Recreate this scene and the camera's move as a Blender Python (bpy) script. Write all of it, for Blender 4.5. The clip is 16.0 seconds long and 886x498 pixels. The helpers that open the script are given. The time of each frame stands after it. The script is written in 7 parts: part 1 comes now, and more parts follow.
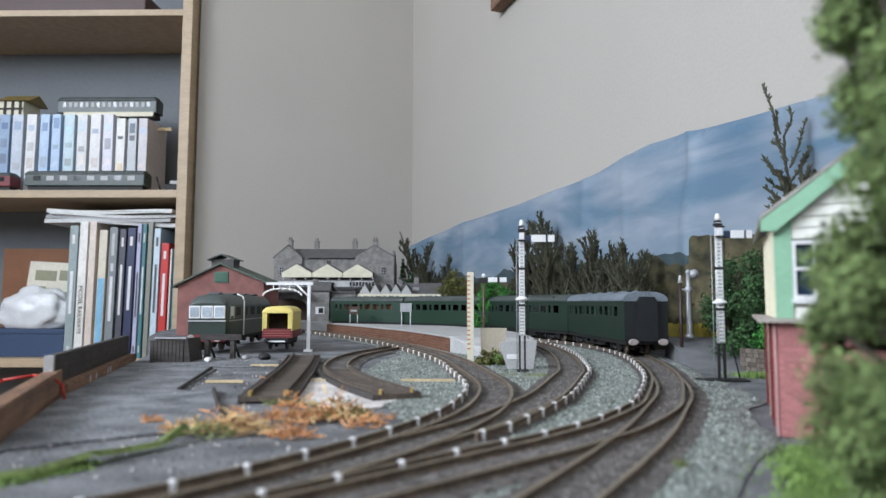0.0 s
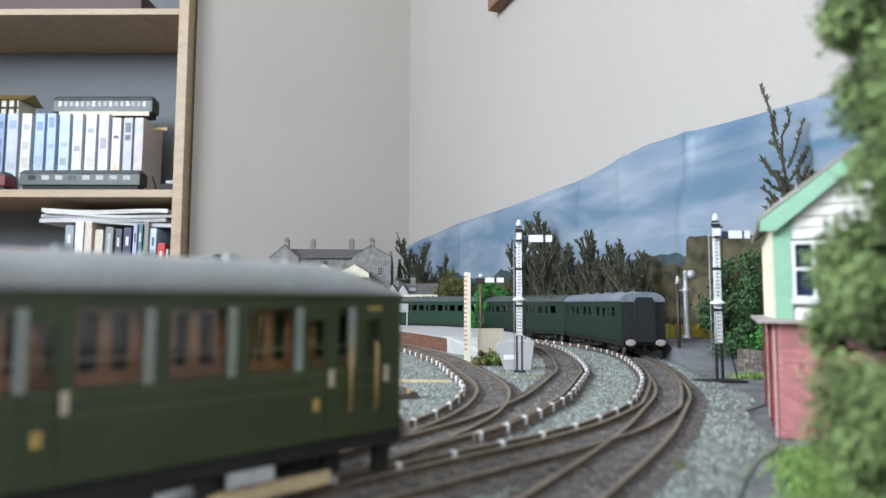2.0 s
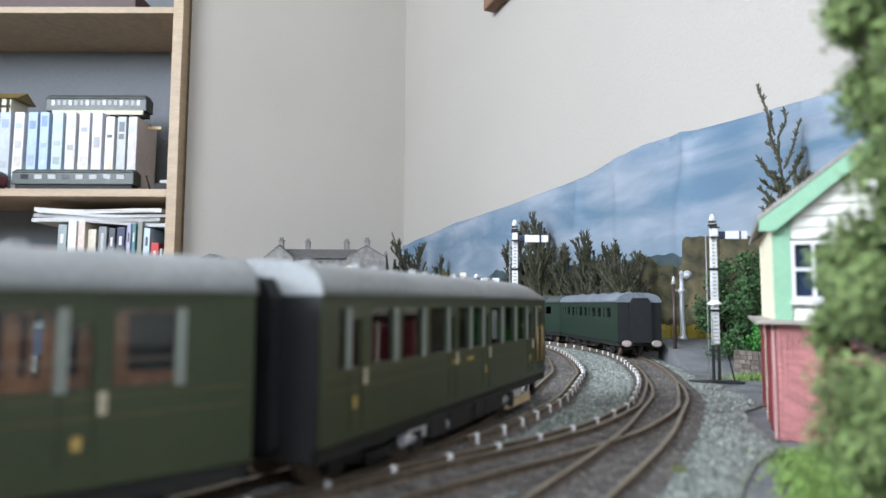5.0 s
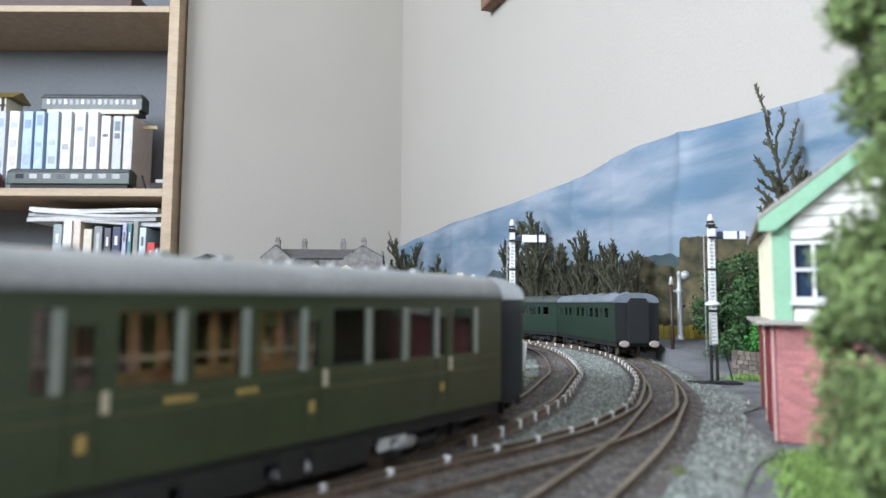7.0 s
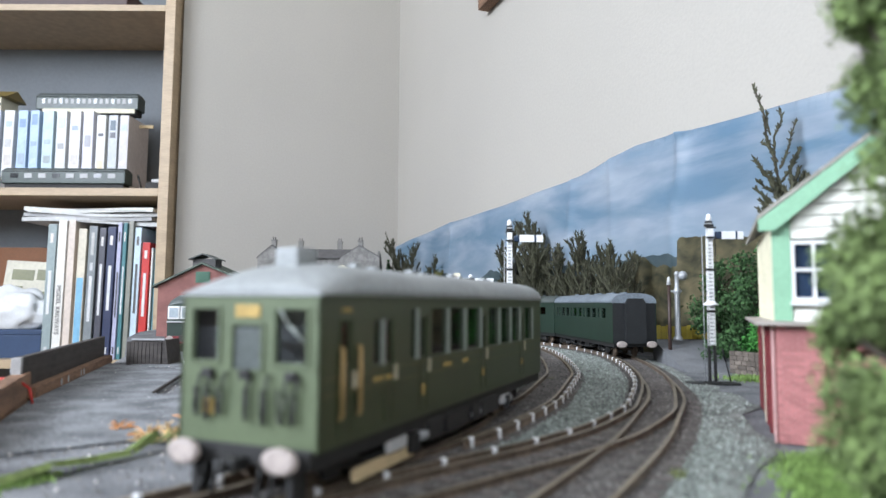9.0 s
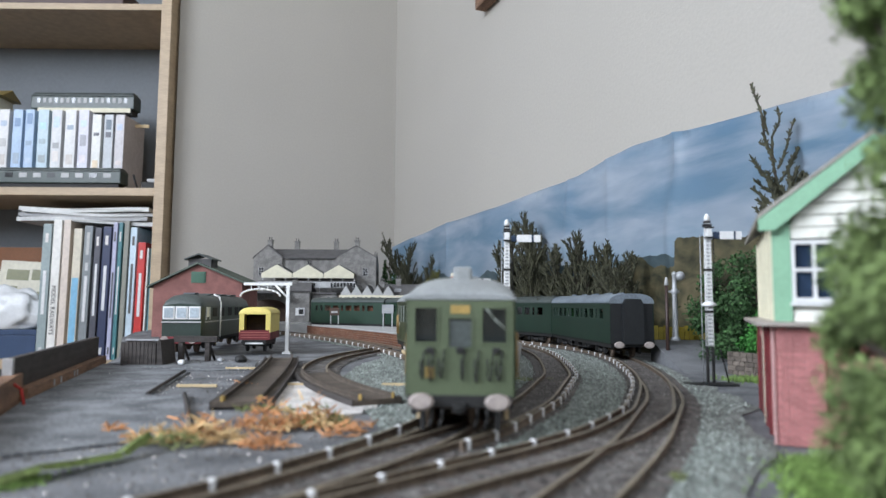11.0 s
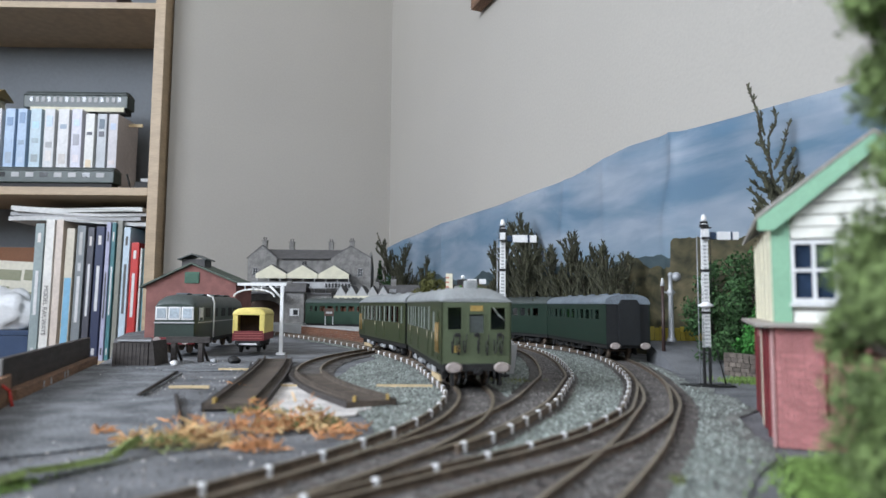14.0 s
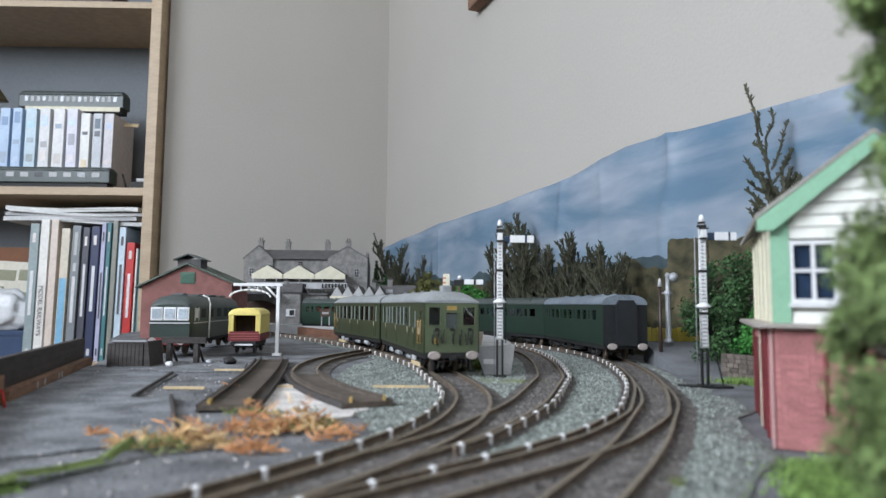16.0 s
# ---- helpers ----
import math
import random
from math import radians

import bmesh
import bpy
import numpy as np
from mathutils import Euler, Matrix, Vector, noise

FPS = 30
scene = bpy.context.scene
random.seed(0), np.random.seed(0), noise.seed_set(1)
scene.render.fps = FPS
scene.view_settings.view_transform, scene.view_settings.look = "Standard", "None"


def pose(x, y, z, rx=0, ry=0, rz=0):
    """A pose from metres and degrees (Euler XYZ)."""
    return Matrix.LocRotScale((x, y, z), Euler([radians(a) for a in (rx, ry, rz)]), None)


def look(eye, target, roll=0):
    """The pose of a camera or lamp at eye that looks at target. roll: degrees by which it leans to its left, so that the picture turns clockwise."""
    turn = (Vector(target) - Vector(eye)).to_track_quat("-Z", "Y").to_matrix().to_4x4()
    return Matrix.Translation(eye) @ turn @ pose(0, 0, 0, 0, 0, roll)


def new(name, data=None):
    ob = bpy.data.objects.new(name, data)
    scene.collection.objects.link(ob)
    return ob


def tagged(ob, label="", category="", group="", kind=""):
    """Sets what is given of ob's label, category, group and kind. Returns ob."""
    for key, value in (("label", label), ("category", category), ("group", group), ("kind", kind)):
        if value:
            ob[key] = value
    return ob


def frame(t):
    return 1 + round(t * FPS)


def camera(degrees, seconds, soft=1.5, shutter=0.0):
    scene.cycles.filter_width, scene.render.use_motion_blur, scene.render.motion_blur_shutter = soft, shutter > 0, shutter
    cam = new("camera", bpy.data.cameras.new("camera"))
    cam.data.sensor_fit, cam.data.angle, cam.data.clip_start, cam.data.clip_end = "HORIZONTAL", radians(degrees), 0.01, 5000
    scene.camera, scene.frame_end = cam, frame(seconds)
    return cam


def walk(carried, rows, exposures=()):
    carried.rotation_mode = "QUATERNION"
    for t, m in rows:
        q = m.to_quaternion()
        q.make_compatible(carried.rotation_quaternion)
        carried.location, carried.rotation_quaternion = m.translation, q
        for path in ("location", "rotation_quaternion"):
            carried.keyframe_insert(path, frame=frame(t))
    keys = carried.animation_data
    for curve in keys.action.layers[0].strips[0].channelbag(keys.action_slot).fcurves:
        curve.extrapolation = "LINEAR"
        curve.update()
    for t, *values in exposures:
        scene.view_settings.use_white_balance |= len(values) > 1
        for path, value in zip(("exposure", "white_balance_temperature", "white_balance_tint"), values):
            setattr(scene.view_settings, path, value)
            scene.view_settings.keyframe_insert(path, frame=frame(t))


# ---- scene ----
# ---- camera: low on the layout, creeping forward and turning slightly to the right ----
cam = camera(68.0, 16.0, soft=1.4)
cam.data.dof.use_dof, cam.data.dof.focus_distance, cam.data.dof.aperture_fstop = True, 0.70, 12.0


def eye_row(t, x, y, z, yaw, tilt, roll):
    e = Vector((x, y, z))
    d = Vector((math.sin(yaw) * math.cos(tilt), math.cos(yaw) * math.cos(tilt), math.sin(tilt)))
    return t, look(e, e + d, math.degrees(roll))


PATH = [
    eye_row(0, 0.00077, -0.00923, 0.04905, -0.01971, 0.08146, 0.00235),
    eye_row(4, 0.00025, -0.00480, 0.04884, -0.00959, 0.08284, 0.00439),
    eye_row(8, 0, 0, 0.049, 0, 0.08325, 0.00524),
    eye_row(12, -0.00006, 0.00554, 0.04883, 0.00972, 0.08453, 0.0065),
    eye_row(16, -0.00048, 0.00954, 0.04871, 0.01999, 0.08624, 0.00766),
]
walk(cam, PATH, exposures=[(0, 0.36), (0.6, 0.36), (1.0, 0.48), (1.5, 0.62), (2.5, 0.8), (9.0, 0.85), (10.4, 0.55), (11.3, 0.40), (12, 0.36), (16, 0.36)])

# ---- light: overcast daylight through the two windows of the room ----
world = bpy.data.worlds.new("sky")
scene.world = world
world.use_nodes = True
wn = world.node_tree.nodes
sky = wn.new("ShaderNodeTexSky")
sky.sky_type, sky.sun_disc = "NISHITA", False
sky.sun_elevation, sky.sun_rotation = radians(35), radians(-70)
world.node_tree.links.new(sky.outputs[0], wn["Background"].inputs[0])
wn["Background"].inputs[1].default_value = 0.12


def window_light(name, m, w, h, power, color):
    la = bpy.data.lights.new(name, "AREA")
    la.shape, la.size, la.size_y, la.energy, la.color = "RECTANGLE", w, h, power, color
    ob = new(name, la)
    ob.matrix_world = m
    return ob


window_light("window_daylight", look((-1.86, -0.72, 1.06), (0.45, -0.45, 0.35)), 1.7, 0.66, 67, (0.80, 0.875, 1.0))
window_light("window_daylight", look((-0.2, -1.76, 1.06), (0.1, 1.0, 0.1)), 1.7, 0.66, 12, (0.80, 0.875, 1.0))
# ---- materials ----


def mat(name, color, rough=0.6, metal=0.0, dark=None, scale=40.0, amount=0.5, fine=400.0, bump=0.1, rand=0.0,
        spec=0.5, stretch=(1, 1, 1), island=False):
    """Base colour broken up at two scales, with fine relief; rand varies it from piece to piece."""
    m = bpy.data.materials.new(name)
    m.use_nodes = True
    nt = m.node_tree
    b = nt.nodes["Principled BSDF"]
    b.inputs["Roughness"].default_value, b.inputs["Metallic"].default_value = rough, metal
    b.inputs["Specular IOR Level"].default_value = spec
    tc = nt.nodes.new("ShaderNodeTexCoord")
    mp = nt.nodes.new("ShaderNodeMapping")
    mp.inputs["Scale"].default_value = stretch
    nt.links.new(tc.outputs["Object"], mp.inputs[0])
    n1, n2 = nt.nodes.new("ShaderNodeTexNoise"), nt.nodes.new("ShaderNodeTexNoise")
    n1.inputs["Scale"].default_value, n1.inputs["Detail"].default_value = scale, 5
    n2.inputs["Scale"].default_value, n2.inputs["Detail"].default_value = fine, 4
    nt.links.new(mp.outputs[0], n1.inputs[0])
    nt.links.new(mp.outputs[0], n2.inputs[0])
    mix = nt.nodes.new("ShaderNodeMix")
    mix.data_type = "RGBA"
    add = nt.nodes.new("ShaderNodeMath")
    add.operation = "ADD"
    nt.links.new(n1.outputs[0], add.inputs[0])
    nt.links.new(n2.outputs[0], add.inputs[1])
    rng = nt.nodes.new("ShaderNodeMapRange")
    rng.inputs[1].default_value, rng.inputs[2].default_value = 0.84, 1.16
    rng.inputs[3].default_value, rng.inputs[4].default_value = 0.0, 1.0
    nt.links.new(add.outputs[0], rng.inputs[0])
    nt.links.new(rng.outputs[0], mix.inputs[0])
    d = dark or tuple(c * (1 - amount) for c in color)
    mix.inputs[6].default_value, mix.inputs[7].default_value = (*d, 1), (*color, 1)
    out = mix.outputs[2]
    if rand:
        hsv = nt.nodes.new("ShaderNodeHueSaturation")
        oi = nt.nodes.new("ShaderNodeNewGeometry" if island else "ShaderNodeObjectInfo")
        r2 = nt.nodes.new("ShaderNodeMapRange")
        r2.inputs[3].default_value, r2.inputs[4].default_value = 1 - rand, 1 + rand
        nt.links.new(oi.outputs["Random Per Island" if island else "Random"], r2.inputs[0])
        nt.links.new(r2.outputs[0], hsv.inputs["Value"])
        nt.links.new(out, hsv.inputs["Color"])
        out = hsv.outputs[0]
    nt.links.new(out, b.inputs["Base Color"])
    if bump:
        bp = nt.nodes.new("ShaderNodeBump")
        bp.inputs["Strength"].default_value, bp.inputs["Distance"].default_value = bump, 0.001
        nt.links.new(n2.outputs[0], bp.inputs["Height"])
        nt.links.new(bp.outputs[0], b.inputs["Normal"])
    return m


def glass_mat(name, color=(0.9, 0.95, 0.95), rough=0.03):
    m = bpy.data.materials.new(name)
    m.use_nodes = True
    nt = m.node_tree
    b = nt.nodes["Principled BSDF"]
    tr = nt.nodes.new("ShaderNodeBsdfTransparent")
    tr.inputs[0].default_value = (*color, 1)
    gl = nt.nodes.new("ShaderNodeBsdfGlossy")
    gl.inputs["Roughness"].default_value = rough
    fr = nt.nodes.new("ShaderNodeFresnel")
    fr.inputs[0].default_value = 1.5
    mx = nt.nodes.new("ShaderNodeMixShader")
    nt.links.new(fr.outputs[0], mx.inputs[0])
    nt.links.new(tr.outputs[0], mx.inputs[1])
    nt.links.new(gl.outputs[0], mx.inputs[2])
    nt.links.new(mx.outputs[0], nt.nodes["Material Output"].inputs[0])
    nt.nodes.remove(b)
    return m


M = {
    "wall": mat("wallpaper", (0.405, 0.379, 0.338), 0.85, scale=3, amount=0.05, fine=260, bump=0.25),
    "ceiling": mat("ceiling_paint", (0.8, 0.79, 0.77), 0.9, scale=3, amount=0.04, fine=200, bump=0.1),
    "carpet": mat("carpet", (0.25, 0.2, 0.16), 0.95, scale=8, amount=0.3, fine=300, bump=0.4),
    "pine": mat("pine_laminate", (0.47, 0.35, 0.225), 0.5, scale=5, amount=0.18, fine=60, bump=0.05, stretch=(1, 1, 8)),
    "back_panel": mat("grey_back_panel", (0.185, 0.20, 0.215), 0.8, scale=6, amount=0.08, fine=150, bump=0.05),
    "board": mat("roofing_felt", (0.22, 0.225, 0.235), 0.95, dark=(0.085, 0.088, 0.094), scale=38, fine=900, bump=0.5),
    "felt": mat("felt_sheet", (0.235, 0.245, 0.255), 0.95, dark=(0.095, 0.1, 0.108), scale=55, fine=700, bump=0.7),
    "ballast": mat("grey_ballast", (0.28, 0.295, 0.27), 0.95, dark=(0.11, 0.12, 0.11), scale=70, fine=1400, bump=0.8),
    "stone_chip": mat("ballast_chip", (0.33, 0.36, 0.33), 0.95, dark=(0.15, 0.17, 0.15), scale=300, fine=2500, bump=0.3, rand=0.55, island=True),
    "dirty_chip": mat("oily_ballast_chip", (0.24, 0.225, 0.21), 0.95, dark=(0.1, 0.093, 0.086), scale=300, fine=2500, bump=0.3, rand=0.6, island=True),
    "rail": mat("rusty_rail_side", (0.20, 0.15, 0.11), 0.7, metal=0.3, scale=120, amount=0.5, fine=900, bump=0.3),
    "rail_top": mat("worn_rail_head", (0.31, 0.26, 0.19), 0.5, metal=0.5, scale=90, amount=0.35, fine=600, bump=0.1),
    "sleeper": mat("sleeper", (0.13, 0.11, 0.10), 0.85, scale=200, amount=0.5, fine=1200, bump=0.3, rand=0.35),
    "track_dirt": mat("oily_track_bed", (0.17, 0.16, 0.15), 0.95, dark=(0.06, 0.055, 0.05), scale=130, fine=1300, bump=0.8),
    "tan": mat("tan_handrail_paint", (0.36, 0.235, 0.09), 0.55, scale=200, amount=0.2, fine=900, bump=0.02),
    "pot": mat("white_insulator", (0.80, 0.80, 0.80), 0.5, scale=200, amount=0.12, fine=900, bump=0.05),
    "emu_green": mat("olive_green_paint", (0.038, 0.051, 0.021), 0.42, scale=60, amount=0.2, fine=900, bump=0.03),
    # train green made lighter for the light that falls on the cab end
    "emu_cab_lit": mat("cab_green_lit", (0.098, 0.125, 0.068), 0.45, scale=80, amount=0.15, fine=900, bump=0.03),
    "coach_green": mat("dark_green_paint", (0.011, 0.029, 0.018), 0.48, scale=60, amount=0.2, fine=900, bump=0.03),
    "platform_green": mat("mid_green_paint", (0.018, 0.048, 0.028), 0.42, scale=60, amount=0.2, fine=900, bump=0.03),
    "roof_blue": mat("blue_grey_roof", (0.20, 0.235, 0.27), 0.5, scale=50, amount=0.3, fine=700, bump=0.08),
    "loco_green": mat("locomotive_green_paint", (0.035, 0.055, 0.045), 0.4, scale=60, amount=0.25, fine=900, bump=0.03),
    "roof_grey": mat("weathered_roof_grey", (0.29, 0.305, 0.305), 0.6, scale=50, amount=0.2, fine=700, bump=0.08),
    "roof_dark": mat("dark_roof_grey", (0.11, 0.125, 0.14), 0.5, scale=50, amount=0.3, fine=700, bump=0.08),
    "roof_green": mat("dark_green_roof", (0.075, 0.09, 0.085), 0.5, scale=50, amount=0.3, fine=700, bump=0.08),
    "black": mat("underframe_black", (0.015, 0.0145, 0.014), 0.65, scale=150, amount=0.4, fine=900, bump=0.15),
    "gangway": mat("gangway_black", (0.012, 0.0135, 0.015), 0.6, scale=150, amount=0.3, fine=900, bump=0.1),
    "seat_brown": mat("brown_interior", (0.22, 0.075, 0.035), 0.6, scale=100, amount=0.35, fine=600, bump=0.05),
    "screen_brown": mat("orange_brown_interior", (0.50, 0.19, 0.08), 0.55, scale=100, amount=0.35, fine=600, bump=0.05),
    "rail_tan": mat("tan_window_rail", (0.45, 0.30, 0.20), 0.5, scale=200, amount=0.2, fine=900, bump=0.02),
    "inner": mat("dark_interior", (0.08, 0.045, 0.03), 0.7, scale=100, amount=0.3, fine=600, bump=0.05),
    "gold": mat("gold_lettering", (0.46, 0.31, 0.09), 0.5, scale=400, amount=0.25, fine=900, bump=0.02),
    "handle_cream": mat("cream_grab_handle", (0.48, 0.43, 0.31), 0.5, scale=300, amount=0.2, fine=900, bump=0.02),
    "line_yellow": mat("thin_yellow_lining", (0.095, 0.09, 0.036), 0.5, scale=400, amount=0.2, fine=900, bump=0.02),
    "silver_post": mat("pale_window_pillar", (0.22, 0.245, 0.215), 0.45, scale=100, amount=0.15, fine=900, bump=0.02),
    "buffer": mat("pale_buffer", (0.42, 0.36, 0.33), 0.5, scale=200, amount=0.25, fine=900, bump=0.05),
    "white": mat("white_plastic", (0.80, 0.80, 0.79), 0.45, scale=120, amount=0.1, fine=700, bump=0.03),
    "greywhite": mat("grey_white_paint", (0.5, 0.5, 0.5), 0.6, scale=80, amount=0.2, fine=700, bump=0.05),
    "cream": mat("cream_paint", (0.72, 0.68, 0.52), 0.6, scale=80, amount=0.12, fine=700, bump=0.05),
    "yellow": mat("yellow_plastic", (0.76, 0.62, 0.18), 0.45, scale=90, amount=0.12, fine=700, bump=0.03),
    "maroon": mat("maroon_paint", (0.20, 0.025, 0.03), 0.5, scale=90, amount=0.3, fine=700, bump=0.03),
    "shed_brick": mat("maroon_brick_wall", (0.27, 0.12, 0.105), 0.9, scale=60, amount=0.3, fine=900, bump=0.3),
    "plat_brick": mat("orange_brick_face", (0.21, 0.095, 0.055), 0.85, scale=120, amount=0.35, fine=1200, bump=0.3, rand=0.25),
    "pink_brick": mat("pink_brick", (0.60, 0.25, 0.24), 0.9, scale=120, amount=0.2, fine=1500, bump=0.3, rand=0.18),
    "pink_mortar": mat("pink_mortar", (0.60, 0.36, 0.34), 0.9, scale=120, amount=0.2, fine=1500, bump=0.3),
    "slate": mat("grey_slate_roof", (0.13, 0.125, 0.125), 0.85, scale=80, amount=0.3, fine=900, bump=0.3, rand=0.2),
    "stone": mat("grey_stone_wall", (0.27, 0.26, 0.245), 0.9, scale=90, amount=0.4, fine=700, bump=0.4),
    "concrete": mat("pale_concrete", (0.46, 0.46, 0.45), 0.85, scale=60, amount=0.2, fine=900, bump=0.2),
    "tarmac": mat("grey_tarmac", (0.20, 0.205, 0.215), 0.9, dark=(0.13, 0.133, 0.14), scale=40, fine=1500, bump=0.5),
    "plaster": mat("white_plaster_patch", (0.74, 0.70, 0.66), 0.9, dark=(0.45, 0.42, 0.40), scale=60, fine=900, bump=0.3),
    "dark_wood": mat("dark_stained_wood", (0.065, 0.055, 0.05), 0.8, scale=60, amount=0.5, fine=500, bump=0.3, stretch=(1, 6, 6)),
    "ramp_wood": mat("brown_plank", (0.10, 0.078, 0.06), 0.8, scale=90, amount=0.4, fine=600, bump=0.3, rand=0.25),
    "raw_wood": mat("raw_brown_timber", (0.30, 0.17, 0.10), 0.75, dark=(0.12, 0.065, 0.04), scale=25, fine=300, bump=0.2, stretch=(1, 6, 6)),
    "bare_wood": mat("pale_bare_wood", (0.62, 0.48, 0.28), 0.7, scale=60, amount=0.2, fine=500, bump=0.1),
    "mint": mat("mint_green_paint", (0.27, 0.50, 0.33), 0.55, scale=70, amount=0.12, fine=900, bump=0.05),
    "board_cream": mat("cream_weatherboard", (0.83, 0.82, 0.74), 0.6, scale=60, amount=0.06, fine=900, bump=0.05, rand=0.03),
    "win_blue": mat("dark_blue_pane", (0.03, 0.05, 0.09), 0.15, scale=60, amount=0.3, fine=300, bump=0.0),
    "win_dark": mat("dark_pane", (0.03, 0.033, 0.036), 0.12, scale=60, amount=0.3, fine=300, bump=0.0),
    "metal_grey": mat("grey_metal", (0.40, 0.41, 0.42), 0.5, metal=0.3, scale=90, amount=0.2, fine=900, bump=0.05),
    "red_plastic": mat("red_cable", (0.5, 0.03, 0.02), 0.5, scale=90, amount=0.15, fine=900, bump=0.02),
    "twig": mat("twig_bark", (0.075, 0.06, 0.045), 0.9, scale=200, amount=0.4, fine=900, bump=0.3),
    "needle": mat("dry_conifer_leaf", (0.085, 0.085, 0.048), 0.8, scale=90, amount=0.5, fine=900, bump=0.2, rand=0.4, island=True),
    "bush_dark": mat("dark_green_flock", (0.055, 0.13, 0.04), 0.9, scale=150, amount=0.5, fine=1500, bump=0.5, rand=0.45, island=True),
    "bush_bright": mat("bright_green_flock", (0.055, 0.24, 0.04), 0.9, scale=150, amount=0.4, fine=1500, bump=0.5, rand=0.4, island=True),
    "bush_olive": mat("olive_yellow_flock", (0.16, 0.16, 0.045), 0.9, scale=150, amount=0.4, fine=1500, bump=0.5, rand=0.4, island=True),
    "near_leaf": mat("soft_green_foliage", (0.20, 0.28, 0.095), 0.85, scale=120, amount=0.5, fine=900, bump=0.3, rand=0.45, island=True),
    "grass": mat("bright_grass_flock", (0.25, 0.39, 0.105), 0.95, scale=150, amount=0.35, fine=1500, bump=0.6, rand=0.35, island=True),
    "dry_orange": mat("dry_orange_foliage", (0.62, 0.30, 0.13), 0.85, scale=150, amount=0.25, fine=900, bump=0.2, rand=0.35, island=True),
    "dry_tan": mat("dry_tan_foliage", (0.68, 0.47, 0.23), 0.85, scale=150, amount=0.25, fine=900, bump=0.2, rand=0.3, island=True),
    "dry_olive": mat("dry_olive_foliage", (0.22, 0.25, 0.09), 0.85, scale=150, amount=0.3, fine=900, bump=0.2, rand=0.3, island=True),
    "paper": mat("paper", (0.74, 0.74, 0.73), 0.7, scale=30, amount=0.08, fine=300, bump=0.1),
    "bag": mat("white_plastic_bag", (0.72, 0.73, 0.74), 0.35, scale=30, amount=0.08, fine=200, bump=0.3),
    "navy": mat("navy_box_card", (0.03, 0.06, 0.13), 0.6, scale=30, amount=0.15, fine=300, bump=0.05),
    "brown_card": mat("brown_board", (0.25, 0.10, 0.04), 0.6, scale=20, amount=0.2, fine=300, bump=0.05),
    "glass": glass_mat("window_glass"),
}


def plain(name, color, rough=0.5, amount=0.12):
    return mat(name, color, rough, scale=40, amount=amount, fine=500, bump=0.03)


# ---- mesh helpers ----


def part(name, bm, material, parent=None, label="", smooth=False):
    me = bpy.data.meshes.new(name)
    bm.to_mesh(me)
    bm.free()
    for k in (material if isinstance(material, (list, tuple)) else [material]):
        me.materials.append(k)
    if smooth:
        me.polygons.foreach_set("use_smooth", [True] * len(me.polygons))
    ob = new(name, me)
    ob.parent = parent
    if label:
        ob["label"] = label
    return ob


def share(ob, name, loc, rz=0.0, parent=None):
    """Another object on the same mesh."""
    o = new(name, ob.data)
    o.parent = parent if parent is not None else ob.parent
    o.location, o.rotation_euler = loc, (0, 0, rz)
    return o


def thing(name, m, label, category, group="", kind=""):
    e = new(name)
    e.empty_display_size = 0.01
    e.matrix_world = m
    return tagged(e, label, category, group, kind)


def box(bm, x0, x1, y0, y1, z0, z1, mi=0, bevel=0.0):
    v = [bm.verts.new((x, y, z)) for x in (x0, x1) for y in (y0, y1) for z in (z0, z1)]
    fs = [bm.faces.new([v[i] for i in q]) for q in ((0, 1, 3, 2), (4, 6, 7, 5), (0, 4, 5, 1), (2, 3, 7, 6), (0, 2, 6, 4), (1, 5, 7, 3))]
    for f in fs:
        f.material_index = mi
    if bevel:
        es = list({e for f in fs for e in f.edges})
        r = bmesh.ops.bevel(bm, geom=es, offset=bevel, segments=2, affect="EDGES", profile=0.7)
        for f in r["faces"]:
            f.material_index = mi
    return v


def boxed(x0, x1, y0, y1, z0, z1, bevel=0.0):
    bm = bmesh.new()
    box(bm, x0, x1, y0, y1, z0, z1, 0, bevel)
    return bm


def tube(bm, a, b, r0, r1=None, n=8, caps=True, mi=0):
    """A tapered rod from a to b."""
    a, b = Vector(a), Vector(b)
    r1 = r0 if r1 is None else r1
    q = (b - a).to_track_quat("Z", "Y")
    rings = []
    for p, r in ((a, r0), (b, r1)):
        rings.append([bm.verts.new(p + q @ Vector((r * math.cos(2 * math.pi * i / n), r * math.sin(2 * math.pi * i / n), 0))) for i in range(n)])
    for i in range(n):
        f = bm.faces.new((rings[0][i], rings[0][(i + 1) % n], rings[1][(i + 1) % n], rings[1][i]))
        f.smooth, f.material_index = True, mi
    if caps:
        bm.faces.new(rings[0][::-1]).material_index = mi
        bm.faces.new(rings[1]).material_index = mi


def wire(bm, pts, r, n=6, mi=0):
    for a, b in zip(pts, pts[1:]):
        tube(bm, a, b, r, r, n, True, mi)


def lathe(bm, prof, n=12, c=(0, 0, 0)):
    rings = [[bm.verts.new((c[0] + r * math.cos(2 * math.pi * i / n), c[1] + r * math.sin(2 * math.pi * i / n), c[2] + z)) for i in range(n)] for r, z in prof]
    for p, q in zip(rings, rings[1:]):
        for i in range(n):
            bm.faces.new((p[i], p[(i + 1) % n], q[(i + 1) % n], q[i])).smooth = True
    bm.faces.new(rings[0][::-1])
    bm.faces.new(rings[-1])


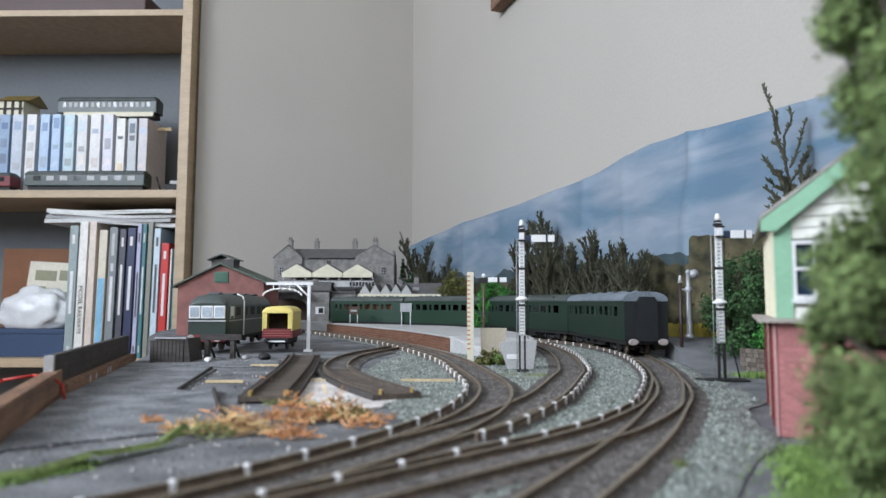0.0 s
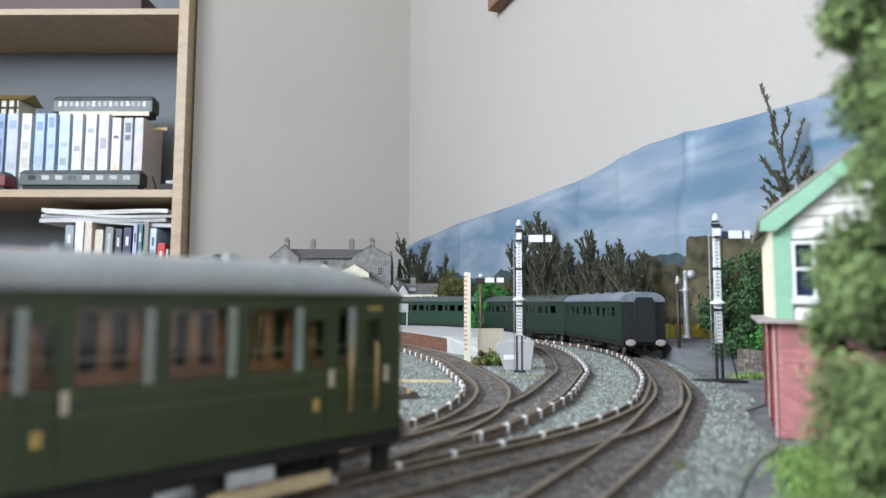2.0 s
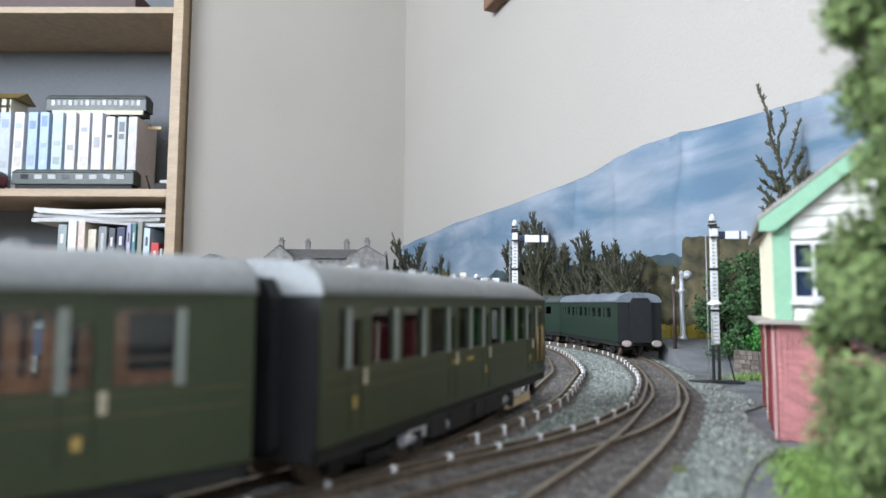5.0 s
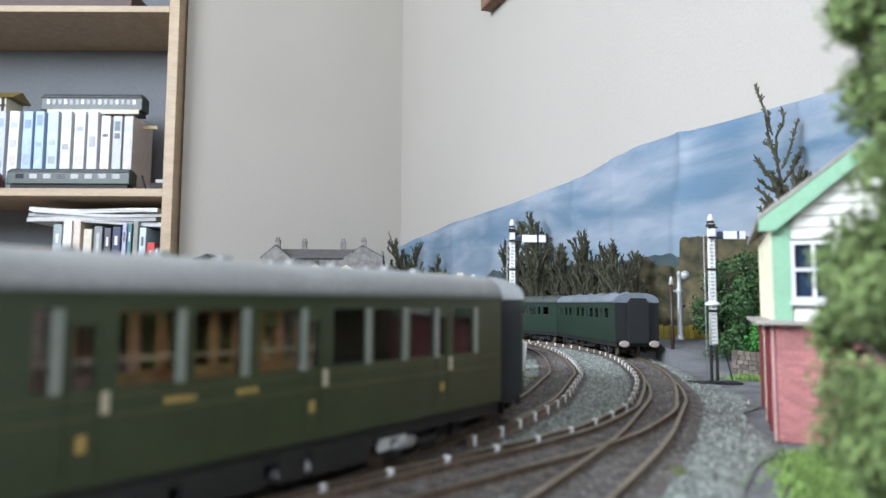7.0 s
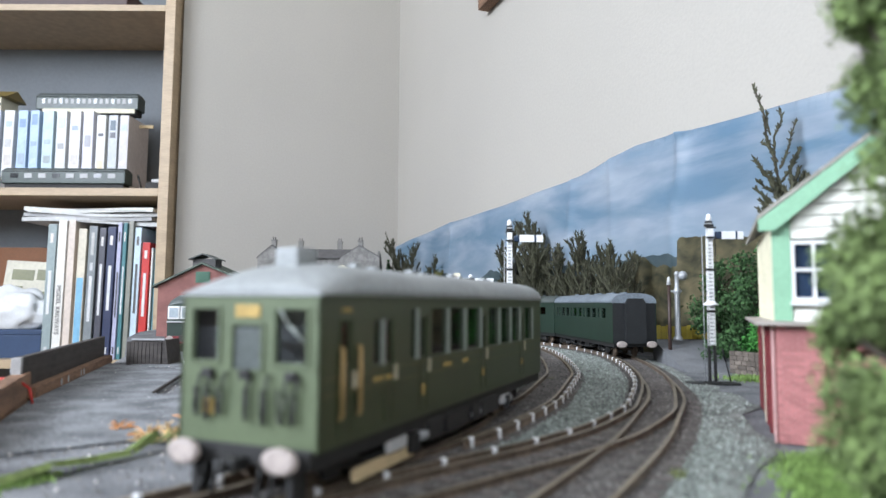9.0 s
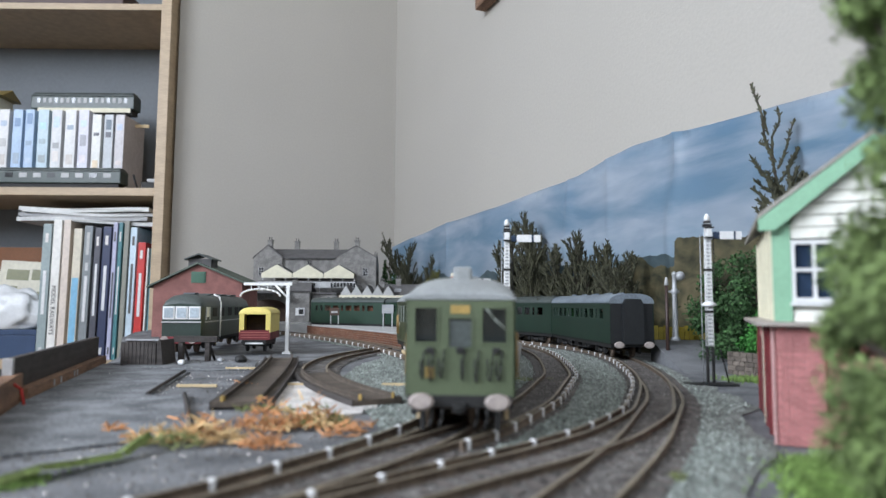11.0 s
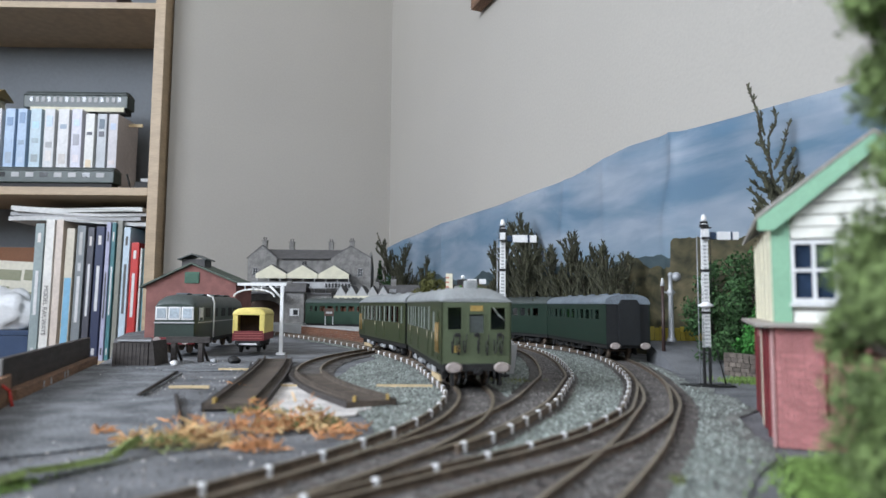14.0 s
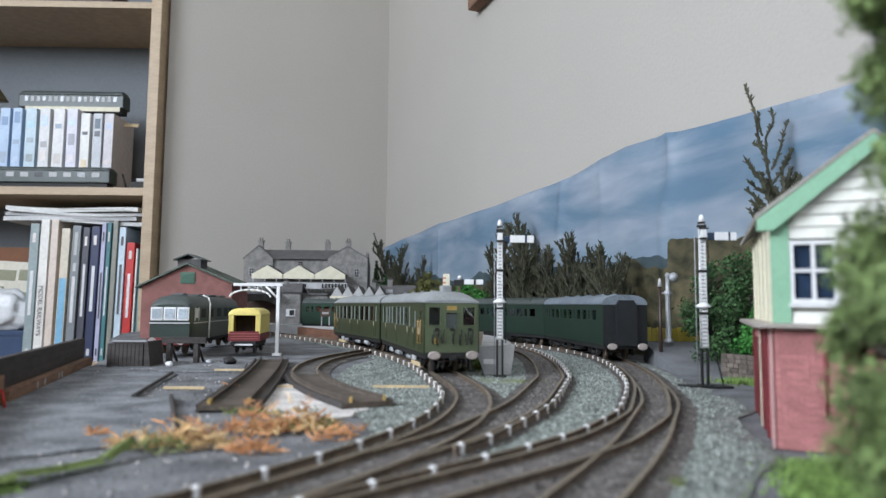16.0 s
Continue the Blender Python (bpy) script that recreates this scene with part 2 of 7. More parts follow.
def prism(bm, poly, z0, z1, mi=0):
    """A flat polygon in plan, given depth."""
    lo = [bm.verts.new((x, y, z0)) for x, y in poly]
    hi = [bm.verts.new((x, y, z1)) for x, y in poly]
    n = len(poly)
    fs = [bm.faces.new(lo[::-1]), bm.faces.new(hi)]
    for i in range(n):
        fs.append(bm.faces.new((lo[i], lo[(i + 1) % n], hi[(i + 1) % n], hi[i])))
    for f in fs:
        f.material_index = mi
    bmesh.ops.recalc_face_normals(bm, faces=fs)


def slab(bm, poly, y0, y1, mi=0):
    """A polygon in x and z, given thickness along y."""
    lo = [bm.verts.new((x, y0, z)) for x, z in poly]
    hi = [bm.verts.new((x, y1, z)) for x, z in poly]
    n = len(poly)
    fs = [bm.faces.new(lo), bm.faces.new(hi[::-1])]
    for i in range(n):
        fs.append(bm.faces.new((lo[i], hi[i], hi[(i + 1) % n], lo[(i + 1) % n])))
    for f in fs:
        f.material_index = mi
    bmesh.ops.recalc_face_normals(bm, faces=fs)


def spline(pts, step=0.004):
    """A smooth curve in plan through the points, resampled at even steps."""
    p = [Vector((a, b)) for a, b in pts]
    p = [2 * p[0] - p[1]] + p + [2 * p[-1] - p[-2]]
    out = []
    for i in range(1, len(p) - 2):
        for k in range(24):
            t = k / 24
            a, b, c, d = p[i - 1], p[i], p[i + 1], p[i + 2]
            out.append(0.5 * (2 * b + (c - a) * t + (2 * a - 5 * b + 4 * c - d) * t * t + (3 * b - a - 3 * c + d) * t ** 3))
    out.append(p[-2])
    for _ in range(40):
        out = [out[0]] + [(out[i - 1] + 2 * out[i] + out[i + 1]) / 4 for i in range(1, len(out) - 1)] + [out[-1]]
    res, acc = [out[0]], 0.0
    for a, b in zip(out, out[1:]):
        d = (b - a).length
        while acc + d >= step:
            a = a + (b - a) * ((step - acc) / d)
            d = (b - a).length
            acc = 0.0
            res.append(a.copy())
        acc += d
    return res


class Track:
    def __init__(self, pts):
        self.step = 0.004
        self.p = spline(pts, self.step)
        self.length = self.step * (len(self.p) - 1)

    def at(self, s):
        k = s / self.step
        i = min(max(int(math.floor(k)), 0), len(self.p) - 2)
        return self.p[i] + (self.p[i + 1] - self.p[i]) * (k - i)

    def heading(self, s):
        d = self.at(s + 0.004) - self.at(s - 0.004)
        return math.atan2(d.y, d.x)

    def off(self, s, d):
        """The point at arc length s, d metres to the right of the way."""
        h = self.heading(s)
        return self.at(s) + Vector((math.sin(h), -math.cos(h))) * d
# ---- the room ----
WU = Vector((0.3406, -0.9402, 0))          # along the long wall, towards the camera
WN = Vector((-0.9402, -0.3406, 0))         # out of the long wall, into the room
CORNER = Vector((-0.108, 1.606, 0))
FLOOR_Z, CEIL_Z = -0.95, 1.45


def wall_frame(origin, u, n):
    """Local x along the wall, y out of it, z up."""
    m = Matrix((u, n, Vector((0, 0, 1)))).transposed().to_4x4()
    m.translation = origin
    return m


LONG = wall_frame(CORNER, WU, WN)
BACK = wall_frame(CORNER, WN, WU)


def wall(name, m, x0, x1, holes=(), thick=0.1, material="wall"):
    """A wall in its own frame, with openings (x0, x1, z0, z1) through it."""
    bm = bmesh.new()
    xs = sorted({x0, x1, *[h[0] for h in holes], *[h[1] for h in holes]})
    for a, b in zip(xs, xs[1:]):
        cut = [h for h in holes if h[0] <= a and h[1] >= b]
        if cut:
            box(bm, a, b, -thick, 0, FLOOR_Z, cut[0][2])
            box(bm, a, b, -thick, 0, cut[0][3], CEIL_Z)
        else:
            box(bm, a, b, -thick, 0, FLOOR_Z, CEIL_Z)
    ob = part(name, bm, M[material])
    ob.matrix_world = m
    return tagged(ob, kind="structure")


tagged(wall("wall_long", LONG, 0, 3.7), "plain cream wall behind the model railway scenery", "wall")
tagged(wall("wall_back", BACK, 0.0, 0.505), "plain cream wall beside the bookcase", "wall")
wl = wall("wall_left", wall_frame(Vector((-1.9, -1.8, 0)), Vector((0, 1, 0)), Vector((1, 0, 0))), 0, 3.6, [(0.23, 1.93, 0.72, 1.40)])
tagged(wl, "cream wall with a wide window opening", "wall")
wr = wall("wall_rear", wall_frame(Vector((1.3, -1.8, 0)), Vector((-1, 0, 0)), Vector((0, 1, 0))), 0, 3.3, [(0.65, 2.35, 0.72, 1.40)])
tagged(wr, "cream wall with a wide window opening", "wall")
wb = wall("wall_alcove", wall_frame(Vector((-0.56, 1.78, 0)), Vector((-1, 0, 0)), Vector((0, -1, 0))), 0, 1.45)
tagged(wb, "cream wall behind the bookcase", "wall")
tagged(part("floor", boxed(-2.1, 1.6, -2.0, 2.0, FLOOR_Z - 0.05, FLOOR_Z), M["carpet"]), "brown carpeted floor", "floor", kind="structure")
tagged(part("ceiling", boxed(-2.1, 1.6, -2.0, 2.0, CEIL_Z, CEIL_Z + 0.05), M["ceiling"]), "white painted ceiling", "ceiling", kind="structure")

# ---- the baseboard ----
EDGE = [(-0.146, 0.205), (-0.200, 0.33), (-0.262, 0.53), (-0.285, 0.60), (-0.435, 0.92), (-0.50, 1.10), (-0.555, 1.415)]
bm = bmesh.new()
wx = lambda y, d=0.004: CORNER.x + (CORNER.y - y) * 0.3406 / 0.9402 - d
prism(bm, [(-1.2, -0.55), (wx(-0.55), -0.55), (wx(1.6), 1.585), *EDGE[::-1], (-0.19, 0.19), (-1.2, 0.0)], -0.03, 0.0)
base = part("baseboard", bm, M["board"])
for x, y in ((-1.1, -0.47), (0.45, -0.47), (-1.1, -0.06), (-0.45, 1.3), (-0.08, 1.4), (0.2, 0.5)):
    part("leg", boxed(x - 0.022, x + 0.022, y - 0.022, y + 0.022, FLOOR_Z, -0.031), M["pine"], base)
tagged(base, "dark grey felt-covered baseboard of the layout", "baseboard", kind="structure")


def smooth_line(bm, tr, s0, s1, prof, side=0.0, mats=None, z=0.0):
    """Sweep a profile (offset to the right, height) along a track."""
    n = max(2, int((s1 - s0) / 0.006))
    rings = []
    for i in range(n + 1):
        s = s0 + (s1 - s0) * i / n
        h = tr.heading(s)
        c, q = tr.at(s), Vector((math.sin(h), -math.cos(h)))
        rings.append([bm.verts.new((*(c + q * (side + o)), z + zz)) for o, zz in prof])
    k = len(prof)
    for a, b in zip(rings, rings[1:]):
        for i in range(k):
            f = bm.faces.new((a[i], a[(i + 1) % k], b[(i + 1) % k], b[i]))
            if mats:
                f.material_index = mats[i]
    bm.faces.new(rings[0])
    bm.faces.new(rings[-1][::-1])
    bmesh.ops.recalc_face_normals(bm, faces=bm.faces[:])


RAIL = [(-0.0011, 0.0012), (0.0011, 0.0012), (0.0004, 0.0019), (0.0004, 0.0030), (0.00075, 0.0034), (0.00075, 0.0040),
        (-0.00075, 0.0040), (-0.00075, 0.0034), (-0.0004, 0.0030), (-0.0004, 0.0019)]
RAIL_M = [0, 0, 0, 0, 0, 1, 0, 0, 0, 0]

THIRD_A = Track([(-0.95, -0.29), (-0.6, -0.18), (-0.40, -0.085), (-0.285, -0.02), (-0.20, 0.037), (-0.142, 0.083), (-0.104, 0.119), (-0.0703, 0.1564), (-0.0561, 0.1747), (-0.0432, 0.1941),
                 (-0.0283, 0.2185), (-0.0111, 0.2561), (0.0008, 0.297), (0.0069, 0.358), (-0.0024, 0.4388), (-0.018, 0.5379),
                 (-0.0613, 0.6757), (-0.1058, 0.7859), (-0.2159, 0.989), (-0.29, 1.09), (-0.38, 1.18)])
THIRD_B = Track([(0.0077, 0.2213), (0.0194, 0.2374), (0.0296, 0.2573), (0.0465, 0.2935), (0.0611, 0.3309), (0.0828, 0.4087),
                 (0.0920, 0.4436), (0.1009, 0.5084), (0.1079, 0.582), (0.1098, 0.6715), (0.0989, 0.7692), (0.06, 0.88), (0.0, 0.97), (-0.08, 1.05)])
THIRD_C = Track([(-0.35, -0.08), (-0.16, 0.045), (-0.07, 0.125), (-0.0068, 0.1867), (0.0097, 0.2027), (0.026, 0.2181), (0.0406, 0.2348), (0.0531, 0.2495), (0.0758, 0.2866),
                 (0.0876, 0.3123), (0.1197, 0.4104), (0.1393, 0.5106), (0.1480, 0.5847), (0.1479, 0.6575), (0.1367, 0.7196), (0.1107, 0.8058),
                 (0.05, 0.92), (-0.035, 1.02), (-0.13, 1.095), (-0.24, 1.15)])


def beside(tr, d):
    return Track([tuple(tr.off(s, d)) for s in np.arange(0.0, tr.length, 0.02)])


OFF = 0.0125
SPREAD = ((0.9, 1.05, 1.2, 1.35, 1.5, 1.65, 1.8), (0.004, 0.004, 0.003, 0.003, 0.005, 0.006, 0.004))
TRACK_A = Track([tuple(THIRD_A.off(s, OFF + float(np.interp(s, *SPREAD)))) for s in np.arange(0.0, THIRD_A.length, 0.02)])
TRACK_C = beside(THIRD_C, OFF)
TRACK_B = Track([(-0.062, 0.139), (-0.046, 0.162), (-0.0315, 0.184), (-0.0165, 0.207)] + [tuple(THIRD_B.off(s, -OFF)) for s in np.arange(0.01, THIRD_B.length, 0.02)])
TRACK_D = Track([(-0.08, -0.02), (-0.01, 0.09), (0.030, 0.158), (0.0665, 0.225), (0.0922, 0.283), (0.1135, 0.336), (0.133, 0.413), (0.1508, 0.527)])
TRACK_E = Track([(-0.0285, 0.322), (-0.055, 0.372), (-0.080, 0.44), (-0.0905, 0.51), (-0.0875, 0.58), (-0.07, 0.65), (-0.055, 0.70)])
TRACK_F = Track([(-0.0905, 0.312), (-0.0985, 0.37), (-0.110, 0.45), (-0.128, 0.55), (-0.152, 0.65), (-0.18, 0.75)])


def sleeper_mesh():
    bm = boxed(-0.0017, 0.0017, -0.0158, 0.0158, 0.0002, 0.0017)
    ob = part("sleeper", bm, M["sleeper"])
    me = ob.data
    bpy.data.objects.remove(ob)
    return me


SLEEPER = sleeper_mesh()


def pot_mesh():
    bm = bmesh.new()
    lathe(bm, [(0.0011, 0.0012), (0.0012, 0.0022), (0.0009, 0.0026), (0.0012, 0.0031), (0.0012, 0.0046), (0.0008, 0.005)], 8)
    ob = part("insulator", bm, M["pot"])
    me = ob.data
    bpy.data.objects.remove(ob)
    return me


POT = pot_mesh()


def railway_track(tr, s0, s1, label, third=None, ts0=0.0, ts1=0.0, drop=0.0, first=0.0, gap=0.0085):
    t = thing("railway_track", Matrix(), label, "railway track", "tracks of the layout")
    for side in (-0.00825, 0.00825):
        bm = bmesh.new()
        smooth_line(bm, tr, s0, s1, RAIL, side, RAIL_M, -drop)
        part("rail", bm, [M["rail"], M["rail_top"]], t)
    bm = bmesh.new()
    smooth_line(bm, tr, s0, s1, [(-0.0175, 0.0005), (-0.0140, 0.00150), (0.0140, 0.00150), (0.0175, 0.0005)], 0, None, -drop * 0.5)
    part("track_bed", bm, M["track_dirt"], t)
    s = s0 + first
    while s < s1:
        o = new("sleeper", SLEEPER)
        o.parent = t
        p = tr.at(s)
        o.location, o.rotation_euler = (p.x, p.y, -drop), (0, 0, tr.heading(s) + random.uniform(-0.03, 0.03))
        s += gap
    if third:
        bm = bmesh.new()
        smooth_line(bm, third, ts0, ts1, [(a * 0.9, b + 0.0012) for a, b in RAIL], 0, RAIL_M)
        part("conductor_rail", bm, [M["rail"], M["rail_top"]], t)
    return t


def pots(t, third, places):
    for s in places:
        o = new("insulator", POT)
        o.parent = t
        p = third.at(s)
        o.location = (p.x, p.y, 0)


def near_s(tr, x, y):
    return min(range(len(tr.p)), key=lambda i: (tr.p[i] - Vector((x, y))).length) * tr.step


a0 = near_s(TRACK_A, -0.60, -0.18)
ta = railway_track(TRACK_A, a0, TRACK_A.length - 0.01, "rusty curved railway track with a conductor rail on white insulators")
tb = railway_track(TRACK_B, 0.0, TRACK_B.length - 0.01, "rusty railway track curving to the far platform face", drop=0.0003, first=0.004)
tc = railway_track(TRACK_C, 0.0, TRACK_C.length - 0.01, "rusty outer railway track under the standing carriages")
td = railway_track(TRACK_D, 0.0, near_s(TRACK_D, 0.133, 0.413), "rusty railway track diverging at the points", drop=0.0002, first=0.003)
te = railway_track(TRACK_E, near_s(TRACK_E, -0.0800, 0.44), TRACK_E.length, "short siding track leading off a wooden ramp", first=0.004, gap=0.03)
for t, th, x0, y0, x1, y1, gap in ((ta, THIRD_A, -0.40, -0.085, -0.29, 1.09, 0.0215), (tb, THIRD_B, 0.0077, 0.2213, -0.08, 1.05, 0.0185),
                                   (tc, THIRD_C, -0.16, 0.045, -0.13, 1.095, 0.0215)):
    bm = bmesh.new()
    s0, s1 = near_s(th, x0, y0), near_s(th, x1, y1)
    smooth_line(bm, th, s0, s1, [(a * 0.8, b + 0.0006) for a, b in RAIL], 0, RAIL_M)
    part("conductor_rail", bm, [M["rail"], M["rail_top"]], t)
    pots(t, th, np.arange(s0 + 0.004, s1, gap))
# ---- carriages ----
HW = 0.0192


def side_with_openings(bm, L, y0, y1, z0, z1, wins):
    """One sheet with openings cut through it, given thickness."""
    xs = sorted({-L / 2, L / 2, *[w[0] for w in wins], *[w[1] for w in wins]})
    zs = sorted({z0, z1, *[w[2] for w in wins], *[w[3] for w in wins]})
    grid = {}

    def vert(x, z, y):
        k = (round(x, 6), round(z, 6), y)
        if k not in grid:
            grid[k] = bm.verts.new((x, y, z))
        return grid[k]

    def solid(i, j):
        if not (0 <= i < len(xs) - 1 and 0 <= j < len(zs) - 1):
            return False
        xm, zm = (xs[i] + xs[i + 1]) / 2, (zs[j] + zs[j + 1]) / 2
        return not any(w[0] < xm < w[1] and w[2] < zm < w[3] for w in wins)

    for i in range(len(xs) - 1):
        for j in range(len(zs) - 1):
            if not solid(i, j):
                continue
            a, c, d, e = xs[i], xs[i + 1], zs[j], zs[j + 1]
            bm.faces.new((vert(a, d, y0), vert(c, d, y0), vert(c, e, y0), vert(a, e, y0)))
            bm.faces.new((vert(a, d, y1), vert(a, e, y1), vert(c, e, y1), vert(c, d, y1)))
            for di, dj, p, q in ((-1, 0, (a, d), (a, e)), (1, 0, (c, e), (c, d)), (0, -1, (c, d), (a, d)), (0, 1, (a, e), (c, e))):
                if not solid(i + di, j + dj):
                    bm.faces.new((vert(*p, y0), vert(*q, y0), vert(*q, y1), vert(*p, y1)))
    bmesh.ops.recalc_face_normals(bm, faces=bm.faces[:])


def carriage_roof(L, hw, z0, z1, dome0, dome1):
    """An arched roof; dome: how far each end slopes down."""
    bm = bmesh.new()
    n, k = 16, 28
    rows = []
    xs = [-L / 2 + L * i / k for i in range(k + 1)]
    xs = sorted(set(xs + [-L / 2 + d for d in (0.001, 0.003, 0.006, 0.010, 0.015, 0.020)] + [L / 2 - d for d in (0.001, 0.003, 0.006, 0.010, 0.015, 0.020)]))
    for x in xs:
        e0, e1 = (x + L / 2), (L / 2 - x)
        f = 1.0
        for e, d in ((e0, dome0), (e1, dome1)):
            if d and e < d:
                f = min(f, 0.22 + 0.78 * math.sin(math.pi / 2 * e / d) ** 0.8)
        row = []
        for i in range(n + 1):
            a = math.pi * i / n
            c = math.cos(a)
            y = hw * math.copysign(abs(c) ** 0.75, c)
            row.append(bm.verts.new((x, y, z0 + (z1 - z0) * f * math.sin(a) ** 0.85)))
        rows.append(row)
    for a, b in zip(rows, rows[1:]):
        for i in range(n):
            bm.faces.new((a[i], b[i], b[i + 1], a[i + 1])).smooth = True
        bm.faces.new((a[0], a[n], b[n], b[0]))
    bm.faces.new(rows[0])
    bm.faces.new(rows[-1][::-1])
    bmesh.ops.recalc_face_normals(bm, faces=bm.faces[:])
    return bm


def bogie(parent, x, material):
    b = part("bogie", boxed(-0.0165, 0.0165, -0.0125, 0.0125, 0.0055, 0.0085, 0.0006), material, parent)
    b.location = (x, 0, 0)
    for sy in (-1, 1):
        bm = bmesh.new()
        slab(bm, [(-0.0195, 0.0045), (0.0195, 0.0045), (0.0195, 0.0072), (0.012, 0.0085), (0.006, 0.0065), (-0.006, 0.0065), (-0.012, 0.0085), (-0.0195, 0.0072)], sy * 0.0128, sy * 0.0142)
        for ax in (-0.017, 0.017):
            box(bm, ax - 0.0025, ax + 0.0025, sy * 0.0138, sy * 0.0158, 0.0035, 0.0085)
        for i in range(5):
            tube(bm, (-0.004 + i * 0.002, sy * 0.0148, 0.003), (-0.004 + i * 0.002, sy * 0.0148, 0.0065), 0.0008, n=6)
        part("side_frame", bm, material, b)
    for ax in (-0.017, 0.017):
        bm = bmesh.new()
        for sy in (-1, 1):
            tube(bm, (ax, sy * 0.0072, 0.0068), (ax, sy * 0.0098, 0.0068), 0.0068, n=16)
        tube(bm, (ax, -0.012, 0.0068), (ax, 0.012, 0.0068), 0.001, n=6)
        part("wheelset", bm, M["rail"], b)
    return b


def corridor(c, L, hw, z0, z1, wins):
    """A side corridor with a brown compartment screen: low panels, posts with dark gaps, a handrail before the windows."""
    y = -hw + 0.0052
    part("screen_panel", boxed(-L / 2 + 0.012, L / 2 - 0.012, y, y + 0.0006, z0 + 0.0016, 0.0318), M["screen_brown"], c)
    part("screen_head", boxed(-L / 2 + 0.012, L / 2 - 0.012, y, y + 0.0006, 0.0428, z1 - 0.0002), M["screen_brown"], c)
    post = part("screen_post", boxed(-0.0012, 0.0012, y - 0.0003, y + 0.0008, 0.0319, 0.0427), M["screen_brown"], c)
    n = int((L - 0.026) / 0.0058)
    for i in range(1, n):
        share(post, "screen_post", (-L / 2 + 0.013 + i * 0.0058, 0, 0), 0, c)
    post.location = (-L / 2 + 0.0135, 0, 0)
    doors = sorted((w[0] + w[1]) / 2 for w in wins if 0.0034 < w[1] - w[0] < 0.0055)
    a = -L / 2 + 0.012
    for d in doors + [L / 2 + 0.1]:
        e = min(d - 0.0028, L / 2 - 0.012)
        if e - a > 0.003:
            part("compartment_wall", boxed(a, e, hw - 0.0078, hw - 0.0072, z0 + 0.0016, z1 - 0.0003), M["inner"], c)
        a = d + 0.0028
    x = -L / 2 + 0.02
    while x < L / 2 - 0.02:
        part("partition", boxed(x - 0.0005, x + 0.0005, y + 0.001, hw - 0.008, z0 + 0.0016, z1 - 0.0003), M["screen_brown"], c)
        x += 0.0185
    bm = bmesh.new()
    tube(bm, (-L / 2 + 0.014, -hw + 0.0016, 0.0345), (L / 2 - 0.014, -hw + 0.0016, 0.0345), 0.00032, n=6)
    part("window_rail", bm, M["rail_tan"], c, "thin tan rail across the windows")


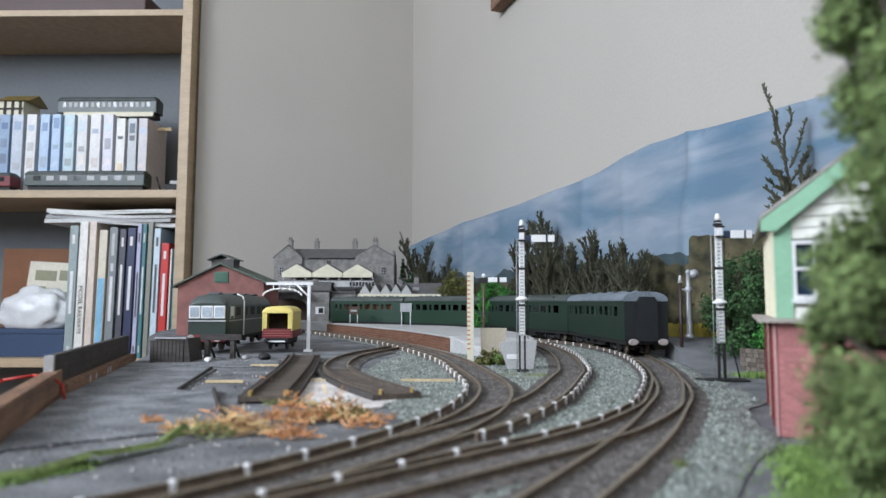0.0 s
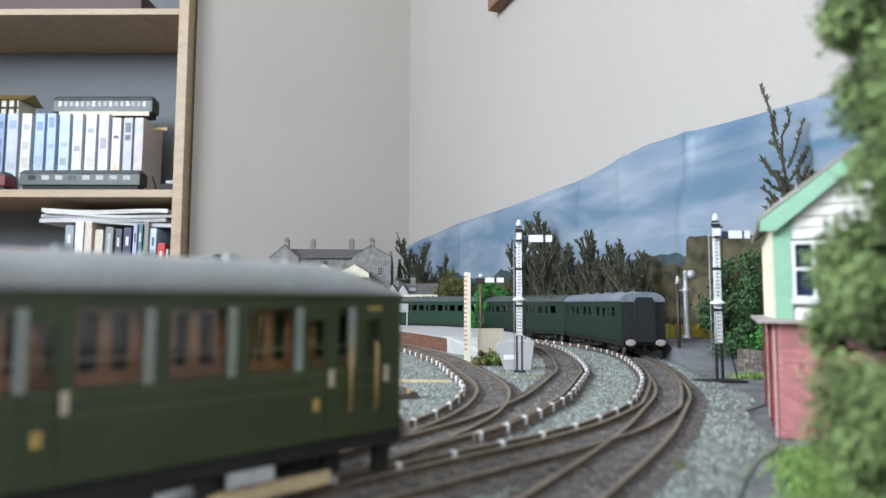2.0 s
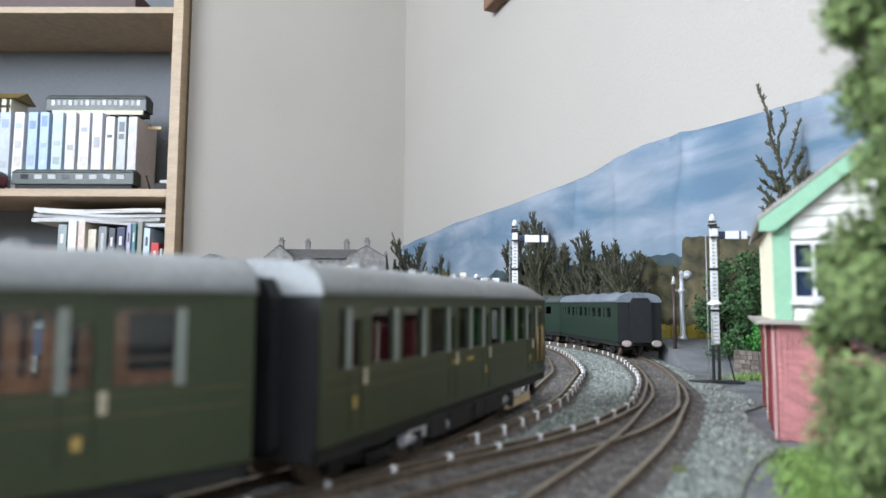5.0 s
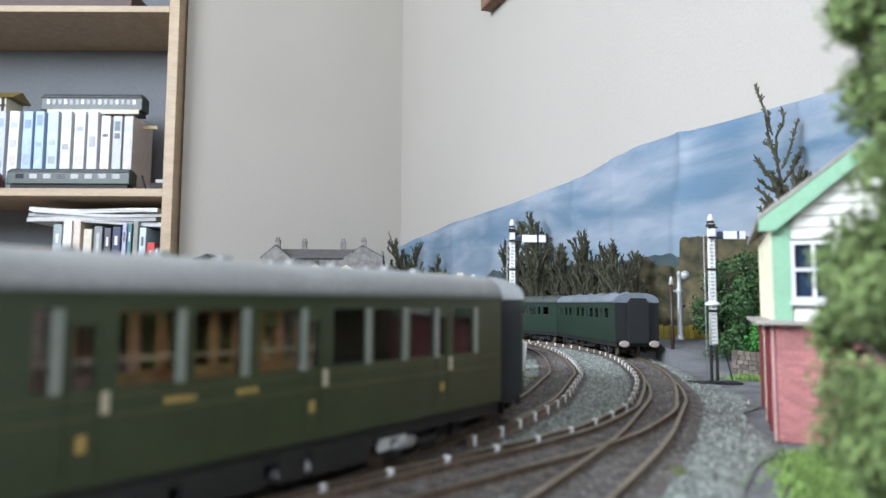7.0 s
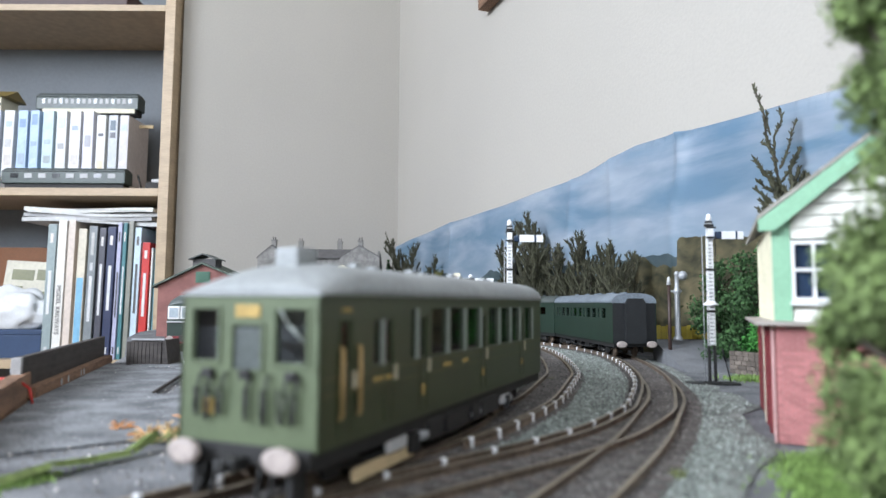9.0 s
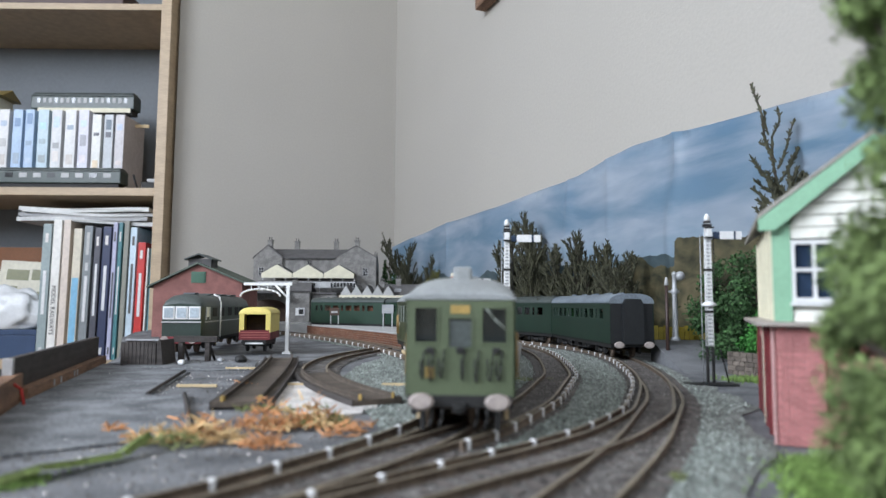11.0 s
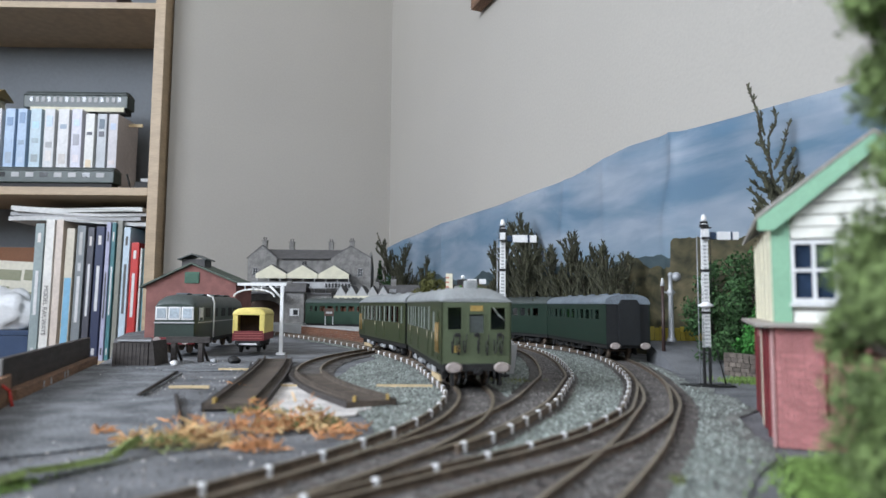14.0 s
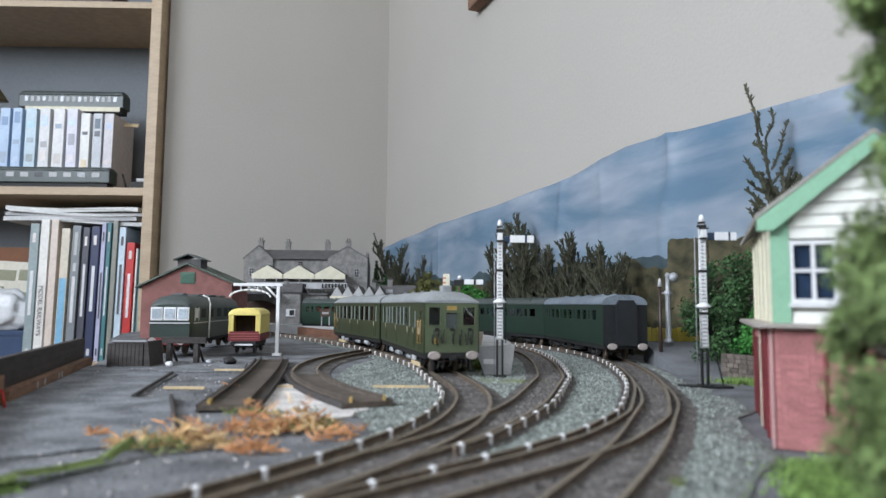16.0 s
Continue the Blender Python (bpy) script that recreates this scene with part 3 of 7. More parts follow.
def carriage(name, label, category, L, wins_r, wins_l, paint, roof_m, dome=(0, 0), ends=("flat", "flat"), lined=True, group="", gold=(), pillars=True):
    """A carriage about its middle at rail level; x runs forwards. ends: rear and front, each cab, gangway or flat."""
    hw, z0, z1, zt = HW, 0.0130, 0.0464, 0.0551
    c = thing(name, Matrix(), label, category, group)
    for sy, wins in ((-1, wins_r), (1, wins_l)):
        bm = bmesh.new()
        ya, yb = sorted((sy * hw, sy * (hw - 0.0009)))
        side_with_openings(bm, L, ya, yb, z0, z1, wins)
        part("side_panel", bm, paint, c)
        bm = bmesh.new()
        ya, yb = sorted((sy * hw, sy * (hw + 0.0005)))
        box(bm, -L / 2, L / 2, ya, yb, z1 - 0.0004, z1 + 0.0004)
        part("gutter", bm, paint, c)
        for w in wins:
            p = part("window_pane", boxed(w[0], w[1], sy * (hw - 0.0006) - 0.00012, sy * (hw - 0.0006) + 0.00012, w[2], w[3]), M["glass"], c)
            p.visible_shadow = False
            if pillars and (w[1] - w[0] > 0.009 or w[1] - w[0] < 0.0034):
                bm = bmesh.new()
                ya, yb = sorted((sy * hw, sy * (hw + 0.0005)))
                box(bm, w[1] - 0.0001, w[1] + 0.0019, ya, yb, w[2] - 0.0004, w[3] + 0.0002)
                part("window_pillar", bm, M["silver_post"], c)
        for w in wins:
            if lined and 0.0034 < w[1] - w[0] < 0.0055:
                ya, yb = sorted((sy * hw, sy * (hw + 0.0005)))
                part("door_handle", boxed(w[1] + 0.0012, w[1] + 0.0027, ya, yb, 0.0252, 0.0292, 0.0002), M["handle_cream"], c, "pale door grab handle")
                bm = bmesh.new()
                ya, yb = sorted((sy * hw, sy * (hw + 0.00025)))
                for xx in (w[0] - 0.0008, w[1] + 0.0006):
                    box(bm, xx - 0.00012, xx + 0.00012, ya, yb, 0.0150, w[3] + 0.001)
                part("door_edge", bm, paint, c)
        if lined:
            bm = bmesh.new()
            ya, yb = sorted((sy * hw, sy * (hw + 0.0001)))
            for zz in (0.0283, 0.0248):
                box(bm, -L / 2 + 0.002, L / 2 - 0.002, ya, yb, zz - 0.00018, zz + 0.00018)
            part("lining", bm, M["line_yellow"], c, "thin yellow lining")
    for sy, x, w, z, h in gold:
        bm = bmesh.new()
        ya, yb = sorted((sy * hw, sy * (hw + 0.00015)))
        n = max(1, int(w / 0.0014))
        for i in range(n):
            box(bm, x + w * i / n, x + w * (i + 0.75) / n, ya, yb, z, z + h * random.uniform(0.85, 1.0))
        part("lettering", bm, M["gold"], c, "small gold lettering")
    part("roof", carriage_roof(L + 0.0006, hw + 0.0004, z1 + 0.0002, zt, *dome), roof_m, c)
    for i in range(9):
        for yy in ((-0.004, 0.004) if i % 2 else (0.0,)):
            bm = bmesh.new()
            x = -L / 2 + 0.022 + i * (L - 0.044) / 8
            box(bm, x - 0.0016, x + 0.0016, yy - 0.0013, yy + 0.0013, zt - 0.0008, zt + 0.0011, 0, 0.0004)
            part("roof_vent", bm, roof_m, c)
    part("floor", boxed(-L / 2 + 0.001, L / 2 - 0.001, -hw + 0.001, hw - 0.001, z0 + 0.0002, z0 + 0.0015), M["black"], c)
    if lined:
        corridor(c, L, hw, z0, z1, wins_r)
    else:
        x = -L / 2 + 0.02
        while x < L / 2 - 0.02:
            part("partition", boxed(x - 0.0005, x + 0.0005, -hw + 0.0012, hw - 0.008, z0 + 0.0016, z1 - 0.0002), M["inner"], c)
            for s in (-1, 1):
                bm = bmesh.new()
                slab(bm, [(x + s * 0.0006, 0.0146), (x + s * 0.0062, 0.0146), (x + s * 0.0062, 0.0205), (x + s * 0.0025, 0.021), (x + s * 0.0016, 0.038), (x + s * 0.0006, 0.038)], -hw + 0.0012, hw - 0.0085)
                part("seat", bm, M["seat_brown"], c)
            x += 0.0245
        part("corridor_wall", boxed(-L / 2 + 0.02, L / 2 - 0.02, hw - 0.0078, hw - 0.0072, z0 + 0.0016, 0.0450), M["seat_brown"], c)
    # underframe
    bm = bmesh.new()
    for sy in (-1, 1):
        ya, yb = sorted((sy * (hw - 0.0012), sy * (hw - 0.0030)))
        box(bm, -L / 2, L / 2, ya, yb, 0.0092, z0 + 0.0001)
        yq = sy * (hw - 0.002)
        wire(bm, [(-0.045, yq, 0.0106), (-0.024, yq, 0.0055), (0.024, yq, 0.0055), (0.045, yq, 0.0106)], 0.0006)
        for xx in (-0.024, 0.024):
            tube(bm, (xx, yq, 0.0055), (xx, yq, 0.0106), 0.0007, n=6)
    for xx in (-L / 2 + 0.0008, L / 2 - 0.0008):
        box(bm, xx - 0.0008, xx + 0.0008, -hw + 0.0012, hw - 0.0012, 0.0098, z0 + 0.0001)
    part("underframe", bm, M["black"], c)
    # the outer black boxes stand for equipment and for the shadow beneath the floor
    for x0, x1, yy, m in ((-0.022, -0.004, -0.0105, "black"), (0.006, 0.024, -0.0105, "black"), (-0.02, 0.0, 0.0105, "black"), (0.012, 0.026, 0.0105, "black"), (-0.040, -0.031, -0.0105, "greywhite"), (-0.034, -0.023, -0.0150, "black"), (-0.0205, -0.001, -0.0152, "black"), (0.003, 0.011, -0.0150, "black"), (0.0125, 0.032, -0.0152, "black")):
        part("equipment_box", boxed(x0, x1, yy - 0.0035, yy + 0.0035, 0.0046, 0.0104, 0.0004), M[m], c)
    bogies = [bogie(c, -L / 2 + 0.036, M["black"]), bogie(c, L / 2 - 0.036, M["black"])]
    for e, kind in zip((-1, 1), ends):
        xe = e * L / 2
        if kind == "cab":
            cab_end(c, xe, e, hw, z0, z1, zt, paint)
        else:
            bm = bmesh.new()
            slab(bm, [(-hw + 0.0004, z0), (hw - 0.0004, z0), (hw - 0.0004, z1), (hw * 0.8, z1 + 0.005), (hw * 0.4, zt - 0.0012), (-hw * 0.4, zt - 0.0012), (-hw * 0.8, z1 + 0.005), (-hw + 0.0004, z1)], 0, 0.0009)
            for v in bm.verts:
                v.co = Vector((xe - e * v.co.y, v.co.x, v.co.z))
            bmesh.ops.recalc_face_normals(bm, faces=bm.faces[:])
            part("end_panel", bm, M["gangway"] if kind == "gangway" else paint, c)
            if kind == "gangway":
                bm = bmesh.new()
                slab(bm, [(-0.0088, 0.0125), (0.0088, 0.0125), (0.0088, 0.046), (0.0062, 0.0505), (-0.0062, 0.0505), (-0.0088, 0.046)], 0.0001, 0.0042)
                for v in bm.verts:
                    v.co = Vector((xe + e * v.co.y, v.co.x, v.co.z))
                bmesh.ops.recalc_face_normals(bm, faces=bm.faces[:])
                part("gangway_bellows", bm, M["gangway"], c, "black corridor gangway")
        if kind == "cab" or (not lined and e < 0):
            buffers(c, xe, e)
    return c, bogies


def buffers(c, xe, e):
    for yy in (-0.0130, 0.0130):
        bm = bmesh.new()
        tube(bm, (xe, yy, 0.0118), (xe + e * 0.0042, yy, 0.0118), 0.0016, n=10)
        part("buffer_shank", bm, M["black"], c)
        bm = bmesh.new()
        tube(bm, (xe + e * 0.0042, 0, 0), (xe + e * 0.0050, 0, 0), 1.0, 1.0, 20)
        tube(bm, (xe + e * 0.0050, 0, 0), (xe + e * 0.0054, 0, 0), 0.98, 0.75, 20)
        for v in bm.verts:
            v.co.y, v.co.z = yy + v.co.y * 0.0045, 0.0119 + v.co.z * 0.0029
        part("buffer_head", bm, M["buffer"], c, "pale oval buffer head", smooth=False)


def cab_end(c, xe, e, hw, z0, z1, zt, paint):
    """A driving end: three windows, route panel, jumper cables and hoses."""
    holes = [(-0.0160, -0.0078, 0.0318, 0.0436), (-0.0040, 0.0040, 0.0300, 0.0400), (0.0082, 0.0158, 0.0318, 0.0436)]
    bm = bmesh.new()
    side_with_openings(bm, 2 * hw, 0.0, 0.0009, z0, z1, holes)
    for v in bm.verts:
        v.co = Vector((xe - e * v.co.y, v.co.x, v.co.z))
    bmesh.ops.recalc_face_normals(bm, faces=bm.faces[:])
    # brighter light on this end is put into its colour
    part("cab_front", bm, M["emu_cab_lit"], c, "green driving end, coloured lighter for the light on it")
    for i, h in enumerate(holes):
        xm = xe - e * 0.0006
        p = part("cab_window", boxed(xm - 0.0001, xm + 0.0001, h[0], h[1], h[2], h[3]), M["glass"], c)
        p.visible_shadow = False
        bm = bmesh.new()
        xa, xb = sorted((xe, xe + e * 0.0004))
        box(bm, xa, xb, h[0] - 0.0007, h[0], h[2] - 0.0007, h[3] + 0.0007)
        box(bm, xa, xb, h[1], h[1] + 0.0007, h[2] - 0.0007, h[3] + 0.0007)
        box(bm, xa, xb, h[0], h[1], h[2] - 0.0007, h[2])
        box(bm, xa, xb, h[0], h[1], h[3], h[3] + 0.0007)
        part("window_surround", bm, M["emu_cab_lit"], c)
    part("cab_bulkhead", boxed(*sorted((xe - e * 0.009, xe - e * 0.0096)), -hw + 0.0012, hw - 0.0012, z0 + 0.0016, z1 - 0.0002), M["win_dark"], c)
    part("route_panel", boxed(*sorted((xe - e * 0.0002, xe - e * 0.0016)), -0.0039, 0.0039, 0.0301, 0.0392), M["roof_green"], c, "grey headcode panel")
    xa, xb = sorted((xe, xe + e * 0.0003))
    part("destination_blind", boxed(xa, xb, -0.0034, 0.0034, 0.0418, 0.0446), M["gold"], c, "yellow destination blind")
    part("number_patch", boxed(xa, xb, 0.0090, 0.0122, 0.0195, 0.0232), M["gold"], c, "small gold emblem")
    # window post and a slanting wiper in the cab
    bm = bmesh.new()
    xi = xe + e * 0.0006
    wire(bm, [(xi, -0.0092, 0.0435), (xi, -0.0118, 0.0400), (xi, -0.0158, 0.0365)], 0.00035)
    part("wiper", bm, M["silver_post"], c)
    xo = xe + e * 0.0012
    for y, zt2, w in ((-0.0145, 0.0290, 0.0018), (-0.0115, 0.0292, 0.002), (-0.0065, 0.0290, 0.0014), (-0.0015, 0.0292, 0.001), (0.0055, 0.0292, 0.0018), (0.0092, 0.0294, 0.0016), (0.0125, 0.0288, 0.0012)):
        bm = bmesh.new()
        low = zt2 - random.uniform(0.0065, 0.0125)
        wire(bm, [(xe, y, zt2), (xo, y, zt2 - 0.0006), (xo, y + 0.0004, (zt2 + low) / 2), (xo, y + w / 2, low - 0.0007), (xo, y + w, low + 0.001), (xo, y + w, zt2 - 0.003)], 0.00032)
        part("jumper_cable", bm, M["black"], c, "black hanging jumper cable")
    for y in (-0.0125, 0.0105, 0.0):
        bm = bmesh.new()
        box(bm, *sorted((xe, xe + e * 0.0014)), y - 0.0013, y + 0.0013, 0.0280, 0.0300, 0, 0.0003)
        part("cable_socket", bm, M["black"], c)
    bm = bmesh.new()
    box(bm, *sorted((xe - e * 0.001, xe + e * 0.0012)), -0.0182, 0.0182, 0.0096, 0.0136, 0, 0.0003)
    part("buffer_beam", bm, M["black"], c)
    bm = bmesh.new()
    box(bm, *sorted((xe + e * 0.0012, xe + e * 0.006)), -0.0022, 0.0022, 0.0085, 0.0115, 0, 0.0004)
    tube(bm, (xe + e * 0.006, 0, 0.010), (xe + e * 0.0085, 0, 0.0095), 0.0011, n=8)
    part("coupling", bm, M["black"], c)
    for y in (-0.006, 0.006, -0.0095, 0.0095):
        bm = bmesh.new()
        wire(bm, [(xe + e * 0.0016, y, 0.0095), (xe + e * 0.0024, y, 0.006), (xe + e * 0.0022, y + 0.001, 0.003)], 0.0006)
        part("brake_hose", bm, M["black"], c, "black brake hose")
    for y in (-0.013, 0.013):
        part("guard_iron", boxed(*sorted((xe - e * 0.004, xe + e * 0.001)), y - 0.0008, y + 0.0008, 0.0018, 0.0098), M["black"], c)


def compartments(L, pattern, start):
    """Window openings from the front end backwards: (gap, width) pairs; narrow ones are door lights."""
    out, x = [], L / 2 - start
    for gap, w, z0, z1 in pattern:
        x -= gap
        out.append((x - w, x, z0, z1))
        x -= w
    return out


L_EMU = 0.188
WIDE, NARROW, LIGHT = (0.0298, 0.0436), (0.0298, 0.0408), (0.0312, 0.0408)
WINS1 = [(a, b, *(WIDE if b - a > 0.009 or b - a < 0.0034 else NARROW)) for a, b in (
    (-0.0868, -0.0838), (-0.0810, -0.0770), (-0.0720, -0.0600), (-0.0550, -0.0425), (-0.0370, -0.0245), (-0.0222, -0.0182), (-0.0150, -0.0050), (-0.0030, 0.0075),
    (0.0095, 0.0135), (0.0168, 0.0288), (0.0338, 0.0458), (0.0508, 0.0622), (0.0657, 0.0702), (0.0742, 0.0772))] + [(0.0832, 0.0870, *LIGHT)]
WINS2 = [(-0.0850, -0.0812, *LIGHT), (-0.0697, -0.0664, *NARROW), (-0.0634, -0.0600, *NARROW)] + [(a, b, *(WIDE if b - a > 0.009 or b - a < 0.0030 else NARROW)) for a, b in (
    (-0.0484, -0.0457), (-0.0421, -0.0383), (-0.0344, -0.0230), (-0.0191, -0.0080), (-0.0037, 0.0079), (0.0099, 0.0137), (0.0182, 0.0294), (0.0325, 0.0440), (0.0475, 0.0580),
    (0.0598, 0.0637), (0.0672, 0.0780))]
GOLD1 = [(-1, -0.0200, 0.0065, 0.0257, 0.0013), (-1, -0.0072, 0.0068, 0.0257, 0.0013), (-1, 0.0105, 0.0024, 0.0200, 0.0030), (-1, 0.0672, 0.0024, 0.0200, 0.0030), (-1, 0.0832, 0.0045, 0.0430, 0.0011), (-1, -0.0805, 0.0024, 0.0200, 0.0030)]
GOLD2 = [(-1, -0.0250, 0.0070, 0.0257, 0.0013), (-1, -0.0088, 0.0055, 0.0257, 0.0013), (-1, -0.0410, 0.0024, 0.0190, 0.0030), (-1, 0.0110, 0.0022, 0.0195, 0.0028), (-1, 0.0610, 0.0022, 0.0195, 0.0028),
         (-1, -0.0700, 0.0055, 0.0257, 0.0012), (-1, -0.0640, 0.0045, 0.0257, 0.0012), (-1, -0.0850, 0.0045, 0.0430, 0.0011)]
emu_a, bog_a = carriage("railway_carriage", "olive green electric train carriage with grey roof and yellow lining", "train carriage", L_EMU, WINS1, WINS1, M["emu_green"], M["roof_grey"],
                        (0, 0.022), ("gangway", "cab"), True, "moving electric train", GOLD1)
emu_b, bog_b = carriage("railway_carriage", "olive green electric train driving carriage with jumper cables on its end", "train carriage", L_EMU, WINS2, WINS2, M["emu_green"], M["roof_grey"],
                        (0.022, 0), ("cab", "gangway"), True, "moving electric train", GOLD2)
for c, e in ((emu_a, 1), (emu_b, -1)):
    if c is emu_b:
        bm = bmesh.new()
        x = e * (L_EMU / 2 - 0.018)
        box(bm, x - 0.0045, x + 0.0045, -0.0035, 0.0035, 0.0520, 0.0590, 0, 0.0016)
        part("roof_dome", bm, M["roof_grey"], c, "pale grey roof dome")
    for dx in (0.0085, 0.0165):
        for sy in (-1, 1):
            bm = bmesh.new()
            wire(bm, [(e * (L_EMU / 2 - dx), sy * 0.0193, 0.0190), (e * (L_EMU / 2 - dx), sy * 0.0200, 0.0195), (e * (L_EMU / 2 - dx), sy * 0.0200, 0.0345), (e * (L_EMU / 2 - dx), sy * 0.0193, 0.0350)], 0.00055)
            part("handrail", bm, M["tan"], c, "yellow cab door handrail")
    for xw in (e * (L_EMU / 2 - 0.041), -e * (L_EMU / 2 - 0.052)):
        for sy in (-1, 1):
            part("axle_cover", boxed(xw - 0.0055, xw + 0.0055, sy * 0.0172 - 0.0007, sy * 0.0172 + 0.0007, 0.0058, 0.0098, 0.0004), M["greywhite"], c, "whitish plate above the bogie")
    for xw, w in ((e * 0.034, 0.006), (-e * 0.012, 0.009), (-e * 0.046, 0.005)):
        for sy in (-1, 1):
            bm = bmesh.new()
            tube(bm, (xw - w, sy * 0.0168, 0.0066), (xw + w, sy * 0.0168, 0.0066), 0.0017, n=10)
            part("air_tank", bm, M["metal_grey"], c, "grey cylindrical air tank")
    for x in (e * (L_EMU / 2 - 0.036),):
        for sy in (-1, 1):
            part("shoe_beam", boxed(x - 0.016, x + 0.016, sy * 0.0165 - 0.0008, sy * 0.0165 + 0.0008, 0.0022, 0.0052), M["bare_wood"], c, "bare wooden collector shoe beam")


# ---- the painted sky sheet on the long wall ----
def backscene():
    """A thin sheet standing on the layout against the wall, slightly buckled."""
    m = bpy.data.materials.new("printed_sky_sheet")
    m.use_nodes = True
    nt = m.node_tree
    b = nt.nodes["Principled BSDF"]
    b.inputs["Roughness"].default_value = 0.45
    tc = nt.nodes.new("ShaderNodeTexCoord")
    sep = nt.nodes.new("ShaderNodeSeparateXYZ")
    nt.links.new(tc.outputs["Object"], sep.inputs[0])

    def noise_of(scale, stretch, detail=6, dist=0.4):
        mp = nt.nodes.new("ShaderNodeMapping")
        mp.inputs["Scale"].default_value = stretch
        nt.links.new(tc.outputs["Object"], mp.inputs[0])
        n = nt.nodes.new("ShaderNodeTexNoise")
        n.inputs["Scale"].default_value, n.inputs["Detail"].default_value, n.inputs["Distortion"].default_value = scale, detail, dist
        nt.links.new(mp.outputs[0], n.inputs[0])
        return n.outputs[0]

    def ramp(src, stops):
        r = nt.nodes.new("ShaderNodeValToRGB")
        while len(r.color_ramp.elements) < len(stops):
            r.color_ramp.elements.new(0.5)
        for e, (p, c) in zip(r.color_ramp.elements, stops):
            e.position, e.color = p, (*c, 1)
        nt.links.new(src, r.inputs[0])
        return r.outputs[0]

    def mixed(fac, a, c):
        x = nt.nodes.new("ShaderNodeMix")
        x.data_type = "RGBA"
        nt.links.new(fac, x.inputs[0])
        nt.links.new(a, x.inputs[6])
        nt.links.new(c, x.inputs[7])
        return x.outputs[2]

    def math_of(op, a, c):
        x = nt.nodes.new("ShaderNodeMath")
        x.operation = op
        for i, v in enumerate((a, c)):
            if isinstance(v, float):
                x.inputs[i].default_value = v
            else:
                nt.links.new(v, x.inputs[i])
        return x.outputs[0]

    sky_c = ramp(math_of("MULTIPLY", sep.outputs[2], 4.6), [(0.3, (0.36, 0.48, 0.57)), (0.6, (0.235, 0.37, 0.49)), (0.95, (0.20, 0.335, 0.47))])
    cloud_f = ramp(noise_of(6.0, (1.0, 1.0, 4.6)), [(0.36, (0, 0, 0)), (0.60, (1, 1, 1))])
    cloud_c = ramp(noise_of(14.0, (1.0, 1.0, 3.0)), [(0.3, (0.42, 0.50, 0.59)), (0.7, (0.68, 0.72, 0.77))])
    s = mixed(math_of("MULTIPLY", cloud_f, 0.75), sky_c, cloud_c)
    hill = ramp(noise_of(45.0, (1, 1, 1.5)), [(0.35, (0.05, 0.055, 0.035)), (0.58, (0.19, 0.165, 0.095)), (0.75, (0.29, 0.235, 0.14))])
    far = ramp(noise_of(30.0, (1, 1, 2)), [(0.3, (0.08, 0.12, 0.14)), (0.7, (0.14, 0.19, 0.20))])
    line = math_of("MULTIPLY", noise_of(5.0, (1, 1, 0.01), 7, 0.0), 0.09)
    line2 = math_of("MULTIPLY", noise_of(9.0, (1, 1, 0.01), 8, 0.0), 0.10)
    f1 = math_of("LESS_THAN", sep.outputs[2], math_of("ADD", line, 0.055))
    wood = math_of("MULTIPLY", math_of("GREATER_THAN", sep.outputs[0], 1.018), 0.024)
    f2 = math_of("LESS_THAN", sep.outputs[2], math_of("ADD", math_of("ADD", line2, wood), 0.036))
    col = mixed(f2, mixed(f1, s, far), hill)
    nt.links.new(col, b.inputs["Base Color"])
    bm = bmesh.new()
    nx, nz, Lw = 420, 14, 1.75
    tops = [(0.0, 0.186), (0.38, 0.204), (0.60, 0.203), (0.83, 0.207), (0.90, 0.216), (0.955, 0.222), (1.02, 0.221), (1.035, 0.2195), (1.11, 0.2145), (1.2, 0.21), (1.75, 0.205)]
    rows = []
    for i in range(nx + 1):
        x = 0.012 + (Lw - 0.012) * i / nx
        for (xa, za), (xb, zb) in zip(tops, tops[1:]):
            if xa <= x <= xb:
                top = za + (zb - za) * (x - xa) / (xb - xa)
        row = []
        for j in range(nz + 1):
            z = top * j / nz
            crease = 0.0075 * math.exp(-abs(x - 1.018 - 0.008 * math.sin(z * 40)) / 0.006) + 0.005 * math.exp(-abs(x - 0.80 - 0.14 * z) / 0.008) + 0.003 * math.exp(-abs(x - 0.90 - 0.05 * z) / 0.007) + 0.003 * math.exp(-abs(x - 0.38) / 0.006)
            y = 0.004 + 0.0025 * (1 + math.sin(x * 9 + 1)) * (j / nz) + crease * (j / nz) + 0.0012 * math.sin(x * 31 + z * 17)
            row.append(bm.verts.new((x, y, z)))
        rows.append(row)
    for a, c in zip(rows, rows[1:]):
        for j in range(nz):
            bm.faces.new((a[j], c[j], c[j + 1], a[j + 1])).smooth = True
    bmesh.ops.solidify(bm, geom=bm.faces[:], thickness=0.0006)
    ob = part("sky_backscene", bm, m)
    ob.matrix_world = LONG
    return tagged(ob, "printed blue sky and hills sheet, creased, against the wall", "backdrop", kind="structure")


backscene()

# lower corner of a wooden frame high on the long wall
fr = thing("picture_frame", LONG, "dark brown wooden picture frame on the wall", "picture frame")
part("frame_side", boxed(0.552, 0.590, 0.002, 0.022, 0.585, 1.1, 0.003), M["raw_wood"], fr)
part("frame_bottom", boxed(0.552, 1.05, 0.002, 0.022, 0.546, 0.584, 0.003), M["raw_wood"], fr)
part("picture", boxed(0.592, 1.05, 0.003, 0.008, 0.586, 1.1), plain("faded_print", (0.3, 0.3, 0.28)), fr)


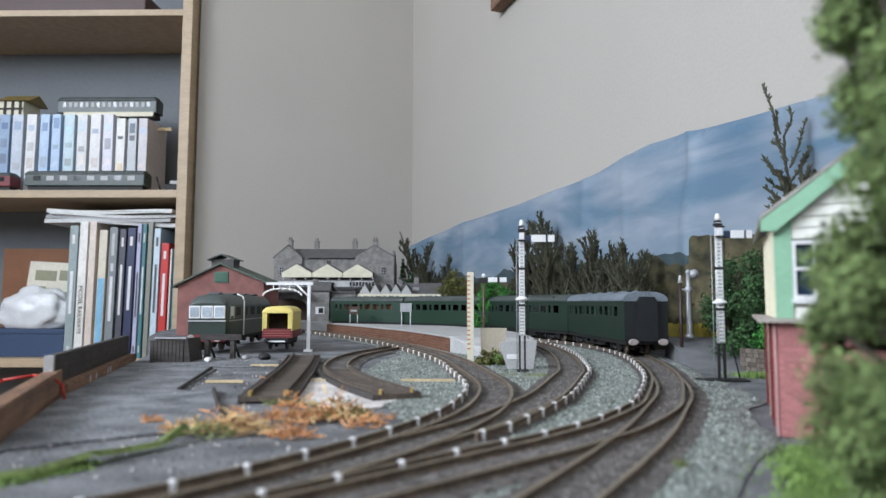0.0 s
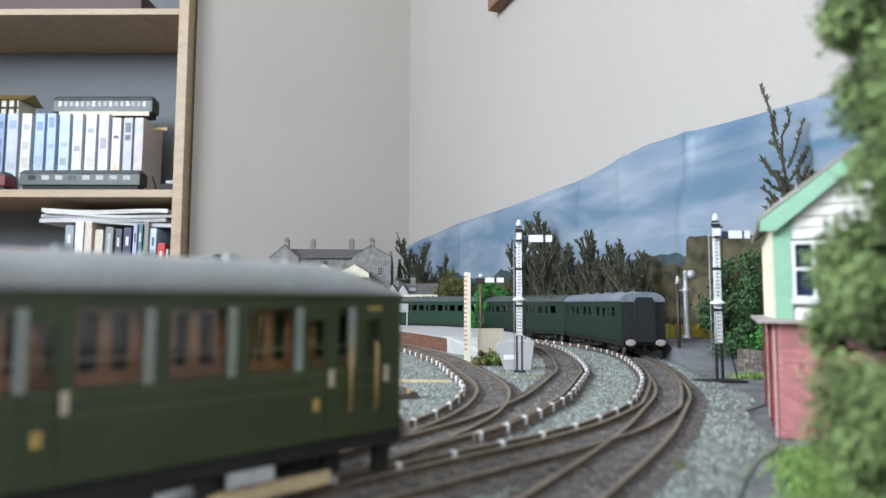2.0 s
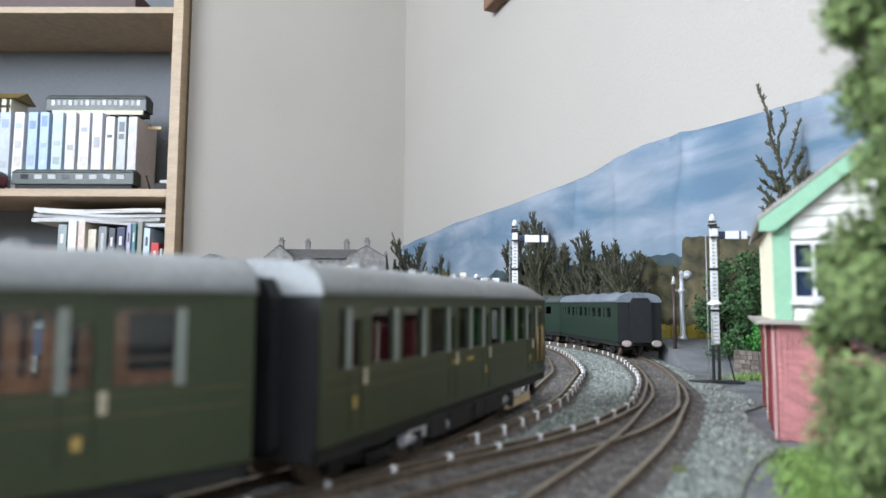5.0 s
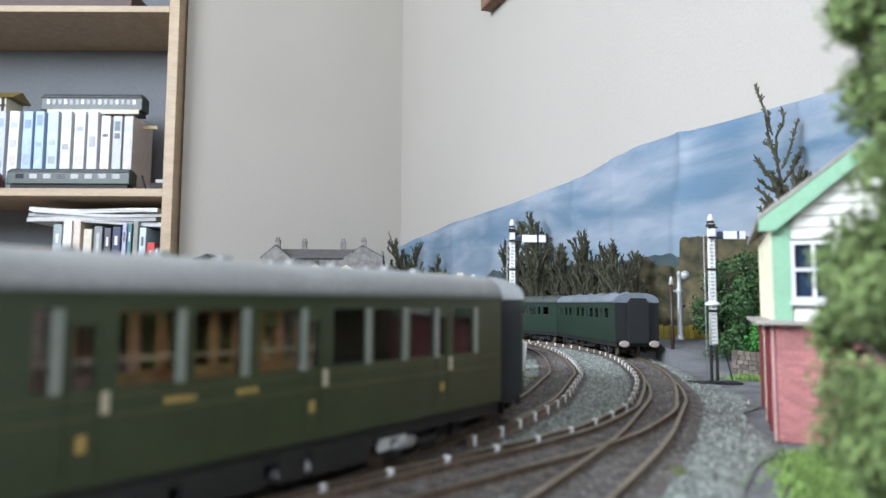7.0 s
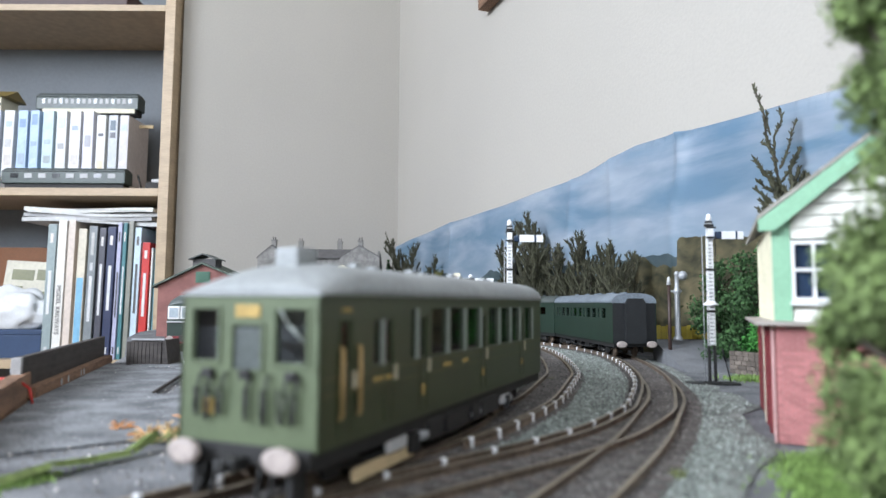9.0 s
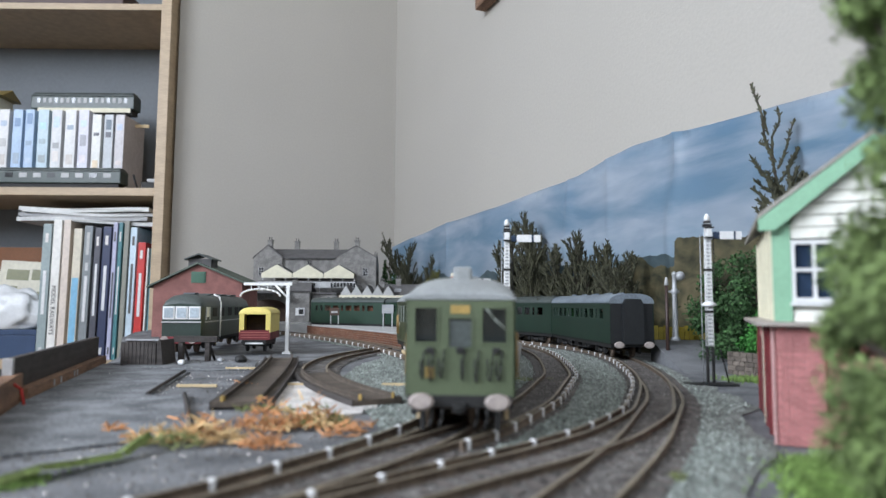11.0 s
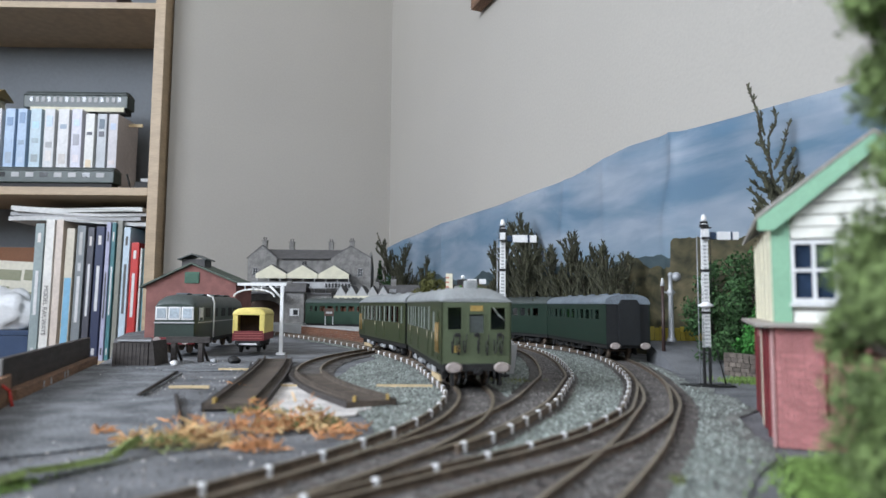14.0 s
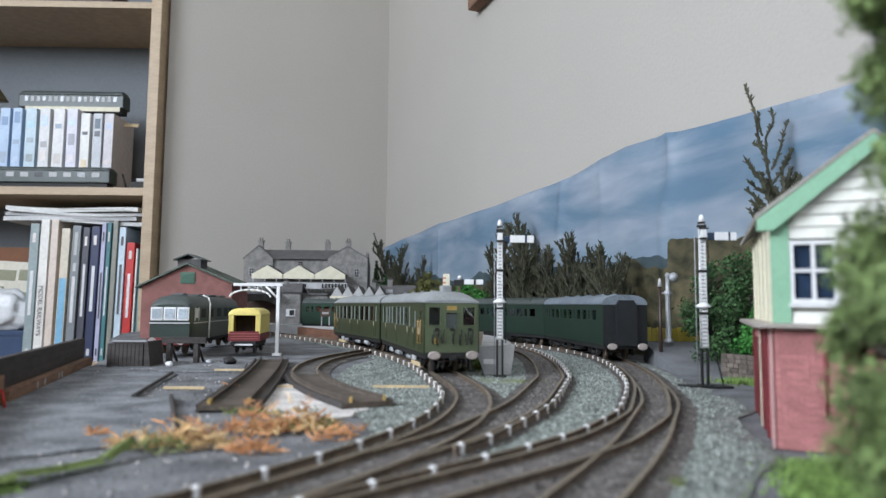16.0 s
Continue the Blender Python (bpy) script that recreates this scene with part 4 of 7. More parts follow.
# ---- bookcase ----
def bookcase():
    b = thing("bookcase", pose(0, 0, 0), "tall pale pine bookcase filled with books and boxes", "bookcase")
    part("side_panel", boxed(-0.610, -0.588, 1.40, 1.63, FLOOR_Z, 1.30, 0.001), M["pine"], b)
    part("side_panel", boxed(-1.52, -1.498, 1.40, 1.63, FLOOR_Z, 1.30, 0.001), M["pine"], b)
    part("back_panel", boxed(-1.52, -0.588, 1.631, 1.636, FLOOR_Z, 1.30), M["back_panel"], b)
    for z0, z1 in ((1.08, 1.098), (0.689, 0.703), (0.277, 0.294), (-0.092, -0.073), (-0.50, -0.482), (-0.90, -0.88)):
        part("shelf", boxed(-1.497, -0.611, 1.402, 1.63, z0, z1, 0.001), M["pine"], b)


bookcase()

COLORS = {}


def tint(c):
    k = tuple(round(v, 3) for v in c)
    if k not in COLORS:
        COLORS[k] = mat("printed_card", c, 0.45, scale=18, amount=0.14, fine=120, bump=0.02)
    return COLORS[k]


def upright(name, label, cat, group, x0, x1, y, depth, z0, z1, colour, bands=(), lean=0.0, bevel=0.0012, share_w=0.82):
    """A book or case standing on a shelf, spine forward. bands: (from, to, colour) up the spine."""
    o = thing(name, pose((x0 + x1) / 2, y, z0, 0, lean, 0), label, cat, group)
    w, h = (x1 - x0) / 2 - 0.0014, z1 - z0
    part("cover", boxed(-w, w, 0, depth, 0, h, bevel), tint(colour), o)
    for a, c, col in bands:
        part("spine_print", boxed(-w * share_w, w * share_w, -0.0006, 0.0004, h * a, h * c), tint(col), o)
    return o


random.seed(5)
px_x = lambda px, y: (px - 804) / 1130 * y
cases = [(-14, 8, "b"), (10, 33, "bw"), (35, 56, "w"), (60, 80, "bl"), (82, 101, "bl"), (104, 126, "lb"), (128, 149, "wb"), (151, 173, "w"), (175, 196, "wp"), (198, 217, "wo"), (219, 238, "g"), (238, 257, "p")]
PAL = {"b": (0.25, 0.35, 0.5), "bw": (0.5, 0.55, 0.62), "w": (0.72, 0.71, 0.7), "bl": (0.42, 0.55, 0.72), "lb": (0.5, 0.62, 0.68), "wb": (0.66, 0.66, 0.66), "wp": (0.66, 0.65, 0.72), "wo": (0.75, 0.74, 0.7), "g": (0.5, 0.52, 0.54), "p": (0.58, 0.55, 0.56)}
for i, (a, c, k) in enumerate(cases):
    top = 0.478 if i < 9 else 0.468
    bands = []
    for j in range(4):
        f = 0.08 + 0.22 * j + random.uniform(0, 0.08)
        f2 = random.choice((0.6, 0.8, 1.1, 1.2))
        tone = ((0.75, 0.9, 1.1), (1.05, 0.98, 0.92), (0.9, 0.9, 0.9))[j % 3]
        bands.append((f, f + random.uniform(0.05, 0.14), tuple(min(0.85, v * f2 * c) for v, c in zip(PAL[k], tone))))
    if k == "wo":
        bands = [(0.02, 0.25, (0.6, 0.33, 0.1)), (0.27, 0.4, (0.75, 0.6, 0.4)), (0.72, 0.76, (0.08, 0.08, 0.1))]
    if k == "g":
        bands = [(0.80, 0.93, (0.10, 0.14, 0.18)), (0.70, 0.77, (0.1, 0.1, 0.12))]
    upright("cassette_case", "pale printed cassette case standing on the shelf", "case", "cases on the shelf", px_x(a + 0.7, 1.45), px_x(c - 0.7, 1.45), 1.45, 0.1, 0.294, top, PAL[k], bands, random.uniform(-0.5, 0.5), share_w=0.6)

books = [(122, 139, 400, (0.30, 0.36, 0.36)), (139.5, 156, 393, (0.80, 0.78, 0.73)), (157, 171, 393, (0.70, 0.60, 0.52)), (174, 190, 408, (0.66, 0.60, 0.48)), (192, 208, 403, (0.22, 0.24, 0.25)),
         (210, 223, 406, (0.07, 0.07, 0.09)), (224, 240, 404, (0.025, 0.035, 0.09)), (241, 250, 397, (0.45, 0.45, 0.6)), (250.5, 259, 397, (0.06, 0.2, 0.22)), (260, 270, 394, (0.26, 0.26, 0.22)),
         (271, 284, 405, (0.55, 0.66, 0.74)), (285, 300, 431, (0.55, 0.025, 0.02)), (301, 306, 441, (0.75, 0.74, 0.7)), (307.5, 315, 410, (0.08, 0.25, 0.3))]
for i, (a, c, top, col) in enumerate(books):
    zt = 0.049 + (534 - top) / 1130 * 1.42
    bands = []
    if i in (0, 3, 5, 6, 7, 8, 10, 11):
        f = random.uniform(0.3, 0.4)
        tone = 0.72 if sum(col) < 1.2 else 0.08
        bands = [(f, f + random.uniform(0.25, 0.4), (tone, tone, tone)), (0.86, 0.93, (tone, tone * 0.95, tone * 0.9)), (0.04, 0.09, (tone * 0.8,) * 3)]
    if i == 3:
        bands = [(0.02, 0.62, (0.22, 0.48, 0.68))]
    if i == 4:
        bands = [(0.28, 0.62, (0.7, 0.7, 0.7)), (0.66, 0.72, (0.55, 0.56, 0.56)), (0.78, 0.95, (0.5, 0.5, 0.48)), (0.02, 0.05, (0.7, 0.7, 0.7))]
    o = upright("book", "upright hardback book on the shelf" if col[0] < 0.5 or i == 11 else "pale upright paperback book on the shelf", "book", "books on the shelf", px_x(a, 1.42), px_x(c, 1.42), 1.42, 0.17, -0.073, zt, col, bands, 0.9 if i > 2 else 0.6, share_w=0.8 if i == 3 else 0.36)
    if i == 1:
        cu = bpy.data.curves.new("title", "FONT")
        cu.body, cu.size, cu.extrude, cu.align_x, cu.align_y = "MODEL RAILWAYS", 0.0125, 0.0002, "CENTER", "CENTER"
        me = bpy.data.meshes.new_from_object(bpy.data.objects.new("t", cu))
        me.materials.append(tint((0.12, 0.11, 0.1)))
        t = new("title", me)
        t.parent = o
        t.matrix_basis = pose(0, -0.0012, 0.105, 90, 90, 0)
for k, (x0, x1, z0, z1, rot, col) in enumerate(((-0.915, -0.622, 0.2195, 0.229, 2, (0.55, 0.55, 0.54)), (-0.912, -0.63, 0.2292, 0.2375, -1, (0.38, 0.38, 0.38)), (-0.905, -0.622, 0.2377, 0.2445, 3, (0.62, 0.62, 0.6)), (-0.912, -0.625, 0.2447, 0.254, -2, (0.66, 0.66, 0.63)))):
    o = thing("magazine", pose((x0 + x1) / 2, 1.51, z0, 0, 1.2, rot), "flat magazine lying on top of the upright books", "magazine", "stack of magazines")
    h = z1 - z0
    bm = bmesh.new()
    n = 14
    hw = (x1 - x0) / 2
    up = [(-hw + 2 * hw * i / n, h + 0.003 * math.sin(i / n * 5 + k)) for i in range(n + 1)]
    lo = [(x, z - h * 0.93) for x, z in up]
    slab(bm, lo + up[::-1], -0.085, 0.085)
    part("page_block", bm, tint(col), o)
    part("cover", boxed(-hw * 0.2, hw * 0.9, -0.0856, -0.0848, h * 0.5, h * 0.62), tint((0.3, 0.28, 0.25)), o)

# boxes and papers at the end of the book shelf
o = thing("brown_panel", pose(-0.95, 1.58, -0.073), "brown wooden panel standing at the back of the shelf", "panel")
part("board", boxed(-0.16, 0.075, 0, 0.012, 0, 0.252, 0.001), M["brown_card"], o)
o = thing("photo_card", pose(-0.945, 1.50, 0.0, -6, 3, 0), "cream card with small landscape photographs", "card")
part("card", boxed(-0.062, 0.062, 0, 0.0015, -0.06, 0.142), tint((0.66, 0.62, 0.5)), o)
for x, z, w in ((-0.045, 0.098, 0.05), (0.012, 0.100, 0.045), (-0.052, 0.06, 0.035), (-0.05, 0.02, 0.04), (0.012, 0.05, 0.045)):
    part("photograph", boxed(x, x + w, -0.0008, 0.0, z, z + 0.024), tint((0.22, 0.22, 0.12)), o)
o = thing("storage_box", pose(-0.94, 1.44, -0.073), "flat navy blue cardboard box on the shelf", "box")
part("body", boxed(-0.14, 0.072, 0, 0.15, 0, 0.050, 0.002), M["navy"], o)
part("lid", boxed(-0.141, 0.073, -0.001, 0.151, 0.0505, 0.062, 0.002), M["navy"], o)
bm = bmesh.new()
bmesh.ops.create_icosphere(bm, subdivisions=4, radius=1.0)
for v in bm.verts:
    d = v.co.normalized()
    k = 1 + 0.22 * noise.noise(d * 2.3) + 0.10 * noise.noise(d * 6)
    v.co = Vector((d.x * 0.085 * k, d.y * 0.03 * k, max(-0.036, d.z * 0.055 * k)))
ob = part("plastic_bag", bm, M["bag"], smooth=True)
ob.location = (-0.945, 1.462, 0.0255)
tagged(ob, "crumpled white plastic bag lying on a navy box", "bag")


def shelf_wagon(x0, x1, y, z, h, paint, label, strip=None, windows=8):
    """A model vehicle kept on the shelf."""
    o = thing("model_coach", pose((x0 + x1) / 2, y, z), label, "model coach", "models on the shelf")
    hw = (x1 - x0) / 2
    part("body", boxed(-hw, hw, -0.018, 0.018, h * 0.22, h * 0.78, 0.002), paint, o)
    bm = carriage_roof(2 * hw, 0.0185, h * 0.781, h, 0.006, 0.006)
    part("roof", bm, M["roof_green"], o)
    part("chassis", boxed(-hw * 0.96, hw * 0.96, -0.014, 0.014, 0.0, h * 0.215, 0.001), M["black"], o)
    for i in range(windows):
        x = -hw * 0.9 + 1.8 * hw * (i + 0.2) / windows
        part("window", boxed(x, x + hw * 1.0 / windows, -0.0186, -0.0178, h * 0.48, h * 0.70), M["greywhite"] if i % 3 else M["win_dark"], o)
    if strip:
        part("stripe", boxed(-hw * 0.86, hw * 0.94, -0.0188, -0.0178, h * 0.05, h * 0.25), strip, o)
    return o


shelf_wagon(-0.953, -0.686, 1.425, 0.294, 0.046, M["loco_green"], "green model coach standing before the cases")
shelf_wagon(-1.11, -0.985, 1.425, 0.294, 0.042, M["maroon"], "maroon model engine on the shelf", windows=4)
o = shelf_wagon(-0.935, -0.70, 1.50, 0.479, 0.052, M["loco_green"], "dark green model coach lying on top of the cases", M["cream"], 16)
o = thing("model_cottage", pose(-1.035, 1.50, 0.479), "small half-timbered model cottage on top of the cases", "model house")
part("wall", boxed(-0.04, 0.028, -0.03, 0.03, 0, 0.036), M["cream"], o)
for x in (-0.038, -0.018, 0.0, 0.018):
    part("timber", boxed(x, x + 0.006, -0.0315, -0.03, 0, 0.036), M["dark_wood"], o)
part("timber", boxed(-0.04, 0.028, -0.0325, -0.0315, 0.016, 0.02), M["dark_wood"], o)
bm = bmesh.new()
slab(bm, [(-0.036, 0.0362), (0.036, 0.0362), (0.0, 0.058)], -0.045, 0.032)
bm.transform(pose(0, 0, 0, 0, 0, 90))
part("roof", bm, plain("straw_roof", (0.22, 0.16, 0.05)), o)
o = thing("wooden_stick", pose(-0.70, 1.50, 0.452), "short flat wooden stick poking out", "stick")
part("stick", boxed(-0.03, 0.028, 0, 0.004, 0, 0.007), M["bare_wood"], o)
o = thing("black_holder", pose(-0.632, 1.44, 0.294), "small black and white holder on the shelf", "holder")
part("base", boxed(-0.02, 0.018, -0.01, 0.01, 0, 0.018, 0.003), M["black"], o)
part("cap", boxed(-0.008, 0.016, -0.008, 0.008, 0.0182, 0.026, 0.002), M["greywhite"], o)
o = thing("pen", pose(-0.665, 1.43, 0.294), "dark pen leaning on the shelf", "pen")
bm = bmesh.new()
tube(bm, (0.006, 0, 0.001), (-0.004, 0, 0.034), 0.0022)
part("barrel", bm, M["black"], o)
bm = bmesh.new()
tube(bm, (0.012, 0, 0.001), (0.006, 0, 0.0012), 0.0022)
part("tip", bm, tint((0.3, 0.5, 0.7)), o)
o = thing("wooden_case", pose(-0.93, 1.45, 0.703), "dark brown wooden case with small labels on the upper shelf", "case")
part("body", boxed(-0.3, 0.21, 0, 0.15, 0, 0.06, 0.003), plain("dark_brown_leather", (0.07, 0.035, 0.03)), o)
for x in (-0.11, -0.02, 0.09):
    part("label_plate", boxed(x, x + 0.05, -0.001, 0.0, 0.008, 0.018), plain("brass_plate", (0.25, 0.15, 0.08)), o)
# things stored on the lowest shelf in view
for x0, x1, z0, z1, col, nm in ((-1.06, -0.96, -0.482, -0.42, (0.5, 0.5, 0.48), "paper_box"), (-1.0, -0.93, -0.419, -0.36, (0.05, 0.3, 0.12), "green_box"), (-0.95, -0.89, -0.482, -0.30, (0.4, 0.07, 0.06), "red_box"),
                                (-0.885, -0.80, -0.482, -0.20, (0.55, 0.55, 0.55), "white_box")):
    o = thing(nm, pose(0, 1.45, 0), nm.replace("_", " ") + " kept on the low shelf", "box")
    part("body", boxed(x0, x1, 0, 0.14, z0, z1, 0.002), tint(col), o)
    part("lid", boxed(x0, x1, -0.001, 0.141, z1 + 0.0003, z1 + 0.008, 0.001), tint(tuple(v * 0.8 for v in col)), o)


# ---- ground cover ----
def curve_x(tr, y, d=0.0):
    """Where a track, moved d to its right, crosses the line of that y."""
    s = min(np.arange(0, tr.length, 0.004), key=lambda q: abs(tr.off(q, d).y - y))
    return tr.off(s, d).x


bm = bmesh.new()
ys = list(np.linspace(0.04, 1.02, 50))
left, right = [], []
for y in ys:
    k = max(0.0, 1 - abs(y - 0.43) / 0.16)
    left.append((curve_x(THIRD_A, y, -0.010) - 0.055 * k ** 0.5 + 0.002 * math.sin(y * 70), y))
    right.append((curve_x(TRACK_D, y, 0.034) if y < 0.41 else curve_x(TRACK_C, y, 0.026), y))
right = [(x + (0.004 + 0.005 * math.sin(y * 61) + 0.003 * math.sin(y * 143) if y < 0.40 else 0.0), y) for x, y in right]
lo = [[bm.verts.new((x, y, 0.0006)) for x, y in side] for side in (left, right)]
for i in range(len(ys) - 1):
    bm.faces.new((lo[0][i], lo[1][i], lo[1][i + 1], lo[0][i + 1]))
tagged(part("ballast_bed", bm, M["ballast"]), "grey stone ballast bed under the tracks", "ballast", kind="structure")


def chips(name, label, pts, size, material, seed, z=0.0008):
    """Loose stone chips, each an uneven four-sided lump."""
    rng = np.random.default_rng(seed)
    n = len(pts)
    base = np.array([(1, 0, -0.3), (-0.5, 0.85, -0.3), (-0.5, -0.85, -0.3), (0, 0, 0.9), (0.6, 0.6, 0.25)])
    v = base[None] * (1 + rng.uniform(-0.35, 0.35, (n, 5, 3)))
    a = rng.uniform(0, 6.28, n)
    ca, sa = np.cos(a)[:, None], np.sin(a)[:, None]
    v = np.stack([v[..., 0] * ca - v[..., 1] * sa, v[..., 0] * sa + v[..., 1] * ca, v[..., 2]], -1)
    sz = (size * rng.uniform(0.55, 1.35, n))[:, None, None]
    v = v * sz + np.c_[pts, np.full(n, z)][:, None, :]
    f = np.array([(0, 4, 3), (4, 1, 3), (1, 2, 3), (2, 0, 3), (0, 1, 4)])
    faces = (f[None] + 5 * np.arange(n)[:, None, None]).reshape(-1, 3)
    me = bpy.data.meshes.new(name)
    me.from_pydata(v.reshape(-1, 3), [], faces.tolist())
    me.materials.append(material)
    return tagged(new(name, me), label, "ballast", kind="stuff")


def scatter(n, seed):
    """Points spread over the ballast, more of them close by; far: how far each is from the tracks."""
    rng = np.random.default_rng(seed)
    y = 0.09 + 0.80 * rng.random(n) ** 1.7
    xl = np.interp(y, ys, [p[0] for p in left])
    xr = np.interp(y, ys, [p[0] for p in right])
    x = xl + (xr - xl) * rng.random(n)
    p = np.c_[x, y]
    far = np.full(n, 9.0)
    for tr in (TRACK_A, TRACK_B, TRACK_C, TRACK_D):
        q = np.array([(v.x, v.y) for v in tr.p[::3]])
        for i in range(0, n, 5000):
            far[i:i + 5000] = np.minimum(far[i:i + 5000], np.sqrt(((p[i:i + 5000, None] - q[None]) ** 2).sum(-1)).min(1))
    return p, far


pp, far = scatter(75000, 3)
edge = np.interp(pp[:, 1], ys, [p[0] for p in right]) - pp[:, 0]
keep = np.random.default_rng(9).random(len(pp)) < np.clip(edge / 0.02, 0.03, 1)
pp, far = pp[keep], far[keep]
chips("ballast_chips", "loose grey green stone chippings between the tracks", pp[far > 0.0125], 0.0006, M["stone_chip"], 1)
chips("oily_ballast_chips", "dark oily chippings between the sleepers", pp[far <= 0.0125][::2], 0.0005, M["dirty_chip"], 2, 0.0016)


rngc = np.random.default_rng(17)
yy = 0.17 + 0.40 * rngc.random(2600)
pl = np.c_[np.interp(yy, [0.17, 0.205, 0.33, 0.53, 0.6], [-0.13, -0.142, -0.197, -0.255, -0.28]) + rngc.random(2600) ** 1.0 * np.interp(yy, [0.17, 0.3, 0.4, 0.57], [0.06, 0.19, 0.17, 0.12]), yy]
chips("floor_crumbs", "loose dark and pale crumbs scattered over the felt", pl[:1700], 0.00055, M["dirty_chip"], 5)
chips("floor_crumbs", "tiny white plaster crumbs scattered over the felt", pl[1700:2000], 0.0006, M["plaster"], 6)


def felt_sheet(poly, label, z=0.0012):
    bm = bmesh.new()
    prism(bm, poly, 0.0002, z)
    tagged(part("felt_sheet", bm, M["felt"]), label, "felt sheet")


felt_sheet([(-0.150, 0.205), (-0.088, 0.250), (-0.131, 0.350), (-0.150, 0.352), (-0.172, 0.468), (-0.262, 0.525), (-0.203, 0.335)], "grey roofing felt sheet with a raised edge")
felt_sheet([(-0.255, 0.56), (-0.150, 0.56), (-0.135, 0.492), (-0.172, 0.480), (-0.255, 0.528)], "grey roofing felt patch beneath the sidings", 0.0009)
for k, (a, c) in enumerate((((-0.1315, 0.352), (-0.0905, 0.252)), ((-0.176, 0.468), (-0.151, 0.353)))):
    bm = bmesh.new()
    wire(bm, [(*a, 0.0018), (*c, 0.0016)], 0.0011)
    tagged(part("felt_edge", bm, M["dark_wood"]), "dark curled edge strip of the felt", "edging strip")
for x0, x1, y in ((-0.150, -0.127, 0.389), (-0.097, -0.0755, 0.397), (-0.033, 0.0, 0.400), (-0.155, -0.124, 0.492)):
    tagged(part("wooden_strip", boxed(x0, x1, y - 0.001, y + 0.001, 0.0006, 0.0022, 0.0003), M["bare_wood"]), "thin pale wooden strip lying on the board", "strip", "pale wooden strips")
bm = bmesh.new()
random.seed(8)
ctr = Vector((-0.062, 0.355))
prism(bm, [(ctr.x + (0.030 + random.uniform(-0.004, 0.004)) * math.cos(a) - 0.25 * 0.062 * math.sin(a), ctr.y + 0.062 * math.sin(a)) for a in [i * math.pi / 14 for i in range(28)]], 0.0003, 0.0011)
tagged(part("plaster_patch", bm, M["plaster"]), "rough white plaster patch on the board", "plaster")

# ---- edge boards ----
o = thing("edge_board", pose(-0.1495, 0.205, 0, 0, 0, 113.5), "raw brown wooden edge board of the layout", "board")
part("plank", boxed(0.0, 0.148, 0.0, 0.007, -0.03, 0.0135, 0.0008), M["raw_wood"], o)
o = thing("edge_board", pose(-0.2065, 0.330, 0, 0, 0, 107.3), "dark stained upright edge board with a pale sawn end", "board")
part("plank", boxed(0.0, 0.215, 0.0, 0.004, 0.0005, 0.0215, 0.0006), M["dark_wood"], o)
part("sawn_end", boxed(-0.0035, -0.0002, -0.0002, 0.0042, 0.0005, 0.0215, 0.0003), M["greywhite"], o)
part("batten", boxed(0.002, 0.215, -0.006, -0.0005, 0.0005, 0.0065, 0.0005), M["raw_wood"], o)
for x in (0.05, 0.066, 0.1, 0.108):
    part("nail_mark", boxed(x, x + 0.0012, -0.0068, -0.0062, 0.002, 0.0055), M["greywhite"], o)
bm = bmesh.new()
wire(bm, [(-0.232, 0.312, 0.004), (-0.222, 0.314, 0.0105), (-0.210, 0.318, 0.0125), (-0.201, 0.318, 0.012), (-0.195, 0.318, 0.008), (-0.192, 0.316, 0.0008)], 0.0007)
tagged(part("red_wire", bm, M["red_plastic"]), "thin red electric wire looped over the board", "wire")

# ---- wooden ramps in the yard ----
def ramp(tr, s0, s1, w, label):
    t = thing("track_ramp", Matrix(), label, "ramp", "wooden ramps")
    s, n = s0, 0
    while s < s1:
        p, h = tr.at(s), tr.heading(s)
        k = (s - s0) / (s1 - s0)
        z = 0.0038 - 0.0010 * k
        b = part("plank", boxed(-0.0041, 0.0041, -w / 2, w / 2, -0.0026, 0.0), M["ramp_wood"], t)
        b.location, b.rotation_euler = (p.x, p.y, z + 0.0001 * (n % 2)), (0, 0, h)
        s += 0.0082
        n += 1
    for side in (-0.0085, 0.0085):
        bm = bmesh.new()
        smooth_line(bm, tr, s0 - 0.003, s1, [(a * 0.9, c + 0.0020) for a, c in RAIL], side, [0] * 10)
        part("rail", bm, [M["ramp_wood"]], t)
        p = tr.off(s0 - 0.003, side)
        part("rail_end", boxed(p.x - 0.0007, p.x + 0.0007, p.y - 0.0008, p.y + 0.003, 0.0030, 0.0062, 0.0002), M["gold"], t, "yellow painted rail end")
    for side in (-w / 2, w / 2):
        bm = bmesh.new()
        smooth_line(bm, tr, s0 - 0.004, s1, [(-0.0007, 0.0002), (0.0007, 0.0002), (0.0007, 0.0040), (-0.0007, 0.0040)], side)
        part("side_beam", bm, M["dark_wood"], t)


ramp(TRACK_F, 0.004, near_s(TRACK_F, -0.134, 0.57), 0.0265, "brown planked wooden ramp with curved rails")
ramp(TRACK_E, 0.004, near_s(TRACK_E, -0.082, 0.448), 0.0245, "brown curved wooden track ramp with yellow tips")


